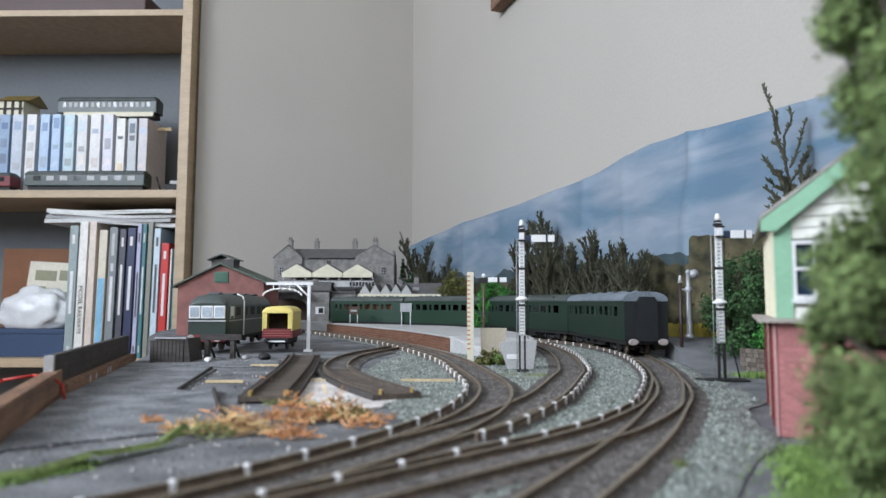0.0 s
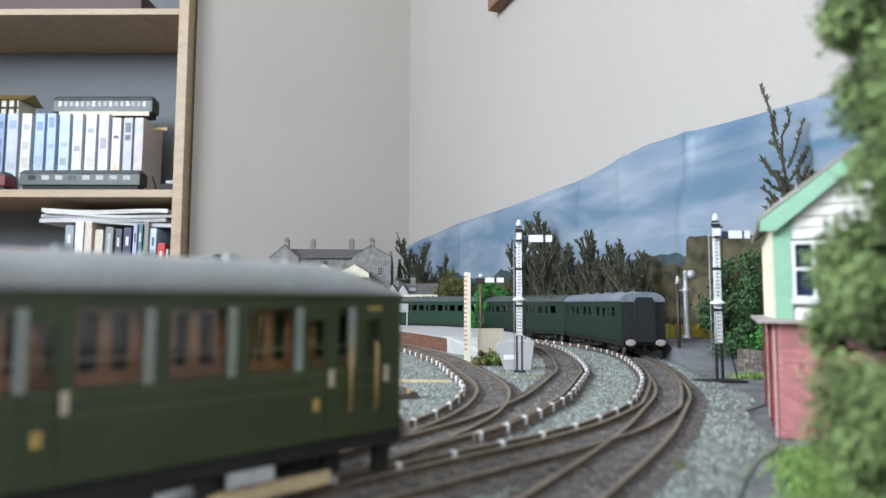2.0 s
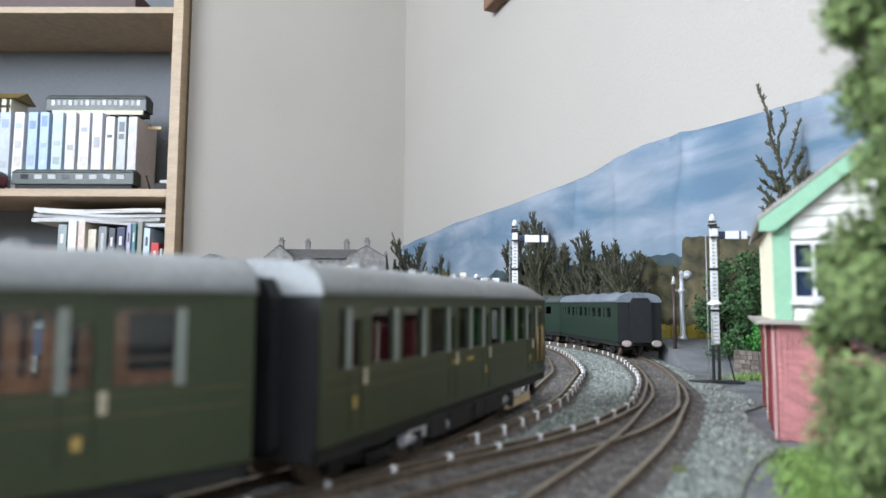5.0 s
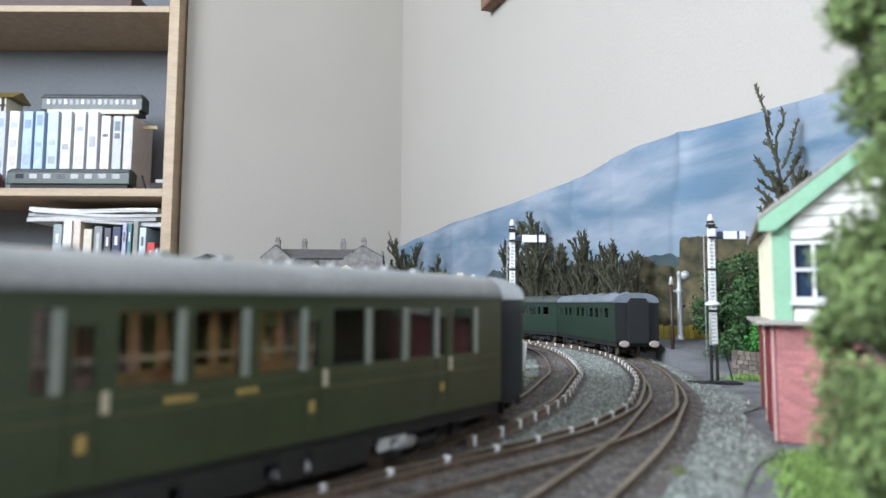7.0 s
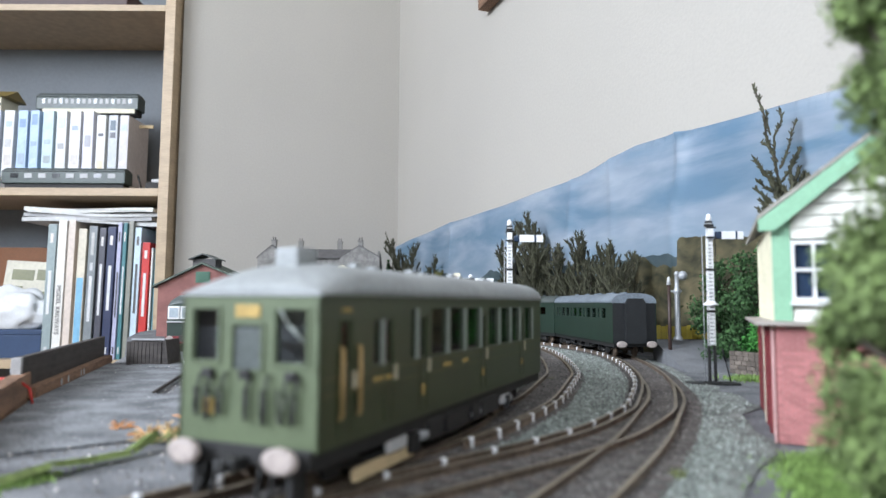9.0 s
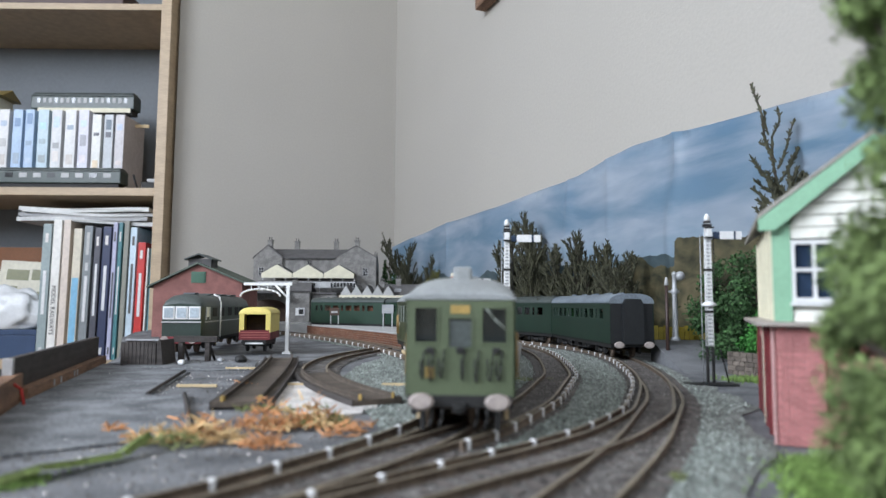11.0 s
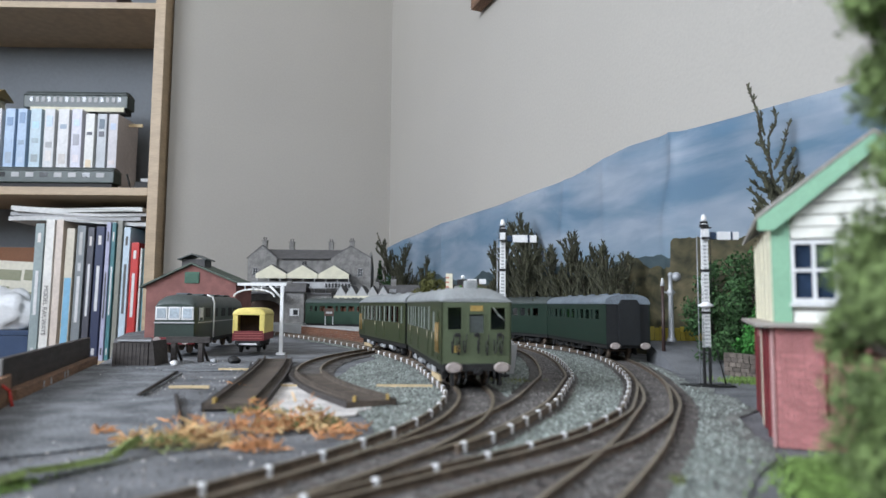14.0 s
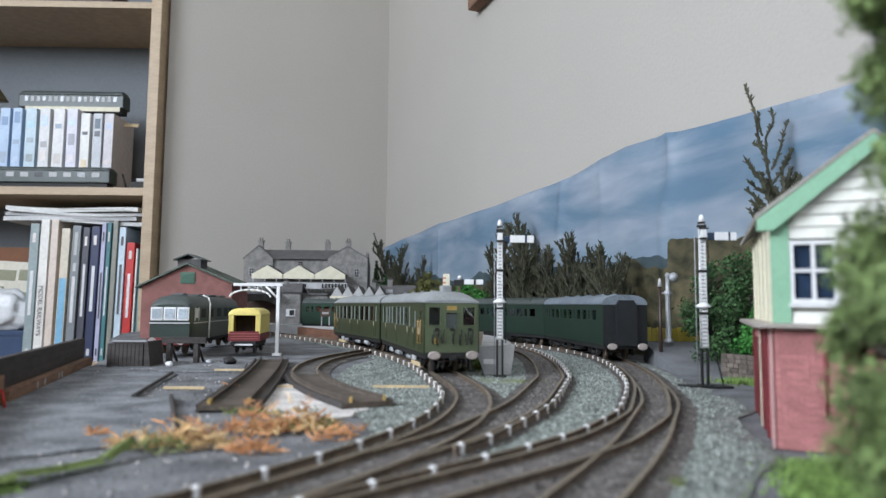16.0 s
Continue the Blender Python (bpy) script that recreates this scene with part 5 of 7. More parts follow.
# ---- dried foliage lying in the foreground ----
def leaf_litter(name, label, spots, material, seed, size=0.004):
    """Short dry sprigs: bent blades in a tangle."""
    rng = random.Random(seed)
    bm = bmesh.new()
    for cx, cy, rx, ry, n, hh in spots:
        for _ in range(n):
            a = rng.uniform(0, 6.28)
            r = math.sqrt(rng.random())
            p = Vector((cx + rx * r * math.cos(a), cy + ry * r * math.sin(a), 0.0008 + 1.5 * hh * rng.random() * (1 - r)))
            d = Vector((rng.uniform(-1, 1), rng.uniform(-1, 1), rng.uniform(-0.15, 0.95))).normalized()
            L = size * rng.uniform(0.6, 1.6)
            q = d.cross(Vector((0, 0, 1))).normalized() * L * 0.10
            up = Vector((0, 0, L * 0.10))
            pts = [p - q, p + d * L * 0.5 + up * 1.4, p + q, p + up, p + d * L]
            for v in pts:
                v.z = max(v.z, 0.0006)
            v = [bm.verts.new(x) for x in pts]
            for f in ((0, 3, 1), (3, 2, 1), (0, 1, 4), (2, 4, 1), (0, 4, 2)):
                bm.faces.new([v[i] for i in f])
    return tagged(part(name, bm, material), label, "foliage", kind="stuff")


leaf_litter("dry_foliage", "heap of dry orange conifer sprigs on the board", [(-0.066, 0.264, 0.012, 0.009, 190, 0.010), (-0.048, 0.270, 0.011, 0.008, 120, 0.009), (-0.058, 0.230, 0.009, 0.004, 90, 0.003), (-0.030, 0.262, 0.006, 0.004, 24, 0.003),
                                             (-0.084, 0.248, 0.010, 0.006, 90, 0.006), (-0.035, 0.252, 0.008, 0.006, 60, 0.003), (-0.104, 0.28, 0.003, 0.003, 12, 0.002), (-0.122, 0.255, 0.003, 0.003, 14, 0.002), (-0.106, 0.240, 0.004, 0.003, 16, 0.002), (-0.11, 0.38, 0.008, 0.006, 16, 0.002)], M["dry_orange"], 2)
leaf_litter("dry_foliage", "pale tan dried sprigs strewn beside the track", [(-0.080, 0.238, 0.013, 0.006, 170, 0.008), (-0.055, 0.264, 0.018, 0.009, 120, 0.009), (-0.098, 0.238, 0.010, 0.005, 60, 0.005), (-0.045, 0.275, 0.012, 0.008, 70, 0.003)], M["dry_tan"], 3)
leaf_litter("dry_foliage", "dull olive green sprigs among the dry ones", [(-0.046, 0.270, 0.012, 0.008, 130, 0.006), (-0.088, 0.232, 0.010, 0.006, 90, 0.005), (-0.077, 0.305, 0.016, 0.004, 80, 0.001)], M["dry_olive"], 4, 0.003)


def grass_strip(name, label, pts, w, hgt, n, material, seed):
    rng = random.Random(seed)
    bm = bmesh.new()
    for _ in range(n):
        k = rng.random() * (len(pts) - 1)
        i = int(k)
        a, c = Vector(pts[i]), Vector(pts[i + 1])
        p = a + (c - a) * (k - i) + Vector((rng.gauss(0, w / 2), rng.gauss(0, w / 2)))
        L = hgt * rng.uniform(0.4, 1.2)
        d = Vector((rng.uniform(-0.5, 0.5), rng.uniform(-0.5, 0.5), 1)).normalized() * L
        q = Vector((rng.uniform(-1, 1), rng.uniform(-1, 1), 0)).normalized() * 0.0004
        v = [bm.verts.new((p.x - q.x, p.y - q.y, 0.0003)), bm.verts.new((p.x + q.x, p.y + q.y, 0.0003)), bm.verts.new((p.x + d.x, p.y + d.y, d.z))]
        bm.faces.new(v)
    return tagged(part(name, bm, material), label, "grass", kind="stuff")


bm = bmesh.new()
pts = [(-0.158, 0.158, 0.001), (-0.130, 0.168, 0.001), (-0.118, 0.178, 0.0012), (-0.110, 0.190, 0.0030), (-0.106, 0.200, 0.0018), (-0.098, 0.212, 0.0016), (-0.096, 0.226, 0.0048)]
for (a, c), r in zip(zip(pts, pts[1:]), (0.0042, 0.0040, 0.0036, 0.0032, 0.003, 0.0026)):
    a, c = Vector(a), Vector(c)
    q = Vector((c.y - a.y, a.x - c.x, 0)).normalized() * r
    top = [bm.verts.new(v) for v in (a - q, a + q * 0.4 + Vector((0, 0, 0.0016)), a + q, c - q, c + q * 0.4 + Vector((0, 0, 0.0016)), c + q)]
    for f in ((0, 3, 4, 1), (1, 4, 5, 2)):
        bm.faces.new([top[i] for i in f])
bmesh.ops.solidify(bm, geom=bm.faces[:], thickness=0.0005)
tagged(part("grass_mat", bm, plain("grass_mat_green", (0.34, 0.44, 0.15), 0.9, 0.4)), "curled strip of torn grass matting", "grass mat")
grass_strip("grass_tufts", "bright green flock grass on the matting", [p[:2] for p in pts[:4]] + [(-0.122, 0.168)], 0.0055, 0.0022, 2200, M["grass"], 5)
grass_strip("grass_tufts", "bright green flock grass beside the signal box", [(0.088, 0.150), (0.100, 0.172), (0.108, 0.190), (0.116, 0.208), (0.13, 0.212)], 0.011, 0.0028, 6500, M["grass"], 6)
grass_strip("grass_tufts", "green flock tuft by the signal", [(0.196, 0.44), (0.215, 0.43), (0.225, 0.40)], 0.014, 0.004, 1500, M["grass"], 7)
grass_strip("grass_tufts", "small green weeds growing in the ballast", [(0.0665, 0.190), (0.067, 0.192)], 0.002, 0.003, 90, M["dry_olive"], 8)
grass_strip("grass_tufts", "short green weeds near the signal base", [(0.036, 0.44), (0.058, 0.43), (0.066, 0.43)], 0.012, 0.0025, 300, M["dry_olive"], 9)


# ---- platform between the tracks ----
pl_l = [tuple(TRACK_A.off(s, 0.0245)) for s in np.arange(near_s(TRACK_A, -0.02, 0.635), near_s(TRACK_A, -0.235, 1.03), 0.0075)]
pl_r = [tuple(TRACK_B.off(s, -0.0245)) for s in np.arange(near_s(TRACK_B, 0.094, 0.60), near_s(TRACK_B, 0.0, 0.96), 0.012)]
plat = thing("station_platform", Matrix(), "grey station platform with an orange brick face", "platform")
plat["kind"] = "structure"
bm = bmesh.new()
prism(bm, pl_l + pl_r[::-1], 0.0005, 0.0145)
part("platform_core", bm, M["concrete"], plat)
bm = bmesh.new()
prism(bm, [(x - 0.0012, y) for x, y in pl_l] + [(x + 0.0012, y) for x, y in pl_r[::-1]], 0.0147, 0.0162)
part("paving", bm, M["concrete"], plat)
for i in range(5):
    for a, c in zip(pl_l, pl_l[1:]):
        d = Vector(c) - Vector(a)
        b = part("brick_panel", boxed(0.0003, d.length - 0.0003, -0.0001, 0.0008, 0.0010 + i * 0.00268, 0.0034 + i * 0.00268), M["plat_brick"], plat)
        b.location, b.rotation_euler = (a[0], a[1], 0), (0, 0, math.atan2(d.y, d.x))
# end ramp
bm = bmesh.new()
a, c = Vector(pl_l[0]), Vector(pl_r[0])
e, g = a + Vector((0.034, -0.062)), c + Vector((-0.018, -0.055))
v = [bm.verts.new(x) for x in ((a.x, a.y, 0.0003), (c.x, c.y, 0.0003), (c.x, c.y, 0.0160), (a.x, a.y, 0.0160), (e.x, e.y, 0.0003), (g.x, g.y, 0.0003), (g.x, g.y, 0.0015), (e.x, e.y, 0.0015))]
for f in ((0, 1, 2, 3), (4, 7, 6, 5), (3, 2, 6, 7), (0, 3, 7, 4), (1, 5, 6, 2), (0, 4, 5, 1)):
    bm.faces.new([v[i] for i in f])
bmesh.ops.recalc_face_normals(bm, faces=bm.faces[:])
part("end_slope", bm, M["concrete"], plat)


def lamp_sign(x, y, label, h=0.032, blue=True):
    o = thing("platform_sign", pose(x, y, 0.0162), label, "sign", "platform signs")
    for dx in (-0.006, 0.006):
        part("post", boxed(dx - 0.0007, dx + 0.0007, -0.0007, 0.0007, 0, h), M["greywhite"], o)
    part("board", boxed(-0.0078, 0.0078, -0.0014, -0.0008, h - 0.012, h), M["metal_grey"] if blue else M["inner"], o)
    part("lettering", boxed(-0.005, 0.005, -0.0018, -0.0015, h - 0.008, h - 0.005), M["concrete"], o)


lamp_sign(-0.068, 0.90, "small grey station sign on two white posts")
lamp_sign(-0.165, 1.06, "small maroon station sign on two posts", 0.026, False)


# ---- signals ----
def signal(x, y, label, top, arm_z, arm_l, face, lattice=True, stripes=True, hut_base=0.026):
    o = thing("semaphore_signal", pose(x, y, 0), label, "signal", "white semaphore signals")
    part("foot", boxed(-0.004, 0.004, -0.004, 0.004, 0.0004, 0.002, 0.0003), M["black"], o)
    for sx in (-1, 1):
        part("lower_leg", boxed(sx * 0.0018 - 0.0006, sx * 0.0018 + 0.0006, -0.001, 0.001, 0.002, hut_base), M["black"], o)
        for sy in (-1, 1):
            bm = bmesh.new()
            tube(bm, (sx * 0.0018, sy * 0.0014, hut_base), (sx * 0.0013, sy * 0.0010, top - 0.006), 0.0004, n=5)
            part("corner_rod", bm, M["white"], o)
    part("post_core", boxed(-0.0008, 0.0008, -0.0004, 0.0004, hut_base, top - 0.006), M["metal_grey"], o)
    z, k = hut_base + 0.001, 0
    while z < top - 0.007:
        part("lattice_bar", boxed(-0.0018, 0.0018, -0.0016, -0.0011, z, z + 0.0014), M["white"], o)
        z += 0.0023
        k += 1
    for zz in (arm_z - 0.022, arm_z - 0.048, arm_z + 0.006):
        part("clamp_band", boxed(-0.0023, 0.0023, -0.0020, 0.0018, zz, zz + 0.0016), M["black"], o)
    part("cap", boxed(-0.0019, 0.0019, -0.0015, 0.0015, top - 0.0048, top - 0.0035, 0.0003), M["black"], o)
    part("post_head", boxed(-0.0015, 0.0015, -0.0012, 0.0012, top - 0.0062, top - 0.0049), M["white"], o)
    bm = bmesh.new()
    lathe(bm, [(0.0014, top - 0.0035), (0.0019, top - 0.0025), (0.0016, top - 0.0008), (0.0008, top + 0.001)], 10)
    part("finial", bm, M["white"], o)
    part("lamp", boxed(-0.0016, 0.0016, -0.0038, -0.0021, arm_z - 0.0005, arm_z + 0.0045, 0.0004), M["white"], o, "white signal lamp")
    for zz in (arm_z - 0.0016, arm_z + 0.0047):
        part("lamp_clip", boxed(-0.0026, 0.0030, -0.0040, -0.0018, zz, zz + 0.0009), M["black"], o)
    part("spectacle", boxed(0.0026, 0.0066, -0.0032, -0.0024, arm_z - 0.0020, arm_z + 0.0026, 0.0008), M["win_blue"], o, "dark blue spectacle plate")
    part("arm", boxed(0.0066, 0.0066 + arm_l, -0.0040, -0.0033, arm_z - 0.0022, arm_z + 0.0028, 0.0002), M["white"], o)
    part("arm_stripe", boxed(0.0066 + arm_l * 0.62, 0.0066 + arm_l * 0.70, -0.0043, -0.0041, arm_z - 0.0022, arm_z + 0.0028), M["win_blue"], o)
    bm = bmesh.new()
    lathe(bm, [(0.001, -0.0012), (0.0046, -0.0004), (0.0046, 0.0004), (0.001, 0.0028)], 12, (0, 0, arm_z - 0.043))
    part("lamp_bracket", bm, M["white"], o)
    bm = bmesh.new()
    wire(bm, [(0.0042, 0.001, hut_base * 0.9), (0.0042, 0.001, arm_z)], 0.0003)
    part("pull_rod", bm, M["black"], o)
    bm = bmesh.new()
    wire(bm, [(-0.0034, 0.003, 0.002), (-0.0034, 0.003, top - 0.012)], 0.0003)
    part("ladder", bm, M["metal_grey"], o)
    return o


signal(0.0478, 0.4608, "tall white lattice post signal with a white arm", 0.1075, 0.0945, 0.0165, -1)
signal(0.1685, 0.4127, "white lattice post signal standing near the box", 0.1055, 0.0925, 0.0135, -1, hut_base=0.024)
part_base = thing("lever_frame", pose(0.170, 0.414, 0), "dark flat signal base plate with a lever", "base plate")
part("plate", boxed(-0.016, 0.014, -0.006, 0.006, 0.0003, 0.0014, 0.0003), M["black"], part_base)
bm = bmesh.new()
wire(bm, [(0.012, 0.004, 0.001), (0.009, 0.004, 0.014), (0.007, 0.004, 0.022)], 0.0005)
part("lever", bm, M["black"], part_base)

o = thing("striped_post", pose(0.0125, 0.522, 0), "cream and red banded square post at the platform end", "post")
part("post", boxed(-0.0026, 0.0026, -0.002, 0.002, 0.0003, 0.0735, 0.0004), M["cream"], o)
for i in range(17):
    part("band", boxed(-0.0028, -0.0002, -0.0022, 0.0022, 0.012 + i * 0.0036, 0.0132 + i * 0.0036), plain("pale_red_band", (0.55, 0.22, 0.15)) if i == 0 else bpy.data.materials["pale_red_band"], o)
o = thing("small_signal", pose(0.0265, 0.60, 0.0), "small distant signal with a short white arm", "signal")
bm = bmesh.new()
tube(bm, (0, 0, 0.0003), (0, 0, 0.071), 0.0011, 0.0009)
part("post", bm, plain("brown_post", (0.12, 0.06, 0.05)), o)
part("arm", boxed(0.004, 0.021, -0.002, -0.0014, 0.068, 0.0725), M["white"], o)
part("arm_stripe", boxed(0.0125, 0.0145, -0.0023, -0.0021, 0.068, 0.0725), M["black"], o)
part("spectacle", boxed(-0.005, 0.0045, -0.0012, -0.0006, 0.067, 0.072, 0.0003), M["black"], o)
bm = bmesh.new()
bmesh.ops.create_uvsphere(bm, u_segments=10, v_segments=8, radius=0.002)
bm.transform(Matrix.Translation((0, 0, 0.074)))
part("finial", bm, M["white"], o)

o = thing("beige_hut", pose(0.0335, 0.530, 0.0), "plain beige card box beside the platform slope", "box")
bm = bmesh.new()
slab(bm, [(-0.0125, 0.0095), (0.006, 0.0095), (0.0085, 0.0285), (-0.0125, 0.0285)], -0.004, 0.004)
part("card_box", bm, plain("beige_card", (0.50, 0.44, 0.34)), o)
part("support", boxed(-0.010, 0.004, -0.003, 0.003, 0.0003, 0.0093), plain("beige_card_edge", (0.42, 0.36, 0.28)), o)
o = thing("concrete_block", pose(0.0485, 0.4775, 0.0), "pale grey tapered concrete block by the signal", "block")
bm = bmesh.new()
slab(bm, [(-0.0095, 0.0004), (0.0090, 0.0004), (0.0118, 0.0215), (-0.0145, 0.0200), (-0.0155, 0.0165)], 0.0, 0.006)
part("block", bm, M["concrete"], o)
part("patch", boxed(-0.0105, -0.002, -0.0006, 0.0, 0.008, 0.0115), M["white"], o)


# ---- water column, ramp and fence behind the standing train ----
o = thing("water_column", pose(0.2075, 0.58, 0.0185), "pale grey metal water column with a round top", "water column")
bm = bmesh.new()
lathe(bm, [(0.0042, 0), (0.0042, 0.002), (0.0026, 0.004), (0.0022, 0.040), (0.0032, 0.0415), (0.0032, 0.044), (0.002, 0.0455), (0.0018, 0.057), (0.0026, 0.058), (0.001, 0.0605)], 12)
part("pillar", bm, M["metal_grey"], o)
bm = bmesh.new()
bmesh.ops.create_uvsphere(bm, u_segments=12, v_segments=8, radius=0.0042)
bm.transform(Matrix.Translation((0.0048, -0.001, 0.0565)))
part("tank", bm, M["metal_grey"], o, smooth=True)
part("arm", boxed(-0.0062, 0.004, -0.0008, 0.0008, 0.042, 0.0436), M["metal_grey"], o)
bm = bmesh.new()
wire(bm, [(-0.002, -0.002, 0.0), (-0.0012, -0.002, 0.04)], 0.0005)
part("chain", bm, M["greywhite"], o)
o = thing("dark_post", pose(0.1935, 0.56, 0.0), "dark brown post with a white cap", "post")
bm = bmesh.new()
tube(bm, (0, 0, 0.0005), (0, 0, 0.066), 0.0017, 0.0014)
part("post", bm, plain("dark_brown_post", (0.045, 0.025, 0.02)), o)
bm = bmesh.new()
tube(bm, (0, 0, 0.0662), (0, 0, 0.073), 0.0021, 0.0008)
part("cap", bm, M["greywhite"], o)
bm = bmesh.new()
v = [bm.verts.new(x) for x in ((0.180, 0.488, 0.0003), (0.238, 0.46, 0.0003), (0.268, 0.60, 0.0182), (0.192, 0.60, 0.0182), (0.180, 0.488, -0.001), (0.238, 0.46, -0.001), (0.268, 0.60, -0.001), (0.192, 0.60, -0.001))]
for f in ((0, 1, 2, 3), (4, 7, 6, 5), (0, 4, 5, 1), (1, 5, 6, 2), (2, 6, 7, 3), (3, 7, 4, 0)):
    bm.faces.new([v[i] for i in f])
bmesh.ops.recalc_face_normals(bm, faces=bm.faces[:])
tagged(part("tarmac_slope", bm, M["tarmac"]), "grey tarmac slope rising behind the carriages", "ramp", kind="structure")
o = thing("yellow_fence", pose(0.192, 0.605, 0.0182, 0, 0, 0), "mustard yellow wooden fence at the top of the slope", "fence")
for i in range(15):
    part("slat", boxed(i * 0.0047, i * 0.0047 + 0.0042, 0, 0.0012, 0.0, 0.0115 + 0.0012 * (i % 2)), plain("mustard_paint", (0.42, 0.33, 0.05)) if i == 0 else bpy.data.materials["mustard_paint"], o)
part("rail", boxed(0, 0.070, -0.0010, -0.0001, 0.007, 0.0085), bpy.data.materials["mustard_paint"], o)
# rough stone retaining wall by the bushes
o = thing("stone_wall", pose(0.208, 0.478, 0.0, 0, 0, -66), "low rough brown stone retaining wall", "wall")
part("core", boxed(0.0, 0.085, 0.001, 0.006, 0.0003, 0.0165), plain("brown_stone_core", (0.10, 0.085, 0.07)), o)
random.seed(4)
sm = mat("brown_rubble_stone", (0.17, 0.14, 0.115), 0.9, scale=300, amount=0.4, fine=1500, bump=0.4, rand=0.35)
for j in range(5):
    x = 0.0
    while x < 0.082:
        w = random.uniform(0.004, 0.008)
        part("stone", boxed(x, min(x + w - 0.0004, 0.085), -0.0006, 0.0012, 0.0008 + j * 0.0032, 0.0037 + j * 0.0032), sm, o)
        x += w


# ---- buildings ----
def gable_roof(bm, x0, x1, y0, y1, z0, z1, over=0.003, t=0.0016):
    """Two roof slopes over a gable that faces along y."""
    xm = (x0 + x1) / 2
    for a in (x0 - over, x1 + over):
        zz = z0 - over * (z1 - z0) / ((x1 - x0) / 2)
        slab(bm, [(a, zz), (xm, z1), (xm, z1 + t), (a, zz + t)], y0 - over, y1 + over)


def chimney(parent, x, y, z0, z1, w=0.009):
    c = part("chimney", boxed(x - w / 2, x + w / 2, y - w / 2, y + w / 2, z0, z1 - 0.006), M["stone"], parent)
    part("chimney_cap", boxed(x - w / 2 - 0.001, x + w / 2 + 0.001, y - w / 2 - 0.001, y + w / 2 + 0.001, z1 - 0.0059, z1 - 0.004), M["stone"], c)
    for dx in (-0.0022, 0.0022):
        bm = bmesh.new()
        tube(bm, (x + dx, y, z1 - 0.004), (x + dx, y, z1 + 0.002), 0.0013, 0.0010, 6)
        part("chimney_pot", bm, M["slate"], c)


def window_in(parent, x0, x1, z0, z1, y, frame_m="white", pane_m="win_dark", cols=2, rows=2):
    w = part("window", boxed(x0, x1, y - 0.0004, y + 0.0008, z0, z1), M[pane_m], parent)
    t = (x1 - x0) * 0.07
    bm = bmesh.new()
    for i in range(cols + 1):
        x = x0 + (x1 - x0 - t) * i / cols
        box(bm, x, x + t, y - 0.0010, y - 0.0005, z0, z1)
    for j in range(rows + 1):
        z = z0 + (z1 - z0 - t) * j / rows
        box(bm, x0, x1, y - 0.0013, y - 0.0011, z, z + t)
    part("frame", bm, M[frame_m], w)
    return w


# engine shed
shed = thing("engine_shed", pose(0, 0, 0), "dark red brick engine shed with a green gabled roof", "engine shed")
bm = bmesh.new()
slab(bm, [(-0.408, 0.0003), (-0.281, 0.0003), (-0.281, 0.078), (-0.3445, 0.1035), (-0.408, 0.073)], 0.95, 0.956)
part("gable_wall", bm, M["shed_brick"], shed)
part("side_wall", boxed(-0.286, -0.281, 0.9562, 1.03, 0.0003, 0.076), M["shed_brick"], shed)
part("side_wall", boxed(-0.408, -0.403, 0.9562, 1.03, 0.0003, 0.071), M["shed_brick"], shed)
for k, poly in enumerate(([(-0.4155, 0.0700), (-0.3445, 0.1045), (-0.3445, 0.1070), (-0.4155, 0.0725)], [(-0.2735, 0.0755), (-0.3445, 0.1045), (-0.3445, 0.1070), (-0.2735, 0.0780)])):
    bm = bmesh.new()
    slab(bm, poly, 0.944, 1.035)
    part("roof_slope", bm, mat("weathered_green_roof", (0.12, 0.15, 0.12), 0.8, scale=80, amount=0.4, fine=700, bump=0.2) if k == 0 else bpy.data.materials["weathered_green_roof"], shed)
v = part("roof_ventilator", boxed(-0.362, -0.329, 0.957, 0.985, 0.098, 0.1125), M["slate"], shed)
for k in (-1, 1):
    bm = bmesh.new()
    slab(bm, [(-0.3455 + k * 0.0205, 0.1105), (-0.3455, 0.1185), (-0.3455, 0.1202), (-0.3455 + k * 0.0205, 0.1122)], 0.950, 0.99)
    part("ventilator_roof", bm, M["roof_green"], v)
part("louvre_window", boxed(-0.354, -0.3335, 0.9488, 0.9502, 0.0775, 0.0935), plain("green_louvre", (0.06, 0.15, 0.10)), shed)
for i in range(4):
    part("louvre", boxed(-0.3525, -0.335, 0.9476, 0.9487, 0.0795 + i * 0.0034, 0.0812 + i * 0.0034), bpy.data.materials["green_louvre"], shed)
part("shed_door", boxed(-0.375, -0.312, 0.948, 0.9498, 0.0003, 0.056), M["black"], shed)

# station house and train shed
st = thing("station_house", pose(0, 0, 0), "grey stone station house with slate roof and chimneys", "station building")
part("front_wall", boxed(-0.366, -0.127, 1.32, 1.326, 0.0003, 0.138), M["stone"], st)
for xa, xm, xb, za in ((-0.368, -0.340, -0.311, 0.139), (-0.203, -0.164, -0.124, 0.141)):
    bm = bmesh.new()
    slab(bm, [(xa, 0.0003), (xb, 0.0003), (xb, za), (xm + 0.004, 0.1625), (xm - 0.004, 0.1625), (xa, za)], 1.3135, 1.3195)
    part("front_gable", bm, M["stone"], st)
    for e in (xa, xb):
        bm = bmesh.new()
        slab(bm, [(e + (0.002 if e > xm else -0.002), za - 0.001), (xm, 0.1640), (xm, 0.1660), (e + (0.002 if e > xm else -0.002), za + 0.001)], 1.3125, 1.330)
        part("gable_coping", bm, M["slate"], st)
part("rear_wall", boxed(-0.366, -0.127, 1.405, 1.41, 0.0003, 0.131), M["stone"], st)
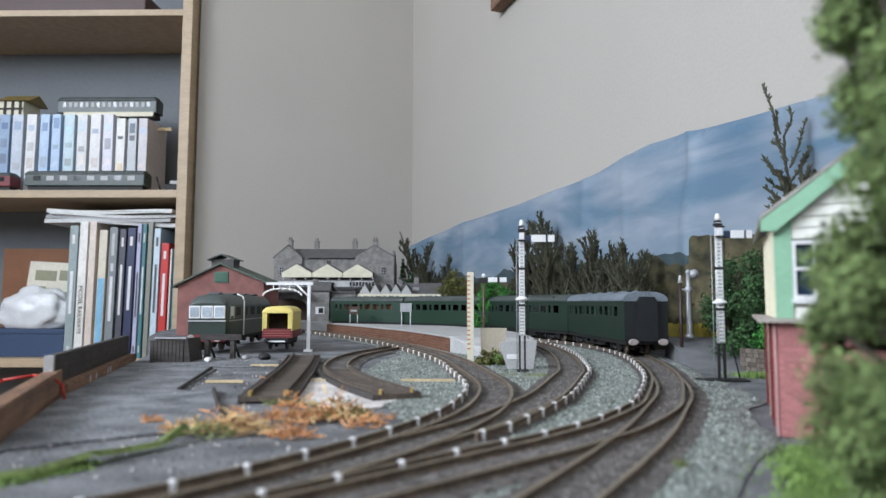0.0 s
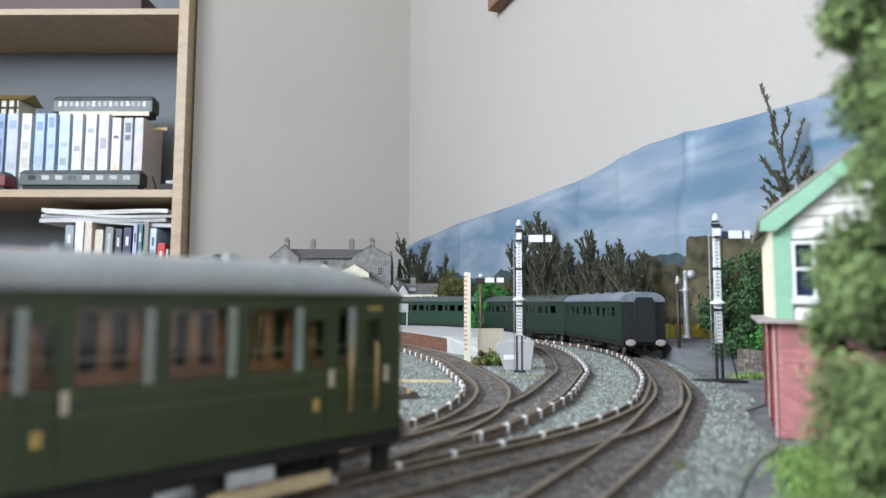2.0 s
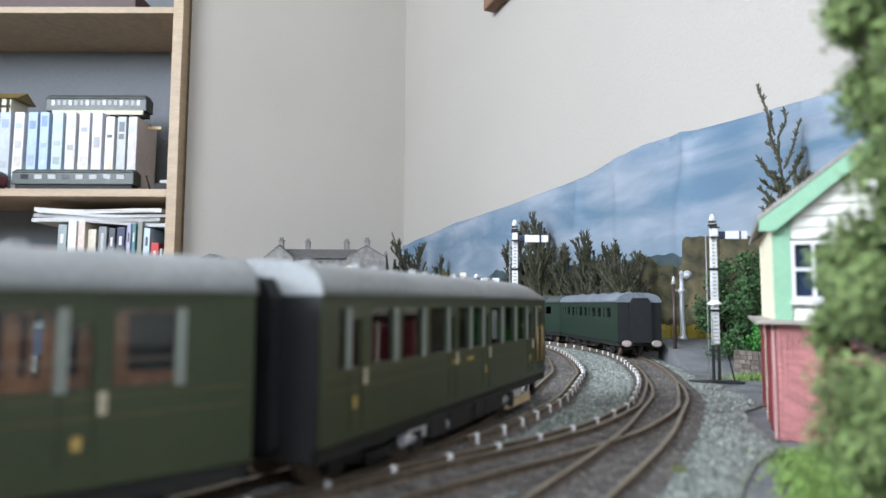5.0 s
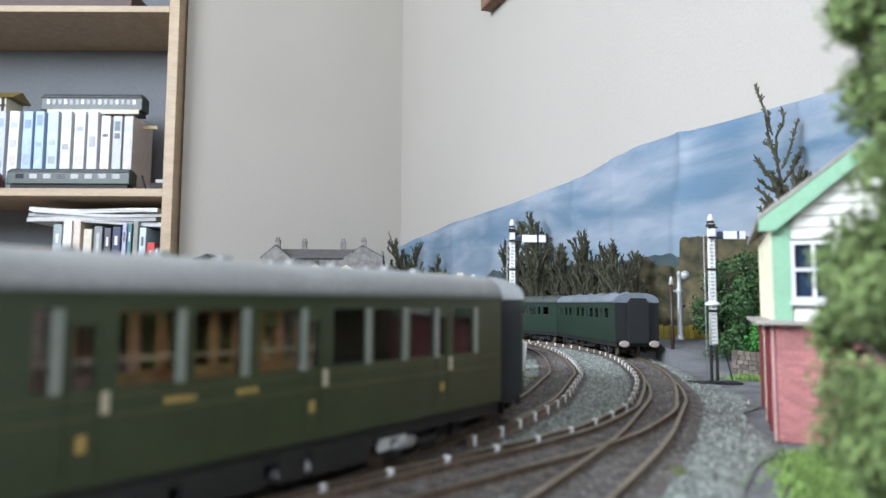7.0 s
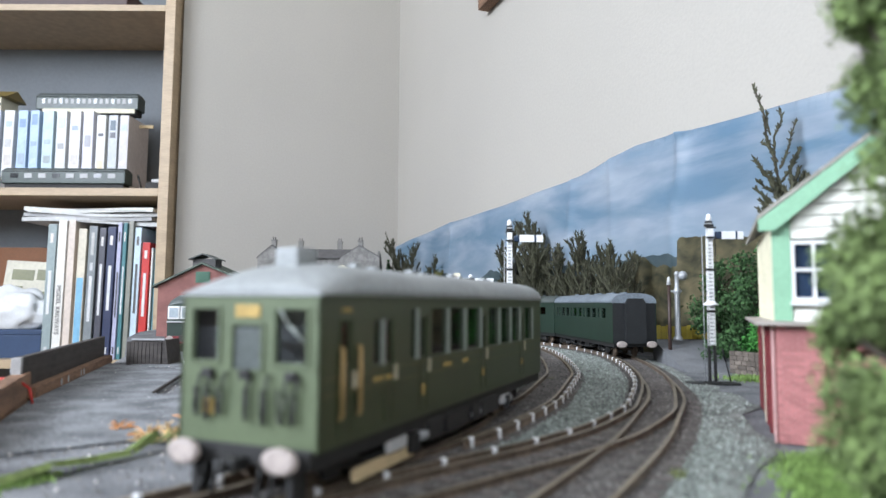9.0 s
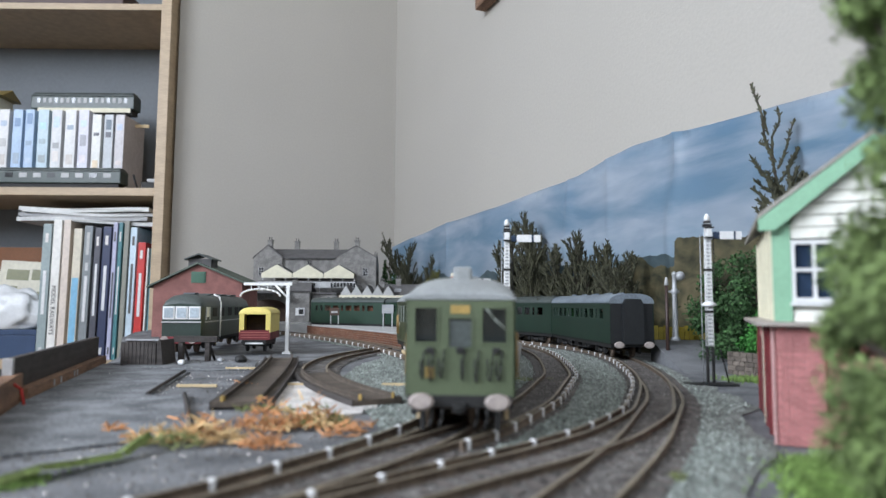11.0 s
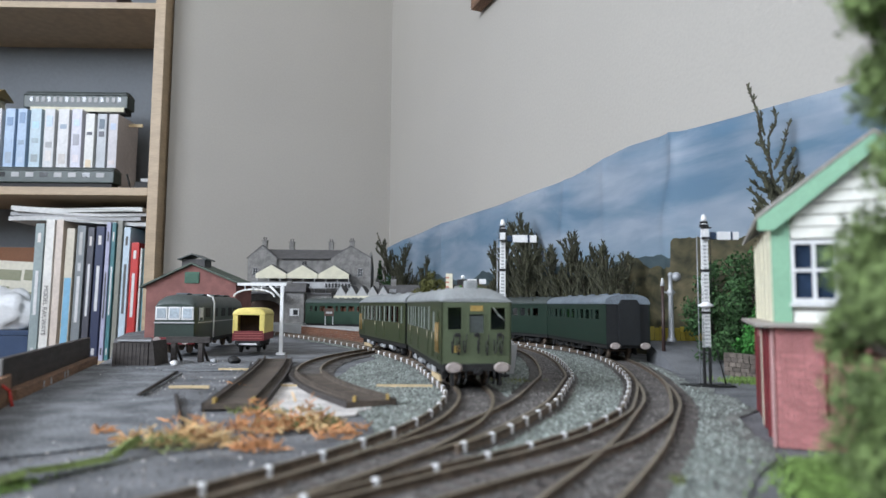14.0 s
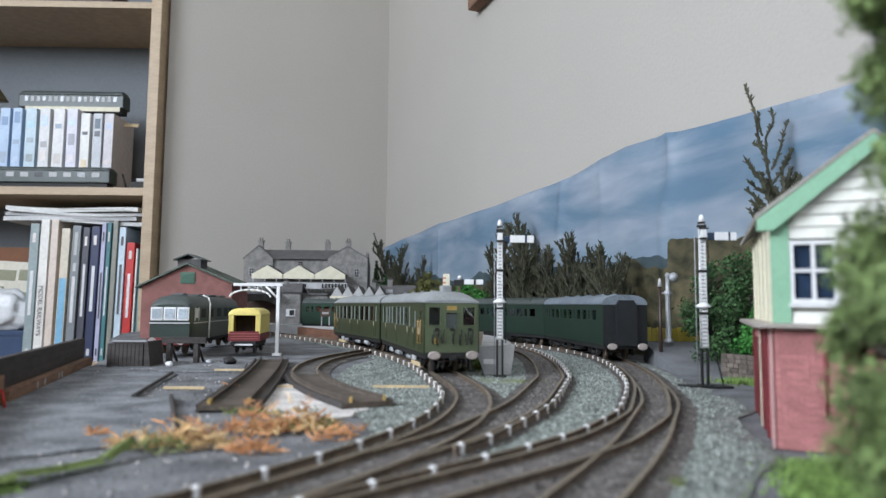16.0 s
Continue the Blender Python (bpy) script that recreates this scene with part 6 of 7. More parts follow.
for x in (-0.366, -0.132):
    bm = bmesh.new()
    slab(bm, [(1.3262, 0.0003), (1.4048, 0.0003), (1.4048, 0.131), (1.3655, 0.1575), (1.3262, 0.131)], x, x + 0.005)
    for q in bm.verts:
        q.co = Vector((q.co.y, q.co.x, q.co.z))
    bmesh.ops.recalc_face_normals(bm, faces=bm.faces[:])
    part("gable_wall", bm, M["stone"], st)
for k in (0, 1):
    bm = bmesh.new()
    ya, yb = (1.314, 1.3655) if k == 0 else (1.417, 1.3655)
    vv = [bm.verts.new(c) for c in ((-0.312, ya, 0.1385), (-0.204, ya, 0.1385), (-0.166, yb, 0.1595), (-0.342, yb, 0.1595), (-0.312, ya, 0.1400), (-0.204, ya, 0.1400), (-0.166, yb, 0.1610), (-0.342, yb, 0.1610))]
    for f in ((0, 1, 2, 3), (4, 7, 6, 5), (0, 4, 5, 1), (1, 5, 6, 2), (2, 6, 7, 3), (3, 7, 4, 0)):
        bm.faces.new([vv[i] for i in f])
    bmesh.ops.recalc_face_normals(bm, faces=bm.faces[:])
    part("roof_slope", bm, M["slate"], st)
for x, y in ((-0.343, 1.345), (-0.294, 1.372), (-0.2125, 1.372), (-0.166, 1.345)):
    chimney(st, x, y, 0.145, 0.182, 0.0095)
for x in (-0.357, -0.150):
    window_in(st, x, x + 0.010, 0.104, 0.120, 1.3127, "greywhite", "win_dark", 2, 3)
window_in(st, -0.262, -0.253, 0.1265, 0.1345, 1.3192, "stone", "win_dark", 2, 2)
# three white gabled awnings before it
aw = thing("station_awning", pose(0, 0, 0), "white three gabled platform awning with grey roofs", "awning")
for i in range(3):
    x0, x1 = -0.344 + i * 0.0605, -0.285 + i * 0.0605
    bm = bmesh.new()
    slab(bm, [(x0, 0.0985), (x1, 0.0985), (x1, 0.1075), ((x0 + x1) / 2, 0.1245), (x0, 0.1075)], 1.285, 1.288)
    part("gable_board", bm, M["cream"], aw)
    bm = bmesh.new()
    gable_roof(bm, x0, x1, 1.2882, 1.318, 0.107, 0.1245, 0.0006)
    part("awning_roof", bm, M["slate"], aw)
for i in range(9):
    part("valance_post", boxed(-0.342 + i * 0.0222, -0.3405 + i * 0.0222, 1.285, 1.287, 0.0163, 0.0984), M["greywhite"], aw)
part("lower_roof", boxed(-0.345, -0.158, 1.262, 1.284, 0.088, 0.092), M["slate"], aw)
part("valance", boxed(-0.345, -0.158, 1.260, 1.2617, 0.079, 0.0905), M["greywhite"], aw)
for i in range(18):
    window_in(aw, -0.205 + i * 0.0062 if i < 8 else -0.34 + (i - 8) * 0.011, -0.2005 + i * 0.0062 if i < 8 else -0.332 + (i - 8) * 0.011, 0.080, 0.089, 1.2585, "white", "win_dark", 1, 1)
# low platform buildings with saw-tooth roofs
lb = thing("platform_canopy", pose(0, 0, 0), "long low platform canopy with a saw-tooth grey roof", "canopy")
for i in range(5):
    x0 = -0.170 + i * 0.0185
    bm = bmesh.new()
    slab(bm, [(x0, 0.0585), (x0 + 0.0180, 0.0585), (x0 + 0.0180, 0.066), (x0 + 0.009, 0.081), (x0, 0.066)], 1.155, 1.157)
    part("gable_board", bm, M["concrete"], lb)
    bm = bmesh.new()
    gable_roof(bm, x0, x0 + 0.018, 1.1572, 1.235, 0.066, 0.081, 0.0003)
    part("roof_bay", bm, M["slate"], lb)
part("valance", boxed(-0.172, -0.026, 1.150, 1.1535, 0.0555, 0.0640), M["cream"], lb)
for i in range(5):
    part("canopy_post", boxed(-0.175 + i * 0.034, -0.173 + i * 0.034, 1.16, 1.162, 0.0003, 0.0554), M["greywhite"], lb)
part("rear_wall", boxed(-0.33, -0.03, 1.245, 1.25, 0.0003, 0.06), M["inner"], lb)
lod = thing("station_lodge", pose(0, 0, 0), "small stone lodge with a slate roof and chimneys", "station building")
part("wall", boxed(-0.095, -0.026, 1.175, 1.235, 0.0003, 0.064), M["cream"], lod)
for ya, yb in ((1.168, 1.205), (1.242, 1.205)):
    bm = bmesh.new()
    vv = [bm.verts.new(c) for c in ((-0.099, ya, 0.0635), (-0.022, ya, 0.0635), (-0.026, yb, 0.0835), (-0.095, yb, 0.0835), (-0.099, ya, 0.065), (-0.022, ya, 0.065), (-0.026, yb, 0.085), (-0.095, yb, 0.085))]
    for f in ((0, 1, 2, 3), (4, 7, 6, 5), (0, 4, 5, 1), (1, 5, 6, 2), (2, 6, 7, 3), (3, 7, 4, 0)):
        bm.faces.new([vv[i] for i in f])
    bmesh.ops.recalc_face_normals(bm, faces=bm.faces[:])
    part("roof_slope", bm, M["slate"], lod)
chimney(lod, -0.102, 1.205, 0.0003, 0.093, 0.009)
chimney(lod, -0.072, 1.205, 0.080, 0.099, 0.009)
part("roof_window", boxed(-0.078, -0.066, 1.178, 1.181, 0.0695, 0.0765), M["metal_grey"], lod)
fh = thing("stone_porch", pose(0, 0, 0), "grey stone porch with an arched opening and slate roof", "porch")
part("porch_wall", boxed(-0.262, -0.228, 1.175, 1.215, 0.0003, 0.070), M["stone"], fh)
for ya, yb in ((1.170, 1.195), (1.220, 1.195)):
    bm = bmesh.new()
    vv = [bm.verts.new(c) for c in ((-0.266, ya, 0.070), (-0.224, ya, 0.070), (-0.228, yb, 0.086), (-0.262, yb, 0.086), (-0.266, ya, 0.0712), (-0.224, ya, 0.0712), (-0.228, yb, 0.0872), (-0.262, yb, 0.0872))]
    for f in ((0, 1, 2, 3), (4, 7, 6, 5), (0, 4, 5, 1), (1, 5, 6, 2), (2, 6, 7, 3), (3, 7, 4, 0)):
        bm.faces.new([vv[i] for i in f])
    bmesh.ops.recalc_face_normals(bm, faces=bm.faces[:])
    part("roof_slope", bm, M["slate"], fh)
chimney(fh, -0.258, 1.195, 0.075, 0.094, 0.008)
part("poster_board", boxed(-0.252, -0.236, 1.1735, 1.1748, 0.028, 0.041), M["white"], fh)
part("poster_print", boxed(-0.246, -0.238, 1.1725, 1.1733, 0.030, 0.039), M["black"], fh)
for x0, x1 in ((-0.345, -0.264), (-0.226, -0.182)):
    bm = bmesh.new()
    n = 10
    arch = [((x0 + x1) / 2 + (x1 - x0) * 0.42 * math.cos(math.pi * i / n), 0.040 + 0.016 * math.sin(math.pi * i / n)) for i in range(n + 1)]
    xe0, xe1 = arch[-1][0], arch[0][0]
    slab(bm, [(x0, 0.0003), (xe0, 0.0003)] + arch[::-1] + [(xe1, 0.0003), (x1, 0.0003), (x1, 0.066), (x0, 0.066)], 1.19, 1.195)
    part("arched_wall", bm, M["stone"], fh)
    part("arch_shade", boxed(x0 + 0.002, x1 - 0.002, 1.23, 1.233, 0.0003, 0.06), M["inner"], fh)
    part("arch_roof", boxed(x0, x1, 1.186, 1.235, 0.0662, 0.069), M["slate"], fh)
part("lean_roof", boxed(-0.36, -0.266, 1.14, 1.186, 0.0665, 0.0695), M["slate"], fh)
ft = thing("platform_back", pose(0, 0, 0), "grey station concourse paving", "paving", kind="structure")
part("paving", boxed(-0.40, -0.215, 1.10, 1.26, 0.0005, 0.0155), M["concrete"], ft)


# ---- diesel locomotive in the yard ----
def locomotive():
    L, hw = 0.185, 0.0180
    o = thing("diesel_locomotive", pose(-0.2400, 0.705, 0.003, 0, 0, -90 + 4.0) @ Matrix.Scale(1.06, 4), "dark green diesel locomotive with white cab window surrounds", "locomotive")
    bm = bmesh.new()
    prof = [(-hw, 0.012), (hw, 0.012), (hw, 0.040), (hw * 0.9, 0.0455), (hw * 0.6, 0.0495), (0, 0.0512), (-hw * 0.6, 0.0495), (-hw * 0.9, 0.0455), (-hw, 0.040)]
    rings = []
    for x, k, dz in ((-L / 2, 0.90, 0.007), (-L / 2 + 0.003, 0.96, 0.003), (-L / 2 + 0.009, 1, 0), (L / 2 - 0.013, 1, 0), (L / 2 - 0.008, 0.99, 0.0010), (L / 2 - 0.004, 0.965, 0.0032), (L / 2 - 0.0012, 0.93, 0.0062), (L / 2, 0.90, 0.0085)):
        rings.append([bm.verts.new((x, y * k, z - dz * max(0.0, (z - 0.039) / 0.0122))) for y, z in prof])
    for a, c in zip(rings, rings[1:]):
        for i in range(len(prof)):
            bm.faces.new((a[i], a[(i + 1) % len(prof)], c[(i + 1) % len(prof)], c[i])).smooth = i > 1
    bm.faces.new(rings[0])
    bm.faces.new(rings[-1])
    for f in bm.faces:
        f.material_index = 1 if f.calc_center_median().z > 0.0415 else 0
    bmesh.ops.recalc_face_normals(bm, faces=bm.faces[:])
    part("body", bm, [M["loco_green"], M["roof_green"]], o)
    xe = L / 2
    # bright reflections in the cab glass are put into this pale colour
    pale = plain("cab_glass_reflection", (0.50, 0.57, 0.62), 0.12, 0.3)
    for y0, y1 in ((-0.0158, -0.0058), (-0.0052, 0.0052), (0.0058, 0.0158)):
        fr_ = part("window_surround", boxed(xe - 0.0002, xe + 0.0009, y0, y1, 0.0290, 0.0402, 0.0005), M["white"], o, "white window surround")
        part("cab_window", boxed(xe + 0.0009, xe + 0.0013, y0 + 0.0013, y1 - 0.0013, 0.0306, 0.0388, 0.0002), pale, fr_)
    part("waist_stripe", boxed(xe - 0.0005, xe + 0.0011, -0.0165, 0.0165, 0.0262, 0.0274), M["greywhite"], o)
    for sy in (-1, 1):
        ya, yb = sorted((sy * hw, sy * (hw + 0.0003)))
        part("side_stripe", boxed(-L / 2 + 0.004, L / 2 - 0.006, ya, yb, 0.0262, 0.0272), M["greywhite"], o)
        for i, x in enumerate((-0.075, -0.05, -0.028, 0.0, 0.03, 0.056)):
            part("grille" if i % 2 else "side_window", boxed(x - 0.007, x + 0.007, ya - 0.0001, yb + 0.0001, 0.031, 0.039), M["black"], o)
        part("cab_side_window", boxed(L / 2 - 0.018, L / 2 - 0.009, ya - 0.0001, yb + 0.0001, 0.031, 0.0395), M["white"], o)
    for sy in (-1, 1):
        bm = bmesh.new()
        wire(bm, [(xe - 0.052, sy * 0.0125, 0.0512), (xe - 0.052, sy * 0.0178, 0.0490), (xe - 0.052, sy * 0.0194, 0.044), (xe - 0.052, sy * 0.0194, 0.012)], 0.0008)
        part("white_pipe", bm, M["white"], o, "white pipe bent over the roof edge")
        for x in (xe - 0.008, xe - 0.020):
            part("door_rail", boxed(x - 0.0005, x + 0.0005, *sorted((sy * hw, sy * (hw + 0.0008))), 0.0285, 0.0400), M["greywhite"], o)
    part("roof_hatch", boxed(xe - 0.030, xe - 0.018, -0.005, 0.005, 0.0508, 0.0524, 0.0004), M["roof_dark"], o)
    for x in (-0.06, -0.02, 0.02):
        part("roof_panel", boxed(x - 0.012, x + 0.012, -0.007, 0.007, 0.0508, 0.0522, 0.0004), M["roof_green"], o)
    part("buffer_beam", boxed(xe - 0.001, xe + 0.002, -0.017, 0.017, 0.0085, 0.0145), M["maroon"], o)
    for y in (-0.0115, 0.0115):
        bm = bmesh.new()
        tube(bm, (xe + 0.002, y, 0.012), (xe + 0.007, y, 0.012), 0.0017)
        tube(bm, (xe + 0.007, y, 0.012), (xe + 0.008, y, 0.012), 0.0032, n=12)
        part("buffer", bm, M["buffer"], o)
    part("underframe", boxed(-L / 2 + 0.004, L / 2 - 0.004, -0.013, 0.013, 0.008, 0.0119), M["black"], o)
    for x in (-0.058, 0.058):
        bogie(o, x, M["black"])
    return o


locomotive()


def yard_wagon():
    L, hw = 0.060, 0.0155
    o = thing("brake_wagon", pose(-0.1745, 0.655, 0.003, 0, 0, -90 + 5.0) @ Matrix.Scale(0.93, 4), "yellow and maroon wagon with an open end", "wagon")
    z0, z1 = 0.0125, 0.038
    for sy in (-1, 1):
        ya, yb = sorted((sy * hw, sy * (hw - 0.001)))
        part("side_panel", boxed(-L / 2, L / 2, ya, yb, 0.0200, z1), M["yellow"], o)
        part("lower_side", boxed(-L / 2, L / 2, ya, yb, z0, 0.0199), M["maroon"], o)
        xa, xb = L / 2 - 0.001, L / 2
        part("end_post", boxed(xa, xb, *sorted((sy * (hw - 0.0011), sy * (hw - 0.0048))), 0.0222, z1), M["yellow"], o)
    part("end_lower", boxed(L / 2 - 0.001, L / 2, -hw + 0.0011, hw - 0.0011, z0, 0.0221), M["maroon"], o)
    for z in (0.0145, 0.017, 0.0195):
        part("step_rail", boxed(L / 2 + 0.0001, L / 2 + 0.0006, -hw + 0.002, hw - 0.002, z, z + 0.0007), plain("pale_red_line", (0.4, 0.12, 0.1)) if z < 0.015 else bpy.data.materials["pale_red_line"], o)
    part("end_panel", boxed(-L / 2, -L / 2 + 0.001, -hw + 0.0011, hw - 0.0011, z0, z1), M["yellow"], o)
    part("inner_wall", boxed(-0.002, -0.001, -hw + 0.0012, hw - 0.0012, 0.0136, z1), M["inner"], o)
    part("floor", boxed(-L / 2 + 0.001, L / 2 - 0.001, -hw + 0.001, hw - 0.001, z0, 0.0135), M["inner"], o)
    part("roof", carriage_roof(L + 0.001, hw + 0.0006, z1 + 0.0001, 0.0455, 0.002, 0.002), M["yellow"], o)
    part("chassis", boxed(-L / 2, L / 2, -0.012, 0.012, 0.0075, 0.0124), M["black"], o)
    part("number_plate", boxed(L / 2 + 0.0001, L / 2 + 0.0008, -0.009, 0.009, 0.0082, 0.0098), M["white"], o)
    for x in (-0.018, 0.018):
        bm = bmesh.new()
        for sy in (-1, 1):
            tube(bm, (x, sy * 0.0075, 0.0065), (x, sy * 0.010, 0.0065), 0.0062, n=14)
        tube(bm, (x, -0.013, 0.0065), (x, 0.013, 0.0065), 0.001)
        part("wheelset", bm, M["black"], o)
    for y in (-0.0105, 0.0105):
        bm = bmesh.new()
        tube(bm, (L / 2, y, 0.0105), (L / 2 + 0.005, y, 0.0105), 0.0018)
        part("buffer", bm, M["black"], o)


yard_wagon()
o = thing("loading_gauge", pose(-0.1455, 0.645, 0), "white loading gauge post with a hanging bow", "loading gauge")
part("post", boxed(-0.0016, 0.0016, -0.0016, 0.0016, 0.0003, 0.066, 0.0003), M["white"], o)
part("foot", boxed(-0.004, 0.004, -0.003, 0.003, 0.0003, 0.0025), M["white"], o)
part("arm", boxed(-0.043, 0.0035, -0.0012, 0.0012, 0.0662, 0.0690), M["white"], o)
bm = bmesh.new()
wire(bm, [(-0.0002, 0, 0.054), (-0.012, 0, 0.0662)], 0.0011)
part("brace", bm, M["white"], o)
bm = bmesh.new()
wire(bm, [(-0.027 + 0.0195 * math.cos(a), 0, 0.0555 + 0.0072 * math.sin(a)) for a in [math.pi * i / 10 for i in range(11)]], 0.0010)
for x in (-0.036, -0.02):
    tube(bm, (x, 0, 0.061), (x, 0, 0.0665), 0.0005)
part("bow", bm, M["white"], o)
o = thing("coal_bin", pose(-0.2305, 0.535, 0) @ Matrix.Scale(0.82, 4), "dark grey planked coal bin", "bin")
for i in range(9):
    part("plank", boxed(-0.0185 + i * 0.0037, -0.0152 + i * 0.0037, -0.018, -0.0165, 0.0003, 0.022), M["dark_wood"], o)
bm = bmesh.new()
slab(bm, [(-0.0175, 0.0003), (0.0155, 0.0003), (0.0150, 0.0215), (-0.0145, 0.0235)], -0.0164, 0.014)
part("body", bm, M["dark_wood"], o)
part("rim", boxed(-0.014, 0.017, -0.0185, -0.013, 0.0237, 0.0252), M["metal_grey"], o)
bm = bmesh.new()
slab(bm, [(0.0157, 0.0003), (0.0215, 0.0003), (0.0185, 0.0240), (0.0157, 0.0240)], -0.018, 0.014)
part("side_board", bm, M["dark_wood"], o)
o = thing("buffer_stop", pose(-0.2010, 0.555, 0.0), "dark timber buffer stop on the siding", "buffer stop")
part("beam", boxed(-0.0175, 0.0185, -0.002, 0.002, 0.0165, 0.0215, 0.0004), M["dark_wood"], o)
for x in (-0.0115, 0.0105):
    part("upright", boxed(x - 0.0018, x + 0.0018, -0.0015, 0.0035, 0.0003, 0.0163), M["dark_wood"], o)
    bm = bmesh.new()
    tube(bm, (x, 0.002, 0.0163), (x, 0.018, 0.0008), 0.0012, n=6)
    part("strut", bm, M["dark_wood"], o)
for x, y, s, mm, nm, lab in ((-0.200, 0.525, 0.003, "white", "white_lamp", "small white lamp lying in the yard"), (-0.160, 0.545, 0.005, "black", "coal_lump", "little heap of black coal in the yard"), (-0.177, 0.548, 0.0028, "metal_grey", "metal_barrel", "small grey barrel in the yard")):
    bm = bmesh.new()
    bmesh.ops.create_icosphere(bm, subdivisions=2, radius=s)
    for q in bm.verts:
        q.co *= 1 + 0.35 * noise.noise(q.co * 500)
        q.co.z = max(q.co.z * 0.75 + s * 0.5, 0.0)
    ob = part(nm, bm, M[mm])
    ob.location = (x, y, 0.0009)
    tagged(ob, lab, nm.split("_")[1])


# ---- the standing train ----
def standing(back, L, ends, paint, roof, label, name="railway_carriage"):
    pat = [(0.004, 0.0050, 0.0335, 0.0420)]
    for i in range(14):
        pat += [(0.0052, 0.0115, 0.0335, 0.0420)] if i % 3 else [(0.0052, 0.0050, 0.0335, 0.0420)]
    wins = [w for w in compartments(L, pat, 0.006) if w[0] > -L / 2 + 0.008]
    c, bogs = carriage(name, label, "train carriage", L, wins, wins, paint, roof, (0, 0), ends, False, "standing green train", (), False)
    s = S_END + back + L / 2
    a, b = TRACK_C.at(s - L / 2 + 0.036), TRACK_C.at(s + L / 2 - 0.036)
    h = math.atan2(b.y - a.y, b.x - a.x)
    m = (a + b) / 2
    c.matrix_world = pose(m.x, m.y, 0.004, 0, 0, math.degrees(h))
    for bb, e in zip(bogs, (-1, 1)):
        bb.rotation_euler = (0, 0, TRACK_C.heading(s + e * (L / 2 - 0.036)) - h)


S_END = near_s(TRACK_C, 0.160, 0.560)
standing(0.0, 0.190, ("gangway", "flat"), M["coach_green"], M["roof_blue"], "dark green corridor carriage with a black gangway end")
standing(0.196, 0.190, ("gangway", "gangway"), M["coach_green"], M["roof_green"], "dark green corridor carriage standing in the platform")
standing(0.392, 0.190, ("gangway", "gangway"), M["platform_green"], M["roof_green"], "mid green carriage beside the platform")
standing(0.590, 0.150, ("cab", "gangway"), M["platform_green"], M["roof_green"], "mid green driving carriage under the station canopy")


# ---- the signal box ----
def signal_box():
    W, Dp = 0.064, 0.100
    o = thing("signal_box", pose(0.1197, 0.2385, 0.0, 0, 0, -23), "signal box with pink brick base and cream boards", "signal box")
    zb, ze = 0.0418, 0.0798
    part("brick_core", boxed(0.0008, W - 0.0008, 0.0008, Dp - 0.0008, 0.0003, zb), M["pink_mortar"], o)
    bw, bh = 0.0036, 0.00115
    front, side = [], []
    j, z = 0, 0.0006
    front_b = part("brick", boxed(0, bw - 0.0003, -0.0001, 0.0008, 0, bh - 0.00022), M["pink_brick"], o)
    half_b = part("brick", boxed(0, bw / 2 - 0.0003, -0.0001, 0.0008, 0, bh - 0.00022), M["pink_brick"], o)
    used = 0
    bm = bmesh.new()
    while z < zb - bh:
        x = 0.0004
        first = True
        while x < W - 0.0006:
            src, w = (half_b, bw / 2) if (first and j % 2) else (front_b, bw)
            first = False
            if x + w < W:
                if x < 0.036 and used < 290:
                    q = share(src, "brick", (x, -0.0001, z), 0, o)
                    used += 1
                else:
                    box(bm, x, x + w - 0.0003, -0.0002, 0.0007, z, z + bh - 0.00022)
            x += w
        y = 0.0008
        while y < Dp - bw:
            box(bm, -0.0002, 0.0007, y, y + bw - 0.0003, z, z + bh - 0.00022)
            y += bw
        z += bh
        j += 1
    front_b.location, half_b.location = (0.0004, -0.0001, zb - bh), (W - bw, -0.0001, zb - bh)
    tagged(part("brickwork", bm, M["pink_brick"], o), kind="stuff")
    part("floor_ledge", boxed(-0.0062, W + 0.004, -0.004, Dp + 0.004, zb + 0.0002, zb + 0.0016, 0.0003), plain("weathered_ledge", (0.42, 0.37, 0.33)), o)
    part("inner_wall", boxed(0.0018, W - 0.0018, 0.0022, Dp - 0.0018, zb + 0.0017, ze), M["board_cream"], o)
    # gable boarding on the end wall, cut to the slope
    n = 20
    for i in range(n):
        z0 = zb + 0.0018 + i * 0.0042
        z1 = z0 + 0.0040
        zr = ze + 0.0252
        cut = lambda z: max(0.0, (z - ze) / (zr - ze) * W / 2)
        k, q = cut(z0), cut(z1)
        if W - 2 * q < 0.016:
            break
        for xa, xb in ((0.0062 + k, W - 0.0062 - k),) if not (z1 > 0.0500 and z0 < 0.0722) else ((0.0206, 0.0232), (0.0382, W - 0.0062)):
            ta_, tb_ = (xa, xb) if k == q else (xa + q - k, xb - q + k)
            bm = bmesh.new()
            vv = [bm.verts.new(c) for c in ((xa, -0.0004, z0), (xb, -0.0004, z0), (tb_, 0.0004, z1), (ta_, 0.0004, z1), (xa, 0.002, z0), (xb, 0.002, z0), (tb_, 0.002, z1), (ta_, 0.002, z1))]
            for f in ((0, 1, 2, 3), (4, 7, 6, 5), (0, 4, 5, 1), (1, 5, 6, 2), (2, 6, 7, 3), (3, 7, 4, 0)):
                bm.faces.new([vv[t] for t in f])
            bmesh.ops.recalc_face_normals(bm, faces=bm.faces[:])
            part("weatherboard", bm, M["board_cream"], o)
    for x in (0.0002, W - 0.006):
        part("corner_post", boxed(x, x + 0.0058, -0.0008, 0.0018, zb + 0.0018, ze), M["mint"], o)
    part("side_wall", boxed(0.0004, 0.0016, 0.0022, Dp, zb + 0.0018, ze), M["cream"], o)
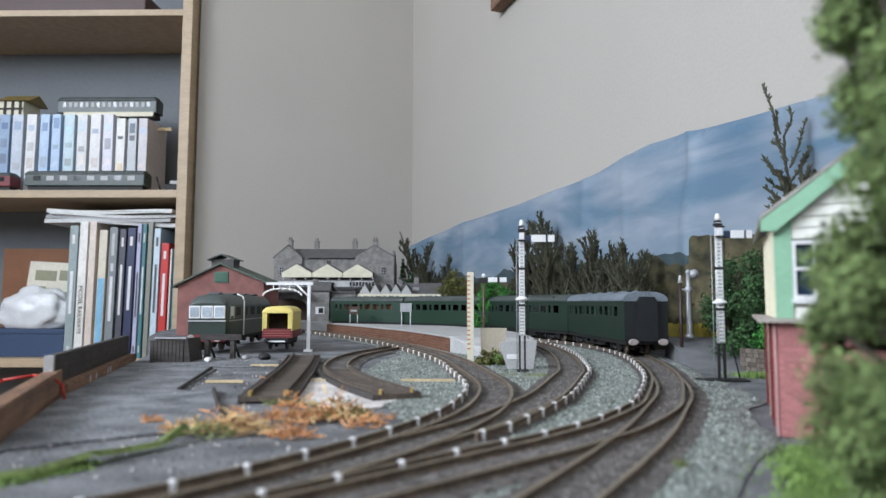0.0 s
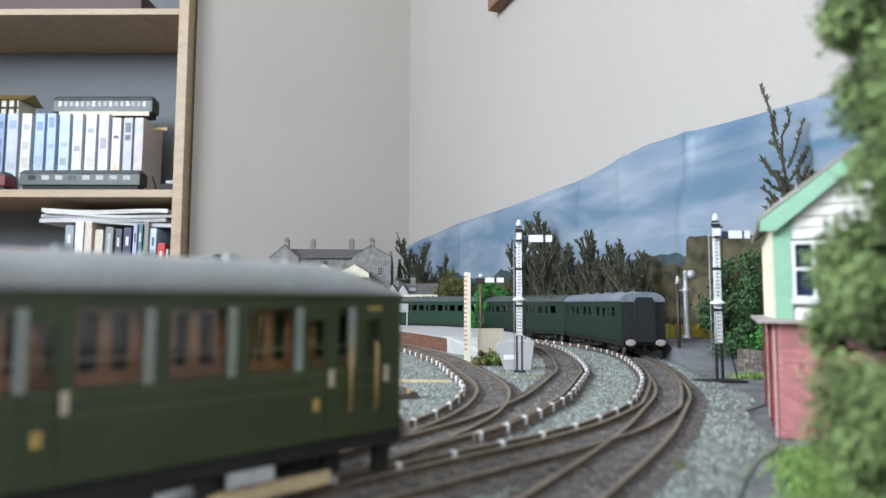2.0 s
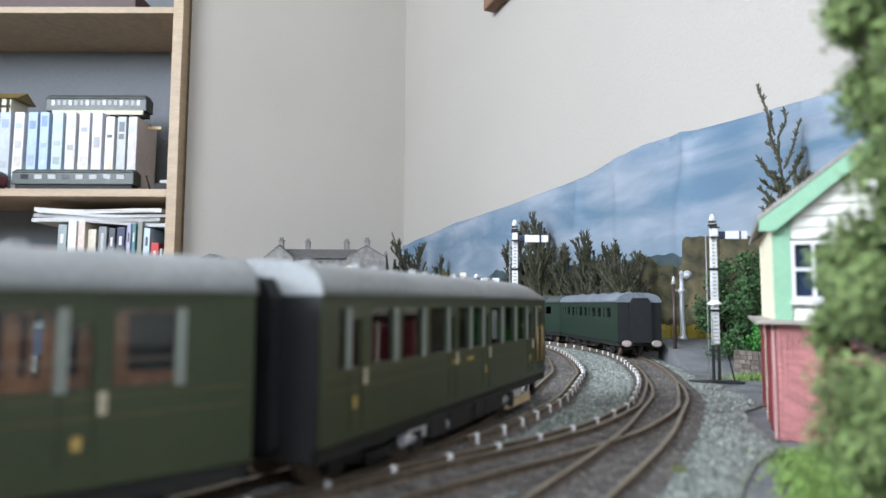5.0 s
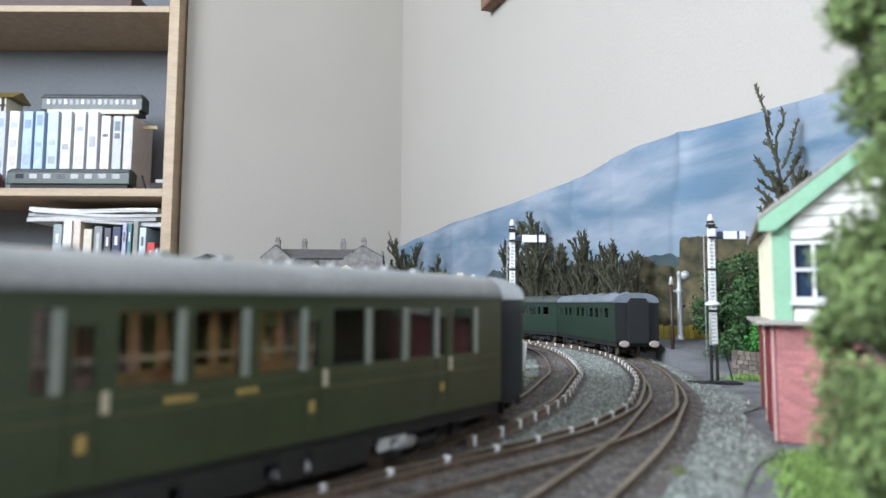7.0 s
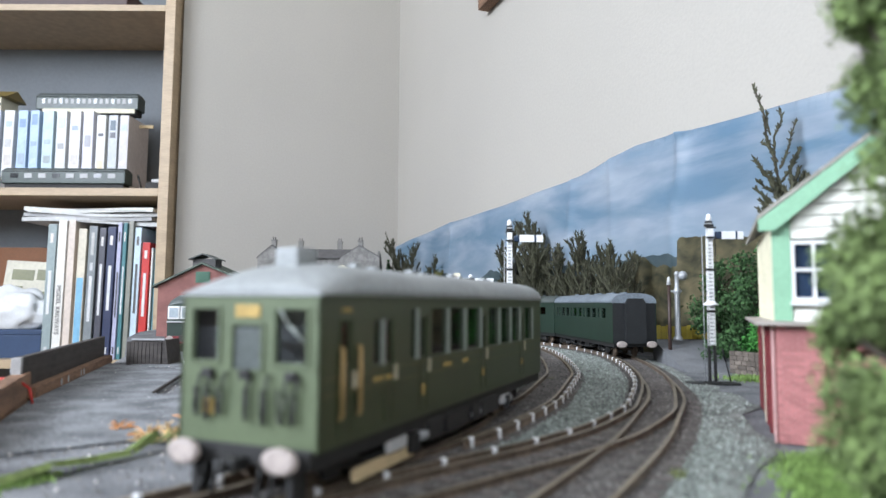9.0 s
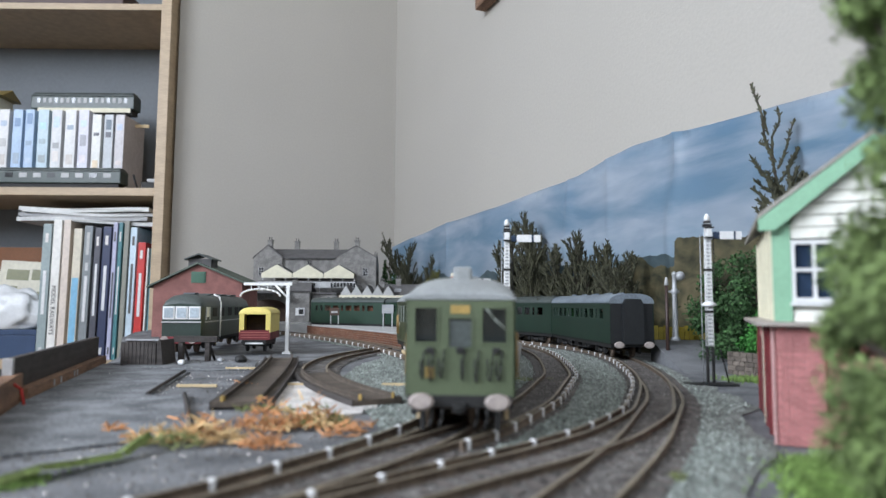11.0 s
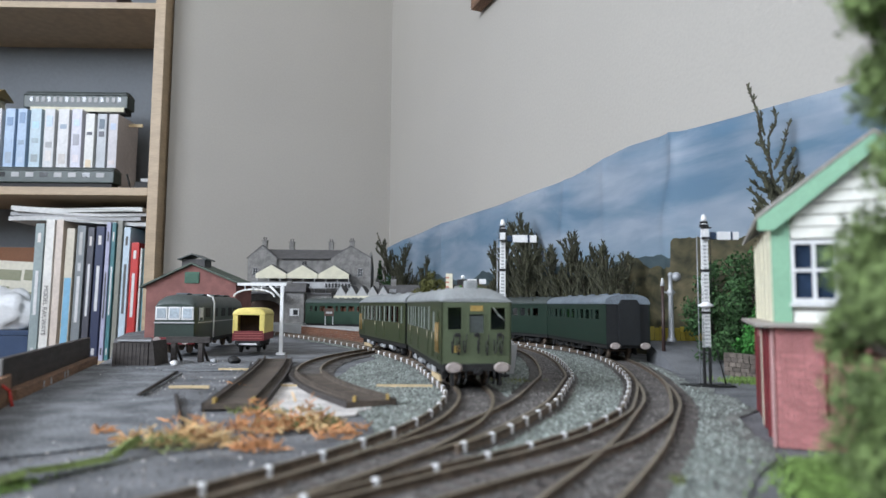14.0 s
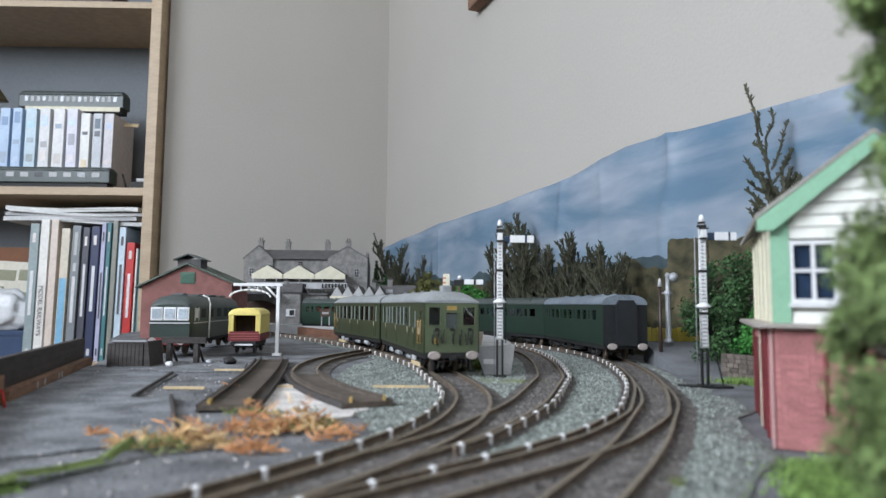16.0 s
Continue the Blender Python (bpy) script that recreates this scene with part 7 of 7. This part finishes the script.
    for i in range(5):
        part("side_post", boxed(-0.0004, 0.0003, 0.004 + i * 0.02, 0.007 + i * 0.02, zb + 0.0018, ze), M["cream"], o)
    for x0, x1 in ((0.0060, 0.0206), (0.0232, 0.0378)):
        w = part("window", boxed(x0, x1, 0.0010, 0.0018, 0.0506, 0.0722), M["win_blue"], o)
        for a, c in ((x0, x0 + 0.0013), (x1 - 0.0013, x1), ((x0 + x1) / 2 - 0.0006, (x0 + x1) / 2 + 0.0006)):
            part("glazing_bar", boxed(a, c, -0.0006, 0.0009, 0.0506, 0.0722), M["white"], w)
        for a, c in ((0.0506, 0.0520), (0.0708, 0.0722), (0.0612, 0.0624)):
            part("glazing_bar", boxed(x0, x1, -0.0008, -0.0007, a, c), M["white"], w)
        part("sill", boxed(x0 - 0.0006, x1 + 0.0006, -0.0016, 0.0, 0.0492, 0.0504), M["white"], w)
    # roof slopes and barge boards
    zr = ze + 0.0252
    for k in (0, 1):
        sx = lambda x: x if k == 0 else W - x
        bm = bmesh.new()
        slab(bm, [(sx(-0.0045), ze + 0.0002), (sx(W / 2), zr + 0.0028), (sx(W / 2), zr + 0.0044), (sx(-0.0045), ze + 0.0018)], -0.0042, Dp + 0.008)
        part("roof_slope", bm, plain("pale_slate", (0.38, 0.36, 0.32), 0.8, 0.3), o)
        bm = bmesh.new()
        slab(bm, [(sx(-0.0042), ze - 0.0040), (sx(0.0010), ze - 0.0040), (sx(W / 2), zr - 0.0030), (sx(W / 2), zr + 0.0026), (sx(-0.0042), ze + 0.0000)], -0.0040, -0.0026)
        part("barge_board", bm, M["mint"], o)
    bm = bmesh.new()
    slab(bm, [(0.0, ze), (W, ze), (W / 2, zr)], 0.0024, 0.0034)
    part("gable_backing", bm, M["board_cream"], o)
    # door frames and posts on the long brick side
    for y0, y1, m in ((-0.0002, 0.0005, "pink_mortar"), (0.020, 0.023, "maroon"), (0.040, 0.043, "maroon"), (0.048, 0.051, "cream"), (0.088, 0.091, "maroon")):
        part("side_pilaster", boxed(-0.0012, -0.0003, y0, y1, 0.0004, zb), M[m], o)
    for y0, y1 in ((0.0235, 0.0395), (0.0515, 0.0875)):
        part("side_door", boxed(-0.0007, -0.0003, y0, y1, 0.0010, zb - 0.006), M["maroon"], o)
    # thin pipe bent down the brick wall
    bm = bmesh.new()
    wire(bm, [(0.0155, -0.0012, 0.012), (0.0155, -0.0012, 0.0335), (0.040, -0.0012, 0.0340)], 0.00045)
    part("pipe", bm, M["maroon"], o)
    return o


signal_box()


# ---- vegetation ----
def leaf_cloud(bm, c, r, n, size, rng, flat=1.0):
    """Small crossed leaves over and inside an uneven ball."""
    for _ in range(n):
        d = Vector((rng.gauss(0, 1), rng.gauss(0, 1), rng.gauss(0, 1))).normalized()
        k = (0.45 + 0.6 * rng.random()) * (1 + 0.35 * noise.noise(d * 2.0 + Vector(c) * 90))
        p = Vector(c) + Vector((d.x * r, d.y * r, d.z * r * flat)) * k
        u = Vector((rng.uniform(-1, 1), rng.uniform(-1, 1), rng.uniform(-1, 1))).normalized()
        w = u.cross(d)
        w = w.normalized() if w.length > 1e-6 else Vector((1, 0, 0))
        L = size * rng.uniform(0.6, 1.4)
        v = [bm.verts.new(q) for q in (p - u * L, p + w * L * 0.55 + d * L * 0.25, p + u * L, p - w * L * 0.55 - d * L * 0.1)]
        bm.faces.new((v[0], v[1], v[2]))
        bm.faces.new((v[0], v[2], v[3]))


def bush(name, label, cat, x, y, z, clumps, material, leaf, seed, n=150, trunk=0.0015):
    """clumps: (dx, dy, dz, radius)."""
    rng = random.Random(seed)
    o = thing(name, pose(x, y, z), label, cat)
    bm = bmesh.new()
    tall = max(c[2] for c in clumps)
    tube(bm, (0, 0, 0), (0, 0, tall * 0.7), trunk, trunk * 0.5, 7)
    for dx, dy, dz, r in clumps:
        tube(bm, (0, 0, min(dz * 0.5, tall * 0.6)), (dx, dy, dz), trunk * 0.5, trunk * 0.2, 5)
    part("trunk", bm, M["twig"], o)
    bm = bmesh.new()
    for dx, dy, dz, r in clumps:
        leaf_cloud(bm, (dx, dy, dz), r, n, leaf, rng)
    part("crown", bm, material, o)
    return o


def heap(rng, w, d, h, n, r):
    """Clumps filling a mound w wide, d deep and h high."""
    out = []
    for _ in range(n):
        a = rng.uniform(-1, 1)
        b = rng.uniform(-1, 1)
        top = h * math.sqrt(max(0.05, 1 - a * a * 0.8))
        out.append((a * w / 2, b * d / 2, rng.uniform(r * 0.6, max(r, top - r * 0.6)), r * rng.uniform(0.7, 1.2)))
    return out


def sprig(label, x, y, h, seed, z=0.0, spread=0.24, lean=(0, 0), bare=0.0, n=16, r=0.0014, m="needle"):
    """A dried conifer sprig standing as a tree: a stem, rising side shoots, scale leaves all along; bare: upper share with few leaves."""
    rng = random.Random(seed)
    o = thing("conifer_tree", pose(x, y, z), label, "tree", "dried sprig trees")
    bw, bl = bmesh.new(), bmesh.new()

    def shoot(p, d, L, rad, depth):
        steps = max(3, int(L / 0.006))
        q = p.copy()
        for i in range(steps):
            d = (d + Vector((rng.uniform(-1, 1), rng.uniform(-1, 1), rng.uniform(-0.3, 1.0))) * 0.13).normalized()
            e = q + d * (L / steps)
            tube(bw, q, e, rad * (1 - i / steps * 0.75), rad * (1 - (i + 1) / steps * 0.75), 5, False)
            leafy = depth > 0 or (q.z / h) > 0.15
            if leafy and (q.z < h * (1 - bare) or rng.random() < 0.55):
                for _ in range(8):
                    c = q + (e - q) * rng.random()
                    u = (d * 0.9 + Vector((rng.uniform(-1, 1), rng.uniform(-1, 1), rng.uniform(-0.2, 0.8))) * 0.75).normalized()
                    l = rng.uniform(0.0026, 0.0060)
                    tube(bl, c, c + u * l, 0.0008, 0.0002, 3, False)
            q = e
            for _ in range(2 if depth == 0 else 1):
                if depth > 1 or i == 0 or rng.random() > (0.85 if depth == 0 else 0.45):
                    continue
                a = rng.uniform(0, 6.28)
                s = Vector((math.cos(a), math.sin(a) * 0.5, 0))
                k = 1 - q.z / h
                if k > 0.05:
                    shoot(q, (d + s * spread * 1.7).normalized(), min(L * 0.45, h * 0.34) * (0.35 + k) * rng.uniform(0.6, 1.1), rad * 0.5, depth + 1)

    shoot(Vector((0, 0, 0)), Vector((lean[0], lean[1], 1)).normalized(), h, r, 0)
    part("trunk", bw, M["twig"], o)
    part("foliage", bl, M[m], o)
    return o


def at_wall(s, d):
    return LONG @ Vector((s, d, 0))


rng = random.Random(21)
for i, (s, h) in enumerate(((0.235, 0.185), (0.255, 0.150), (0.29, 0.165), (0.325, 0.135), (0.715, 0.150), (0.735, 0.125), (0.76, 0.140), (0.788, 0.165), (0.805, 0.150), (0.828, 0.115), (0.855, 0.120), (0.880, 0.128), (0.900, 0.118),
                            (0.925, 0.122), (0.945, 0.105), (0.968, 0.114), (0.985, 0.100), (1.0, 0.090), (0.845, 0.10), (0.77, 0.11), (0.70, 0.11))):
    p = at_wall(s, 0.022 + 0.012 * (i % 3))
    sprig("dark dried conifer sprig standing as a tree", p.x, p.y, h, 40 + i, lean=(rng.uniform(-0.12, 0.12), 0), r=0.0016)
for i in range(10):
    p = at_wall(0.70 + i * 0.033, 0.045)
    sprig("low brown dried sprig behind the train", p.x, p.y, rng.uniform(0.06, 0.09), 80 + i, spread=0.5, m="needle")
# the tall bare sprig near the signal box
def branch_tree(label, base, stems, seed):
    """A dried branch: bare curved shoots with scale leaves, thicker low down. stems: shoots as runs of (x, z) and how leafy each is."""
    rng = random.Random(seed)
    o = thing("conifer_tree", pose(*base), label, "tree", "dried sprig trees")
    bw, bl = bmesh.new(), bmesh.new()
    for run, leafy, rad in stems:
        pts = [Vector((x, rng.uniform(-0.004, 0.004), z)) for x, z in run]
        for i, (a, c) in enumerate(zip(pts, pts[1:])):
            tube(bw, a, c, rad * (1 - 0.6 * i / len(pts)), rad * (1 - 0.6 * (i + 1) / len(pts)), 6, False)
            n = int((c - a).length / 0.001 * leafy)
            for _ in range(n):
                q = a + (c - a) * rng.random()
                u = ((c - a).normalized() * 0.9 + Vector((rng.uniform(-1, 1), rng.uniform(-1, 1), rng.uniform(-0.3, 0.6))) * 0.8).normalized()
                tube(bl, q, q + u * rng.uniform(0.002, 0.0048), 0.0010, 0.0003, 4, False)
    part("trunk", bw, M["twig"], o)
    part("foliage", bl, M["needle"], o)


TALL = [([(0.0, 0.0), (0.002, 0.06), (0.0, 0.10), (-0.005, 0.139), (-0.010, 0.158), (-0.016, 0.175), (-0.022, 0.190), (-0.025, 0.204), (-0.028, 0.2165)], 0.9, 0.0013),
        ([(-0.010, 0.158), (-0.009, 0.175), (-0.005, 0.186), (-0.002, 0.197)], 1.0, 0.0007), ([(-0.016, 0.175), (-0.018, 0.186), (-0.017, 0.194)], 1.0, 0.0006),
        ([(-0.006, 0.150), (0.001, 0.164), (0.007, 0.176), (0.012, 0.188)], 1.0, 0.0007), ([(-0.004, 0.140), (0.005, 0.150), (0.012, 0.160), (0.016, 0.167)], 1.6, 0.0007),
        ([(0.0, 0.110), (0.008, 0.130), (0.018, 0.142), (0.026, 0.149)], 2.2, 0.0007), ([(-0.008, 0.155), (-0.018, 0.166), (-0.021, 0.171)], 1.4, 0.0006)]
rt = random.Random(31)
for i in range(34):
    z0 = rt.uniform(0.078, 0.128)
    dx, up = rt.uniform(-0.034, 0.03), rt.uniform(0.012, 0.036)
    TALL.append(([(0.001, z0), (dx * 0.4, z0 + up * 0.4), (dx * 0.75, z0 + up * 0.72), (dx, z0 + up)], 3.0, 0.0006))
branch_tree("tall bare dried conifer branch standing as a tree", (0.268, 0.505, 0.0), [([(x * 0.8, z * 1.035) for x, z in run], k, w) for run, k, w in TALL], 5)

r1 = random.Random(3)
bush("bush", "bright green flock bush beyond the platform", "bush", 0.060, 0.93, 0.0, heap(r1, 0.066, 0.03, 0.086, 60, 0.009), M["bush_bright"], 0.0016, 1)
bush("bush", "olive yellow flock bush by the station", "bush", 0.0, 1.16, 0.0, heap(r1, 0.066, 0.03, 0.116, 64, 0.011), M["bush_olive"], 0.0018, 2)
bush("bush", "dark green flock bush by the station", "bush", -0.085, 1.36, 0.0, heap(r1, 0.055, 0.03, 0.135, 56, 0.011), M["bush_dark"], 0.0018, 3)
bush("small_tree", "little dark green cone tree by the station", "tree", -0.113, 1.40, 0.0, [(0, 0, 0.10 + 0.008 * i, 0.009 - 0.0014 * i) for i in range(6)] + [(0, 0, 0.02 * i, 0.01) for i in range(1, 5)], M["bush_dark"], 0.0018, 4)
bush("bush", "tall dark green flock bush near the signal box", "bush", 0.243, 0.505, 0.0, heap(r1, 0.058, 0.035, 0.100, 48, 0.010), M["bush_dark"], 0.0016, 5, 170)
bush("bush", "bright green flock bush above the stone wall", "bush", 0.2345, 0.475, 0.012, heap(r1, 0.028, 0.016, 0.040, 22, 0.007), M["bush_bright"], 0.0014, 6, 170)
bush("bush", "dark green flock bush behind the signal", "bush", 0.238, 0.565, 0.012, heap(r1, 0.045, 0.025, 0.075, 30, 0.009), M["bush_dark"], 0.0016, 8, 150)
bush("weed", "small green weed growing at the platform end", "weed", 0.0285, 0.507, 0.0003, heap(r1, 0.020, 0.01, 0.014, 16, 0.0035), M["bush_olive"], 0.0012, 7, 90, 0.0006)
bush("weed", "small bright green weed at the platform end", "weed", 0.033, 0.505, 0.0003, heap(r1, 0.012, 0.008, 0.010, 8, 0.003), M["grass"], 0.0010, 9, 70, 0.0005)

# the soft green tree close to the camera
rn = random.Random(12)
cl = []
for i in range(190):
    z = 0.003 + 0.147 * rn.random() ** 1.15
    k = float(np.interp(z, (0.0, 0.014, 0.027, 0.043, 0.058, 0.068, 0.074, 0.084, 0.093, 0.11, 0.15), (0.035, 0.034, 0.030, 0.032, 0.033, 0.025, 0.026, 0.034, 0.027, 0.028, 0.02)))
    a = rn.uniform(0, 6.28)
    rr = k * math.sqrt(rn.uniform(0.25, 1.0))
    cl.append((rr * math.cos(a), rr * math.sin(a), z, rn.uniform(0.0045, 0.0078)))
bush("leafy_tree", "soft green model tree with a ragged leafy outline", "tree", 0.1060, 0.1200, 0.0, cl, M["near_leaf"], 0.0008, 13, 560, 0.0025)


# ---- what moves ----
# seconds and how far the head of the train has come along its track
HEAD = [(0, 0.930), (0.5, 0.9602), (1, 0.9935), (1.5, 1.0235), (2, 1.0543), (4, 1.156), (7, 1.309), (8.5, 1.376), (9.2, 1.414), (11.3, 1.513), (12, 1.5435), (13, 1.585), (14, 1.629), (16, 1.719)]


def head_at(t):
    for (ta_, sa), (tb_, sb) in zip(HEAD, HEAD[1:]):
        if t <= tb_:
            return sa + (sb - sa) * (t - ta_) / (tb_ - ta_)
    return HEAD[-1][1]


def car_pose(s_mid):
    a, b = TRACK_A.at(s_mid - (L_EMU / 2 - 0.036)), TRACK_A.at(s_mid + (L_EMU / 2 - 0.036))
    h = math.atan2(b.y - a.y, b.x - a.x)
    return (a + b) / 2, h


def motions():
    for c, bogs, back in ((emu_a, bog_a, L_EMU / 2), (emu_b, bog_b, L_EMU * 1.5 + 0.006)):
        rows, brow = [], ([], [])
        for i in range(33):
            t = i * 0.5
            s = head_at(t) - back
            p, h = car_pose(s)
            rows.append((t, pose(p.x, p.y, 0.004, 0, 0, math.degrees(h))))
            for k, e in ((0, -1), (1, 1)):
                turn = TRACK_A.heading(s + e * (L_EMU / 2 - 0.036)) - h
                brow[k].append((t, pose(e * (L_EMU / 2 - 0.036), 0, 0, 0, 0, math.degrees(turn))))
        walk(c, rows)
        for k in (0, 1):
            walk(bogs[k], brow[k])


motions()
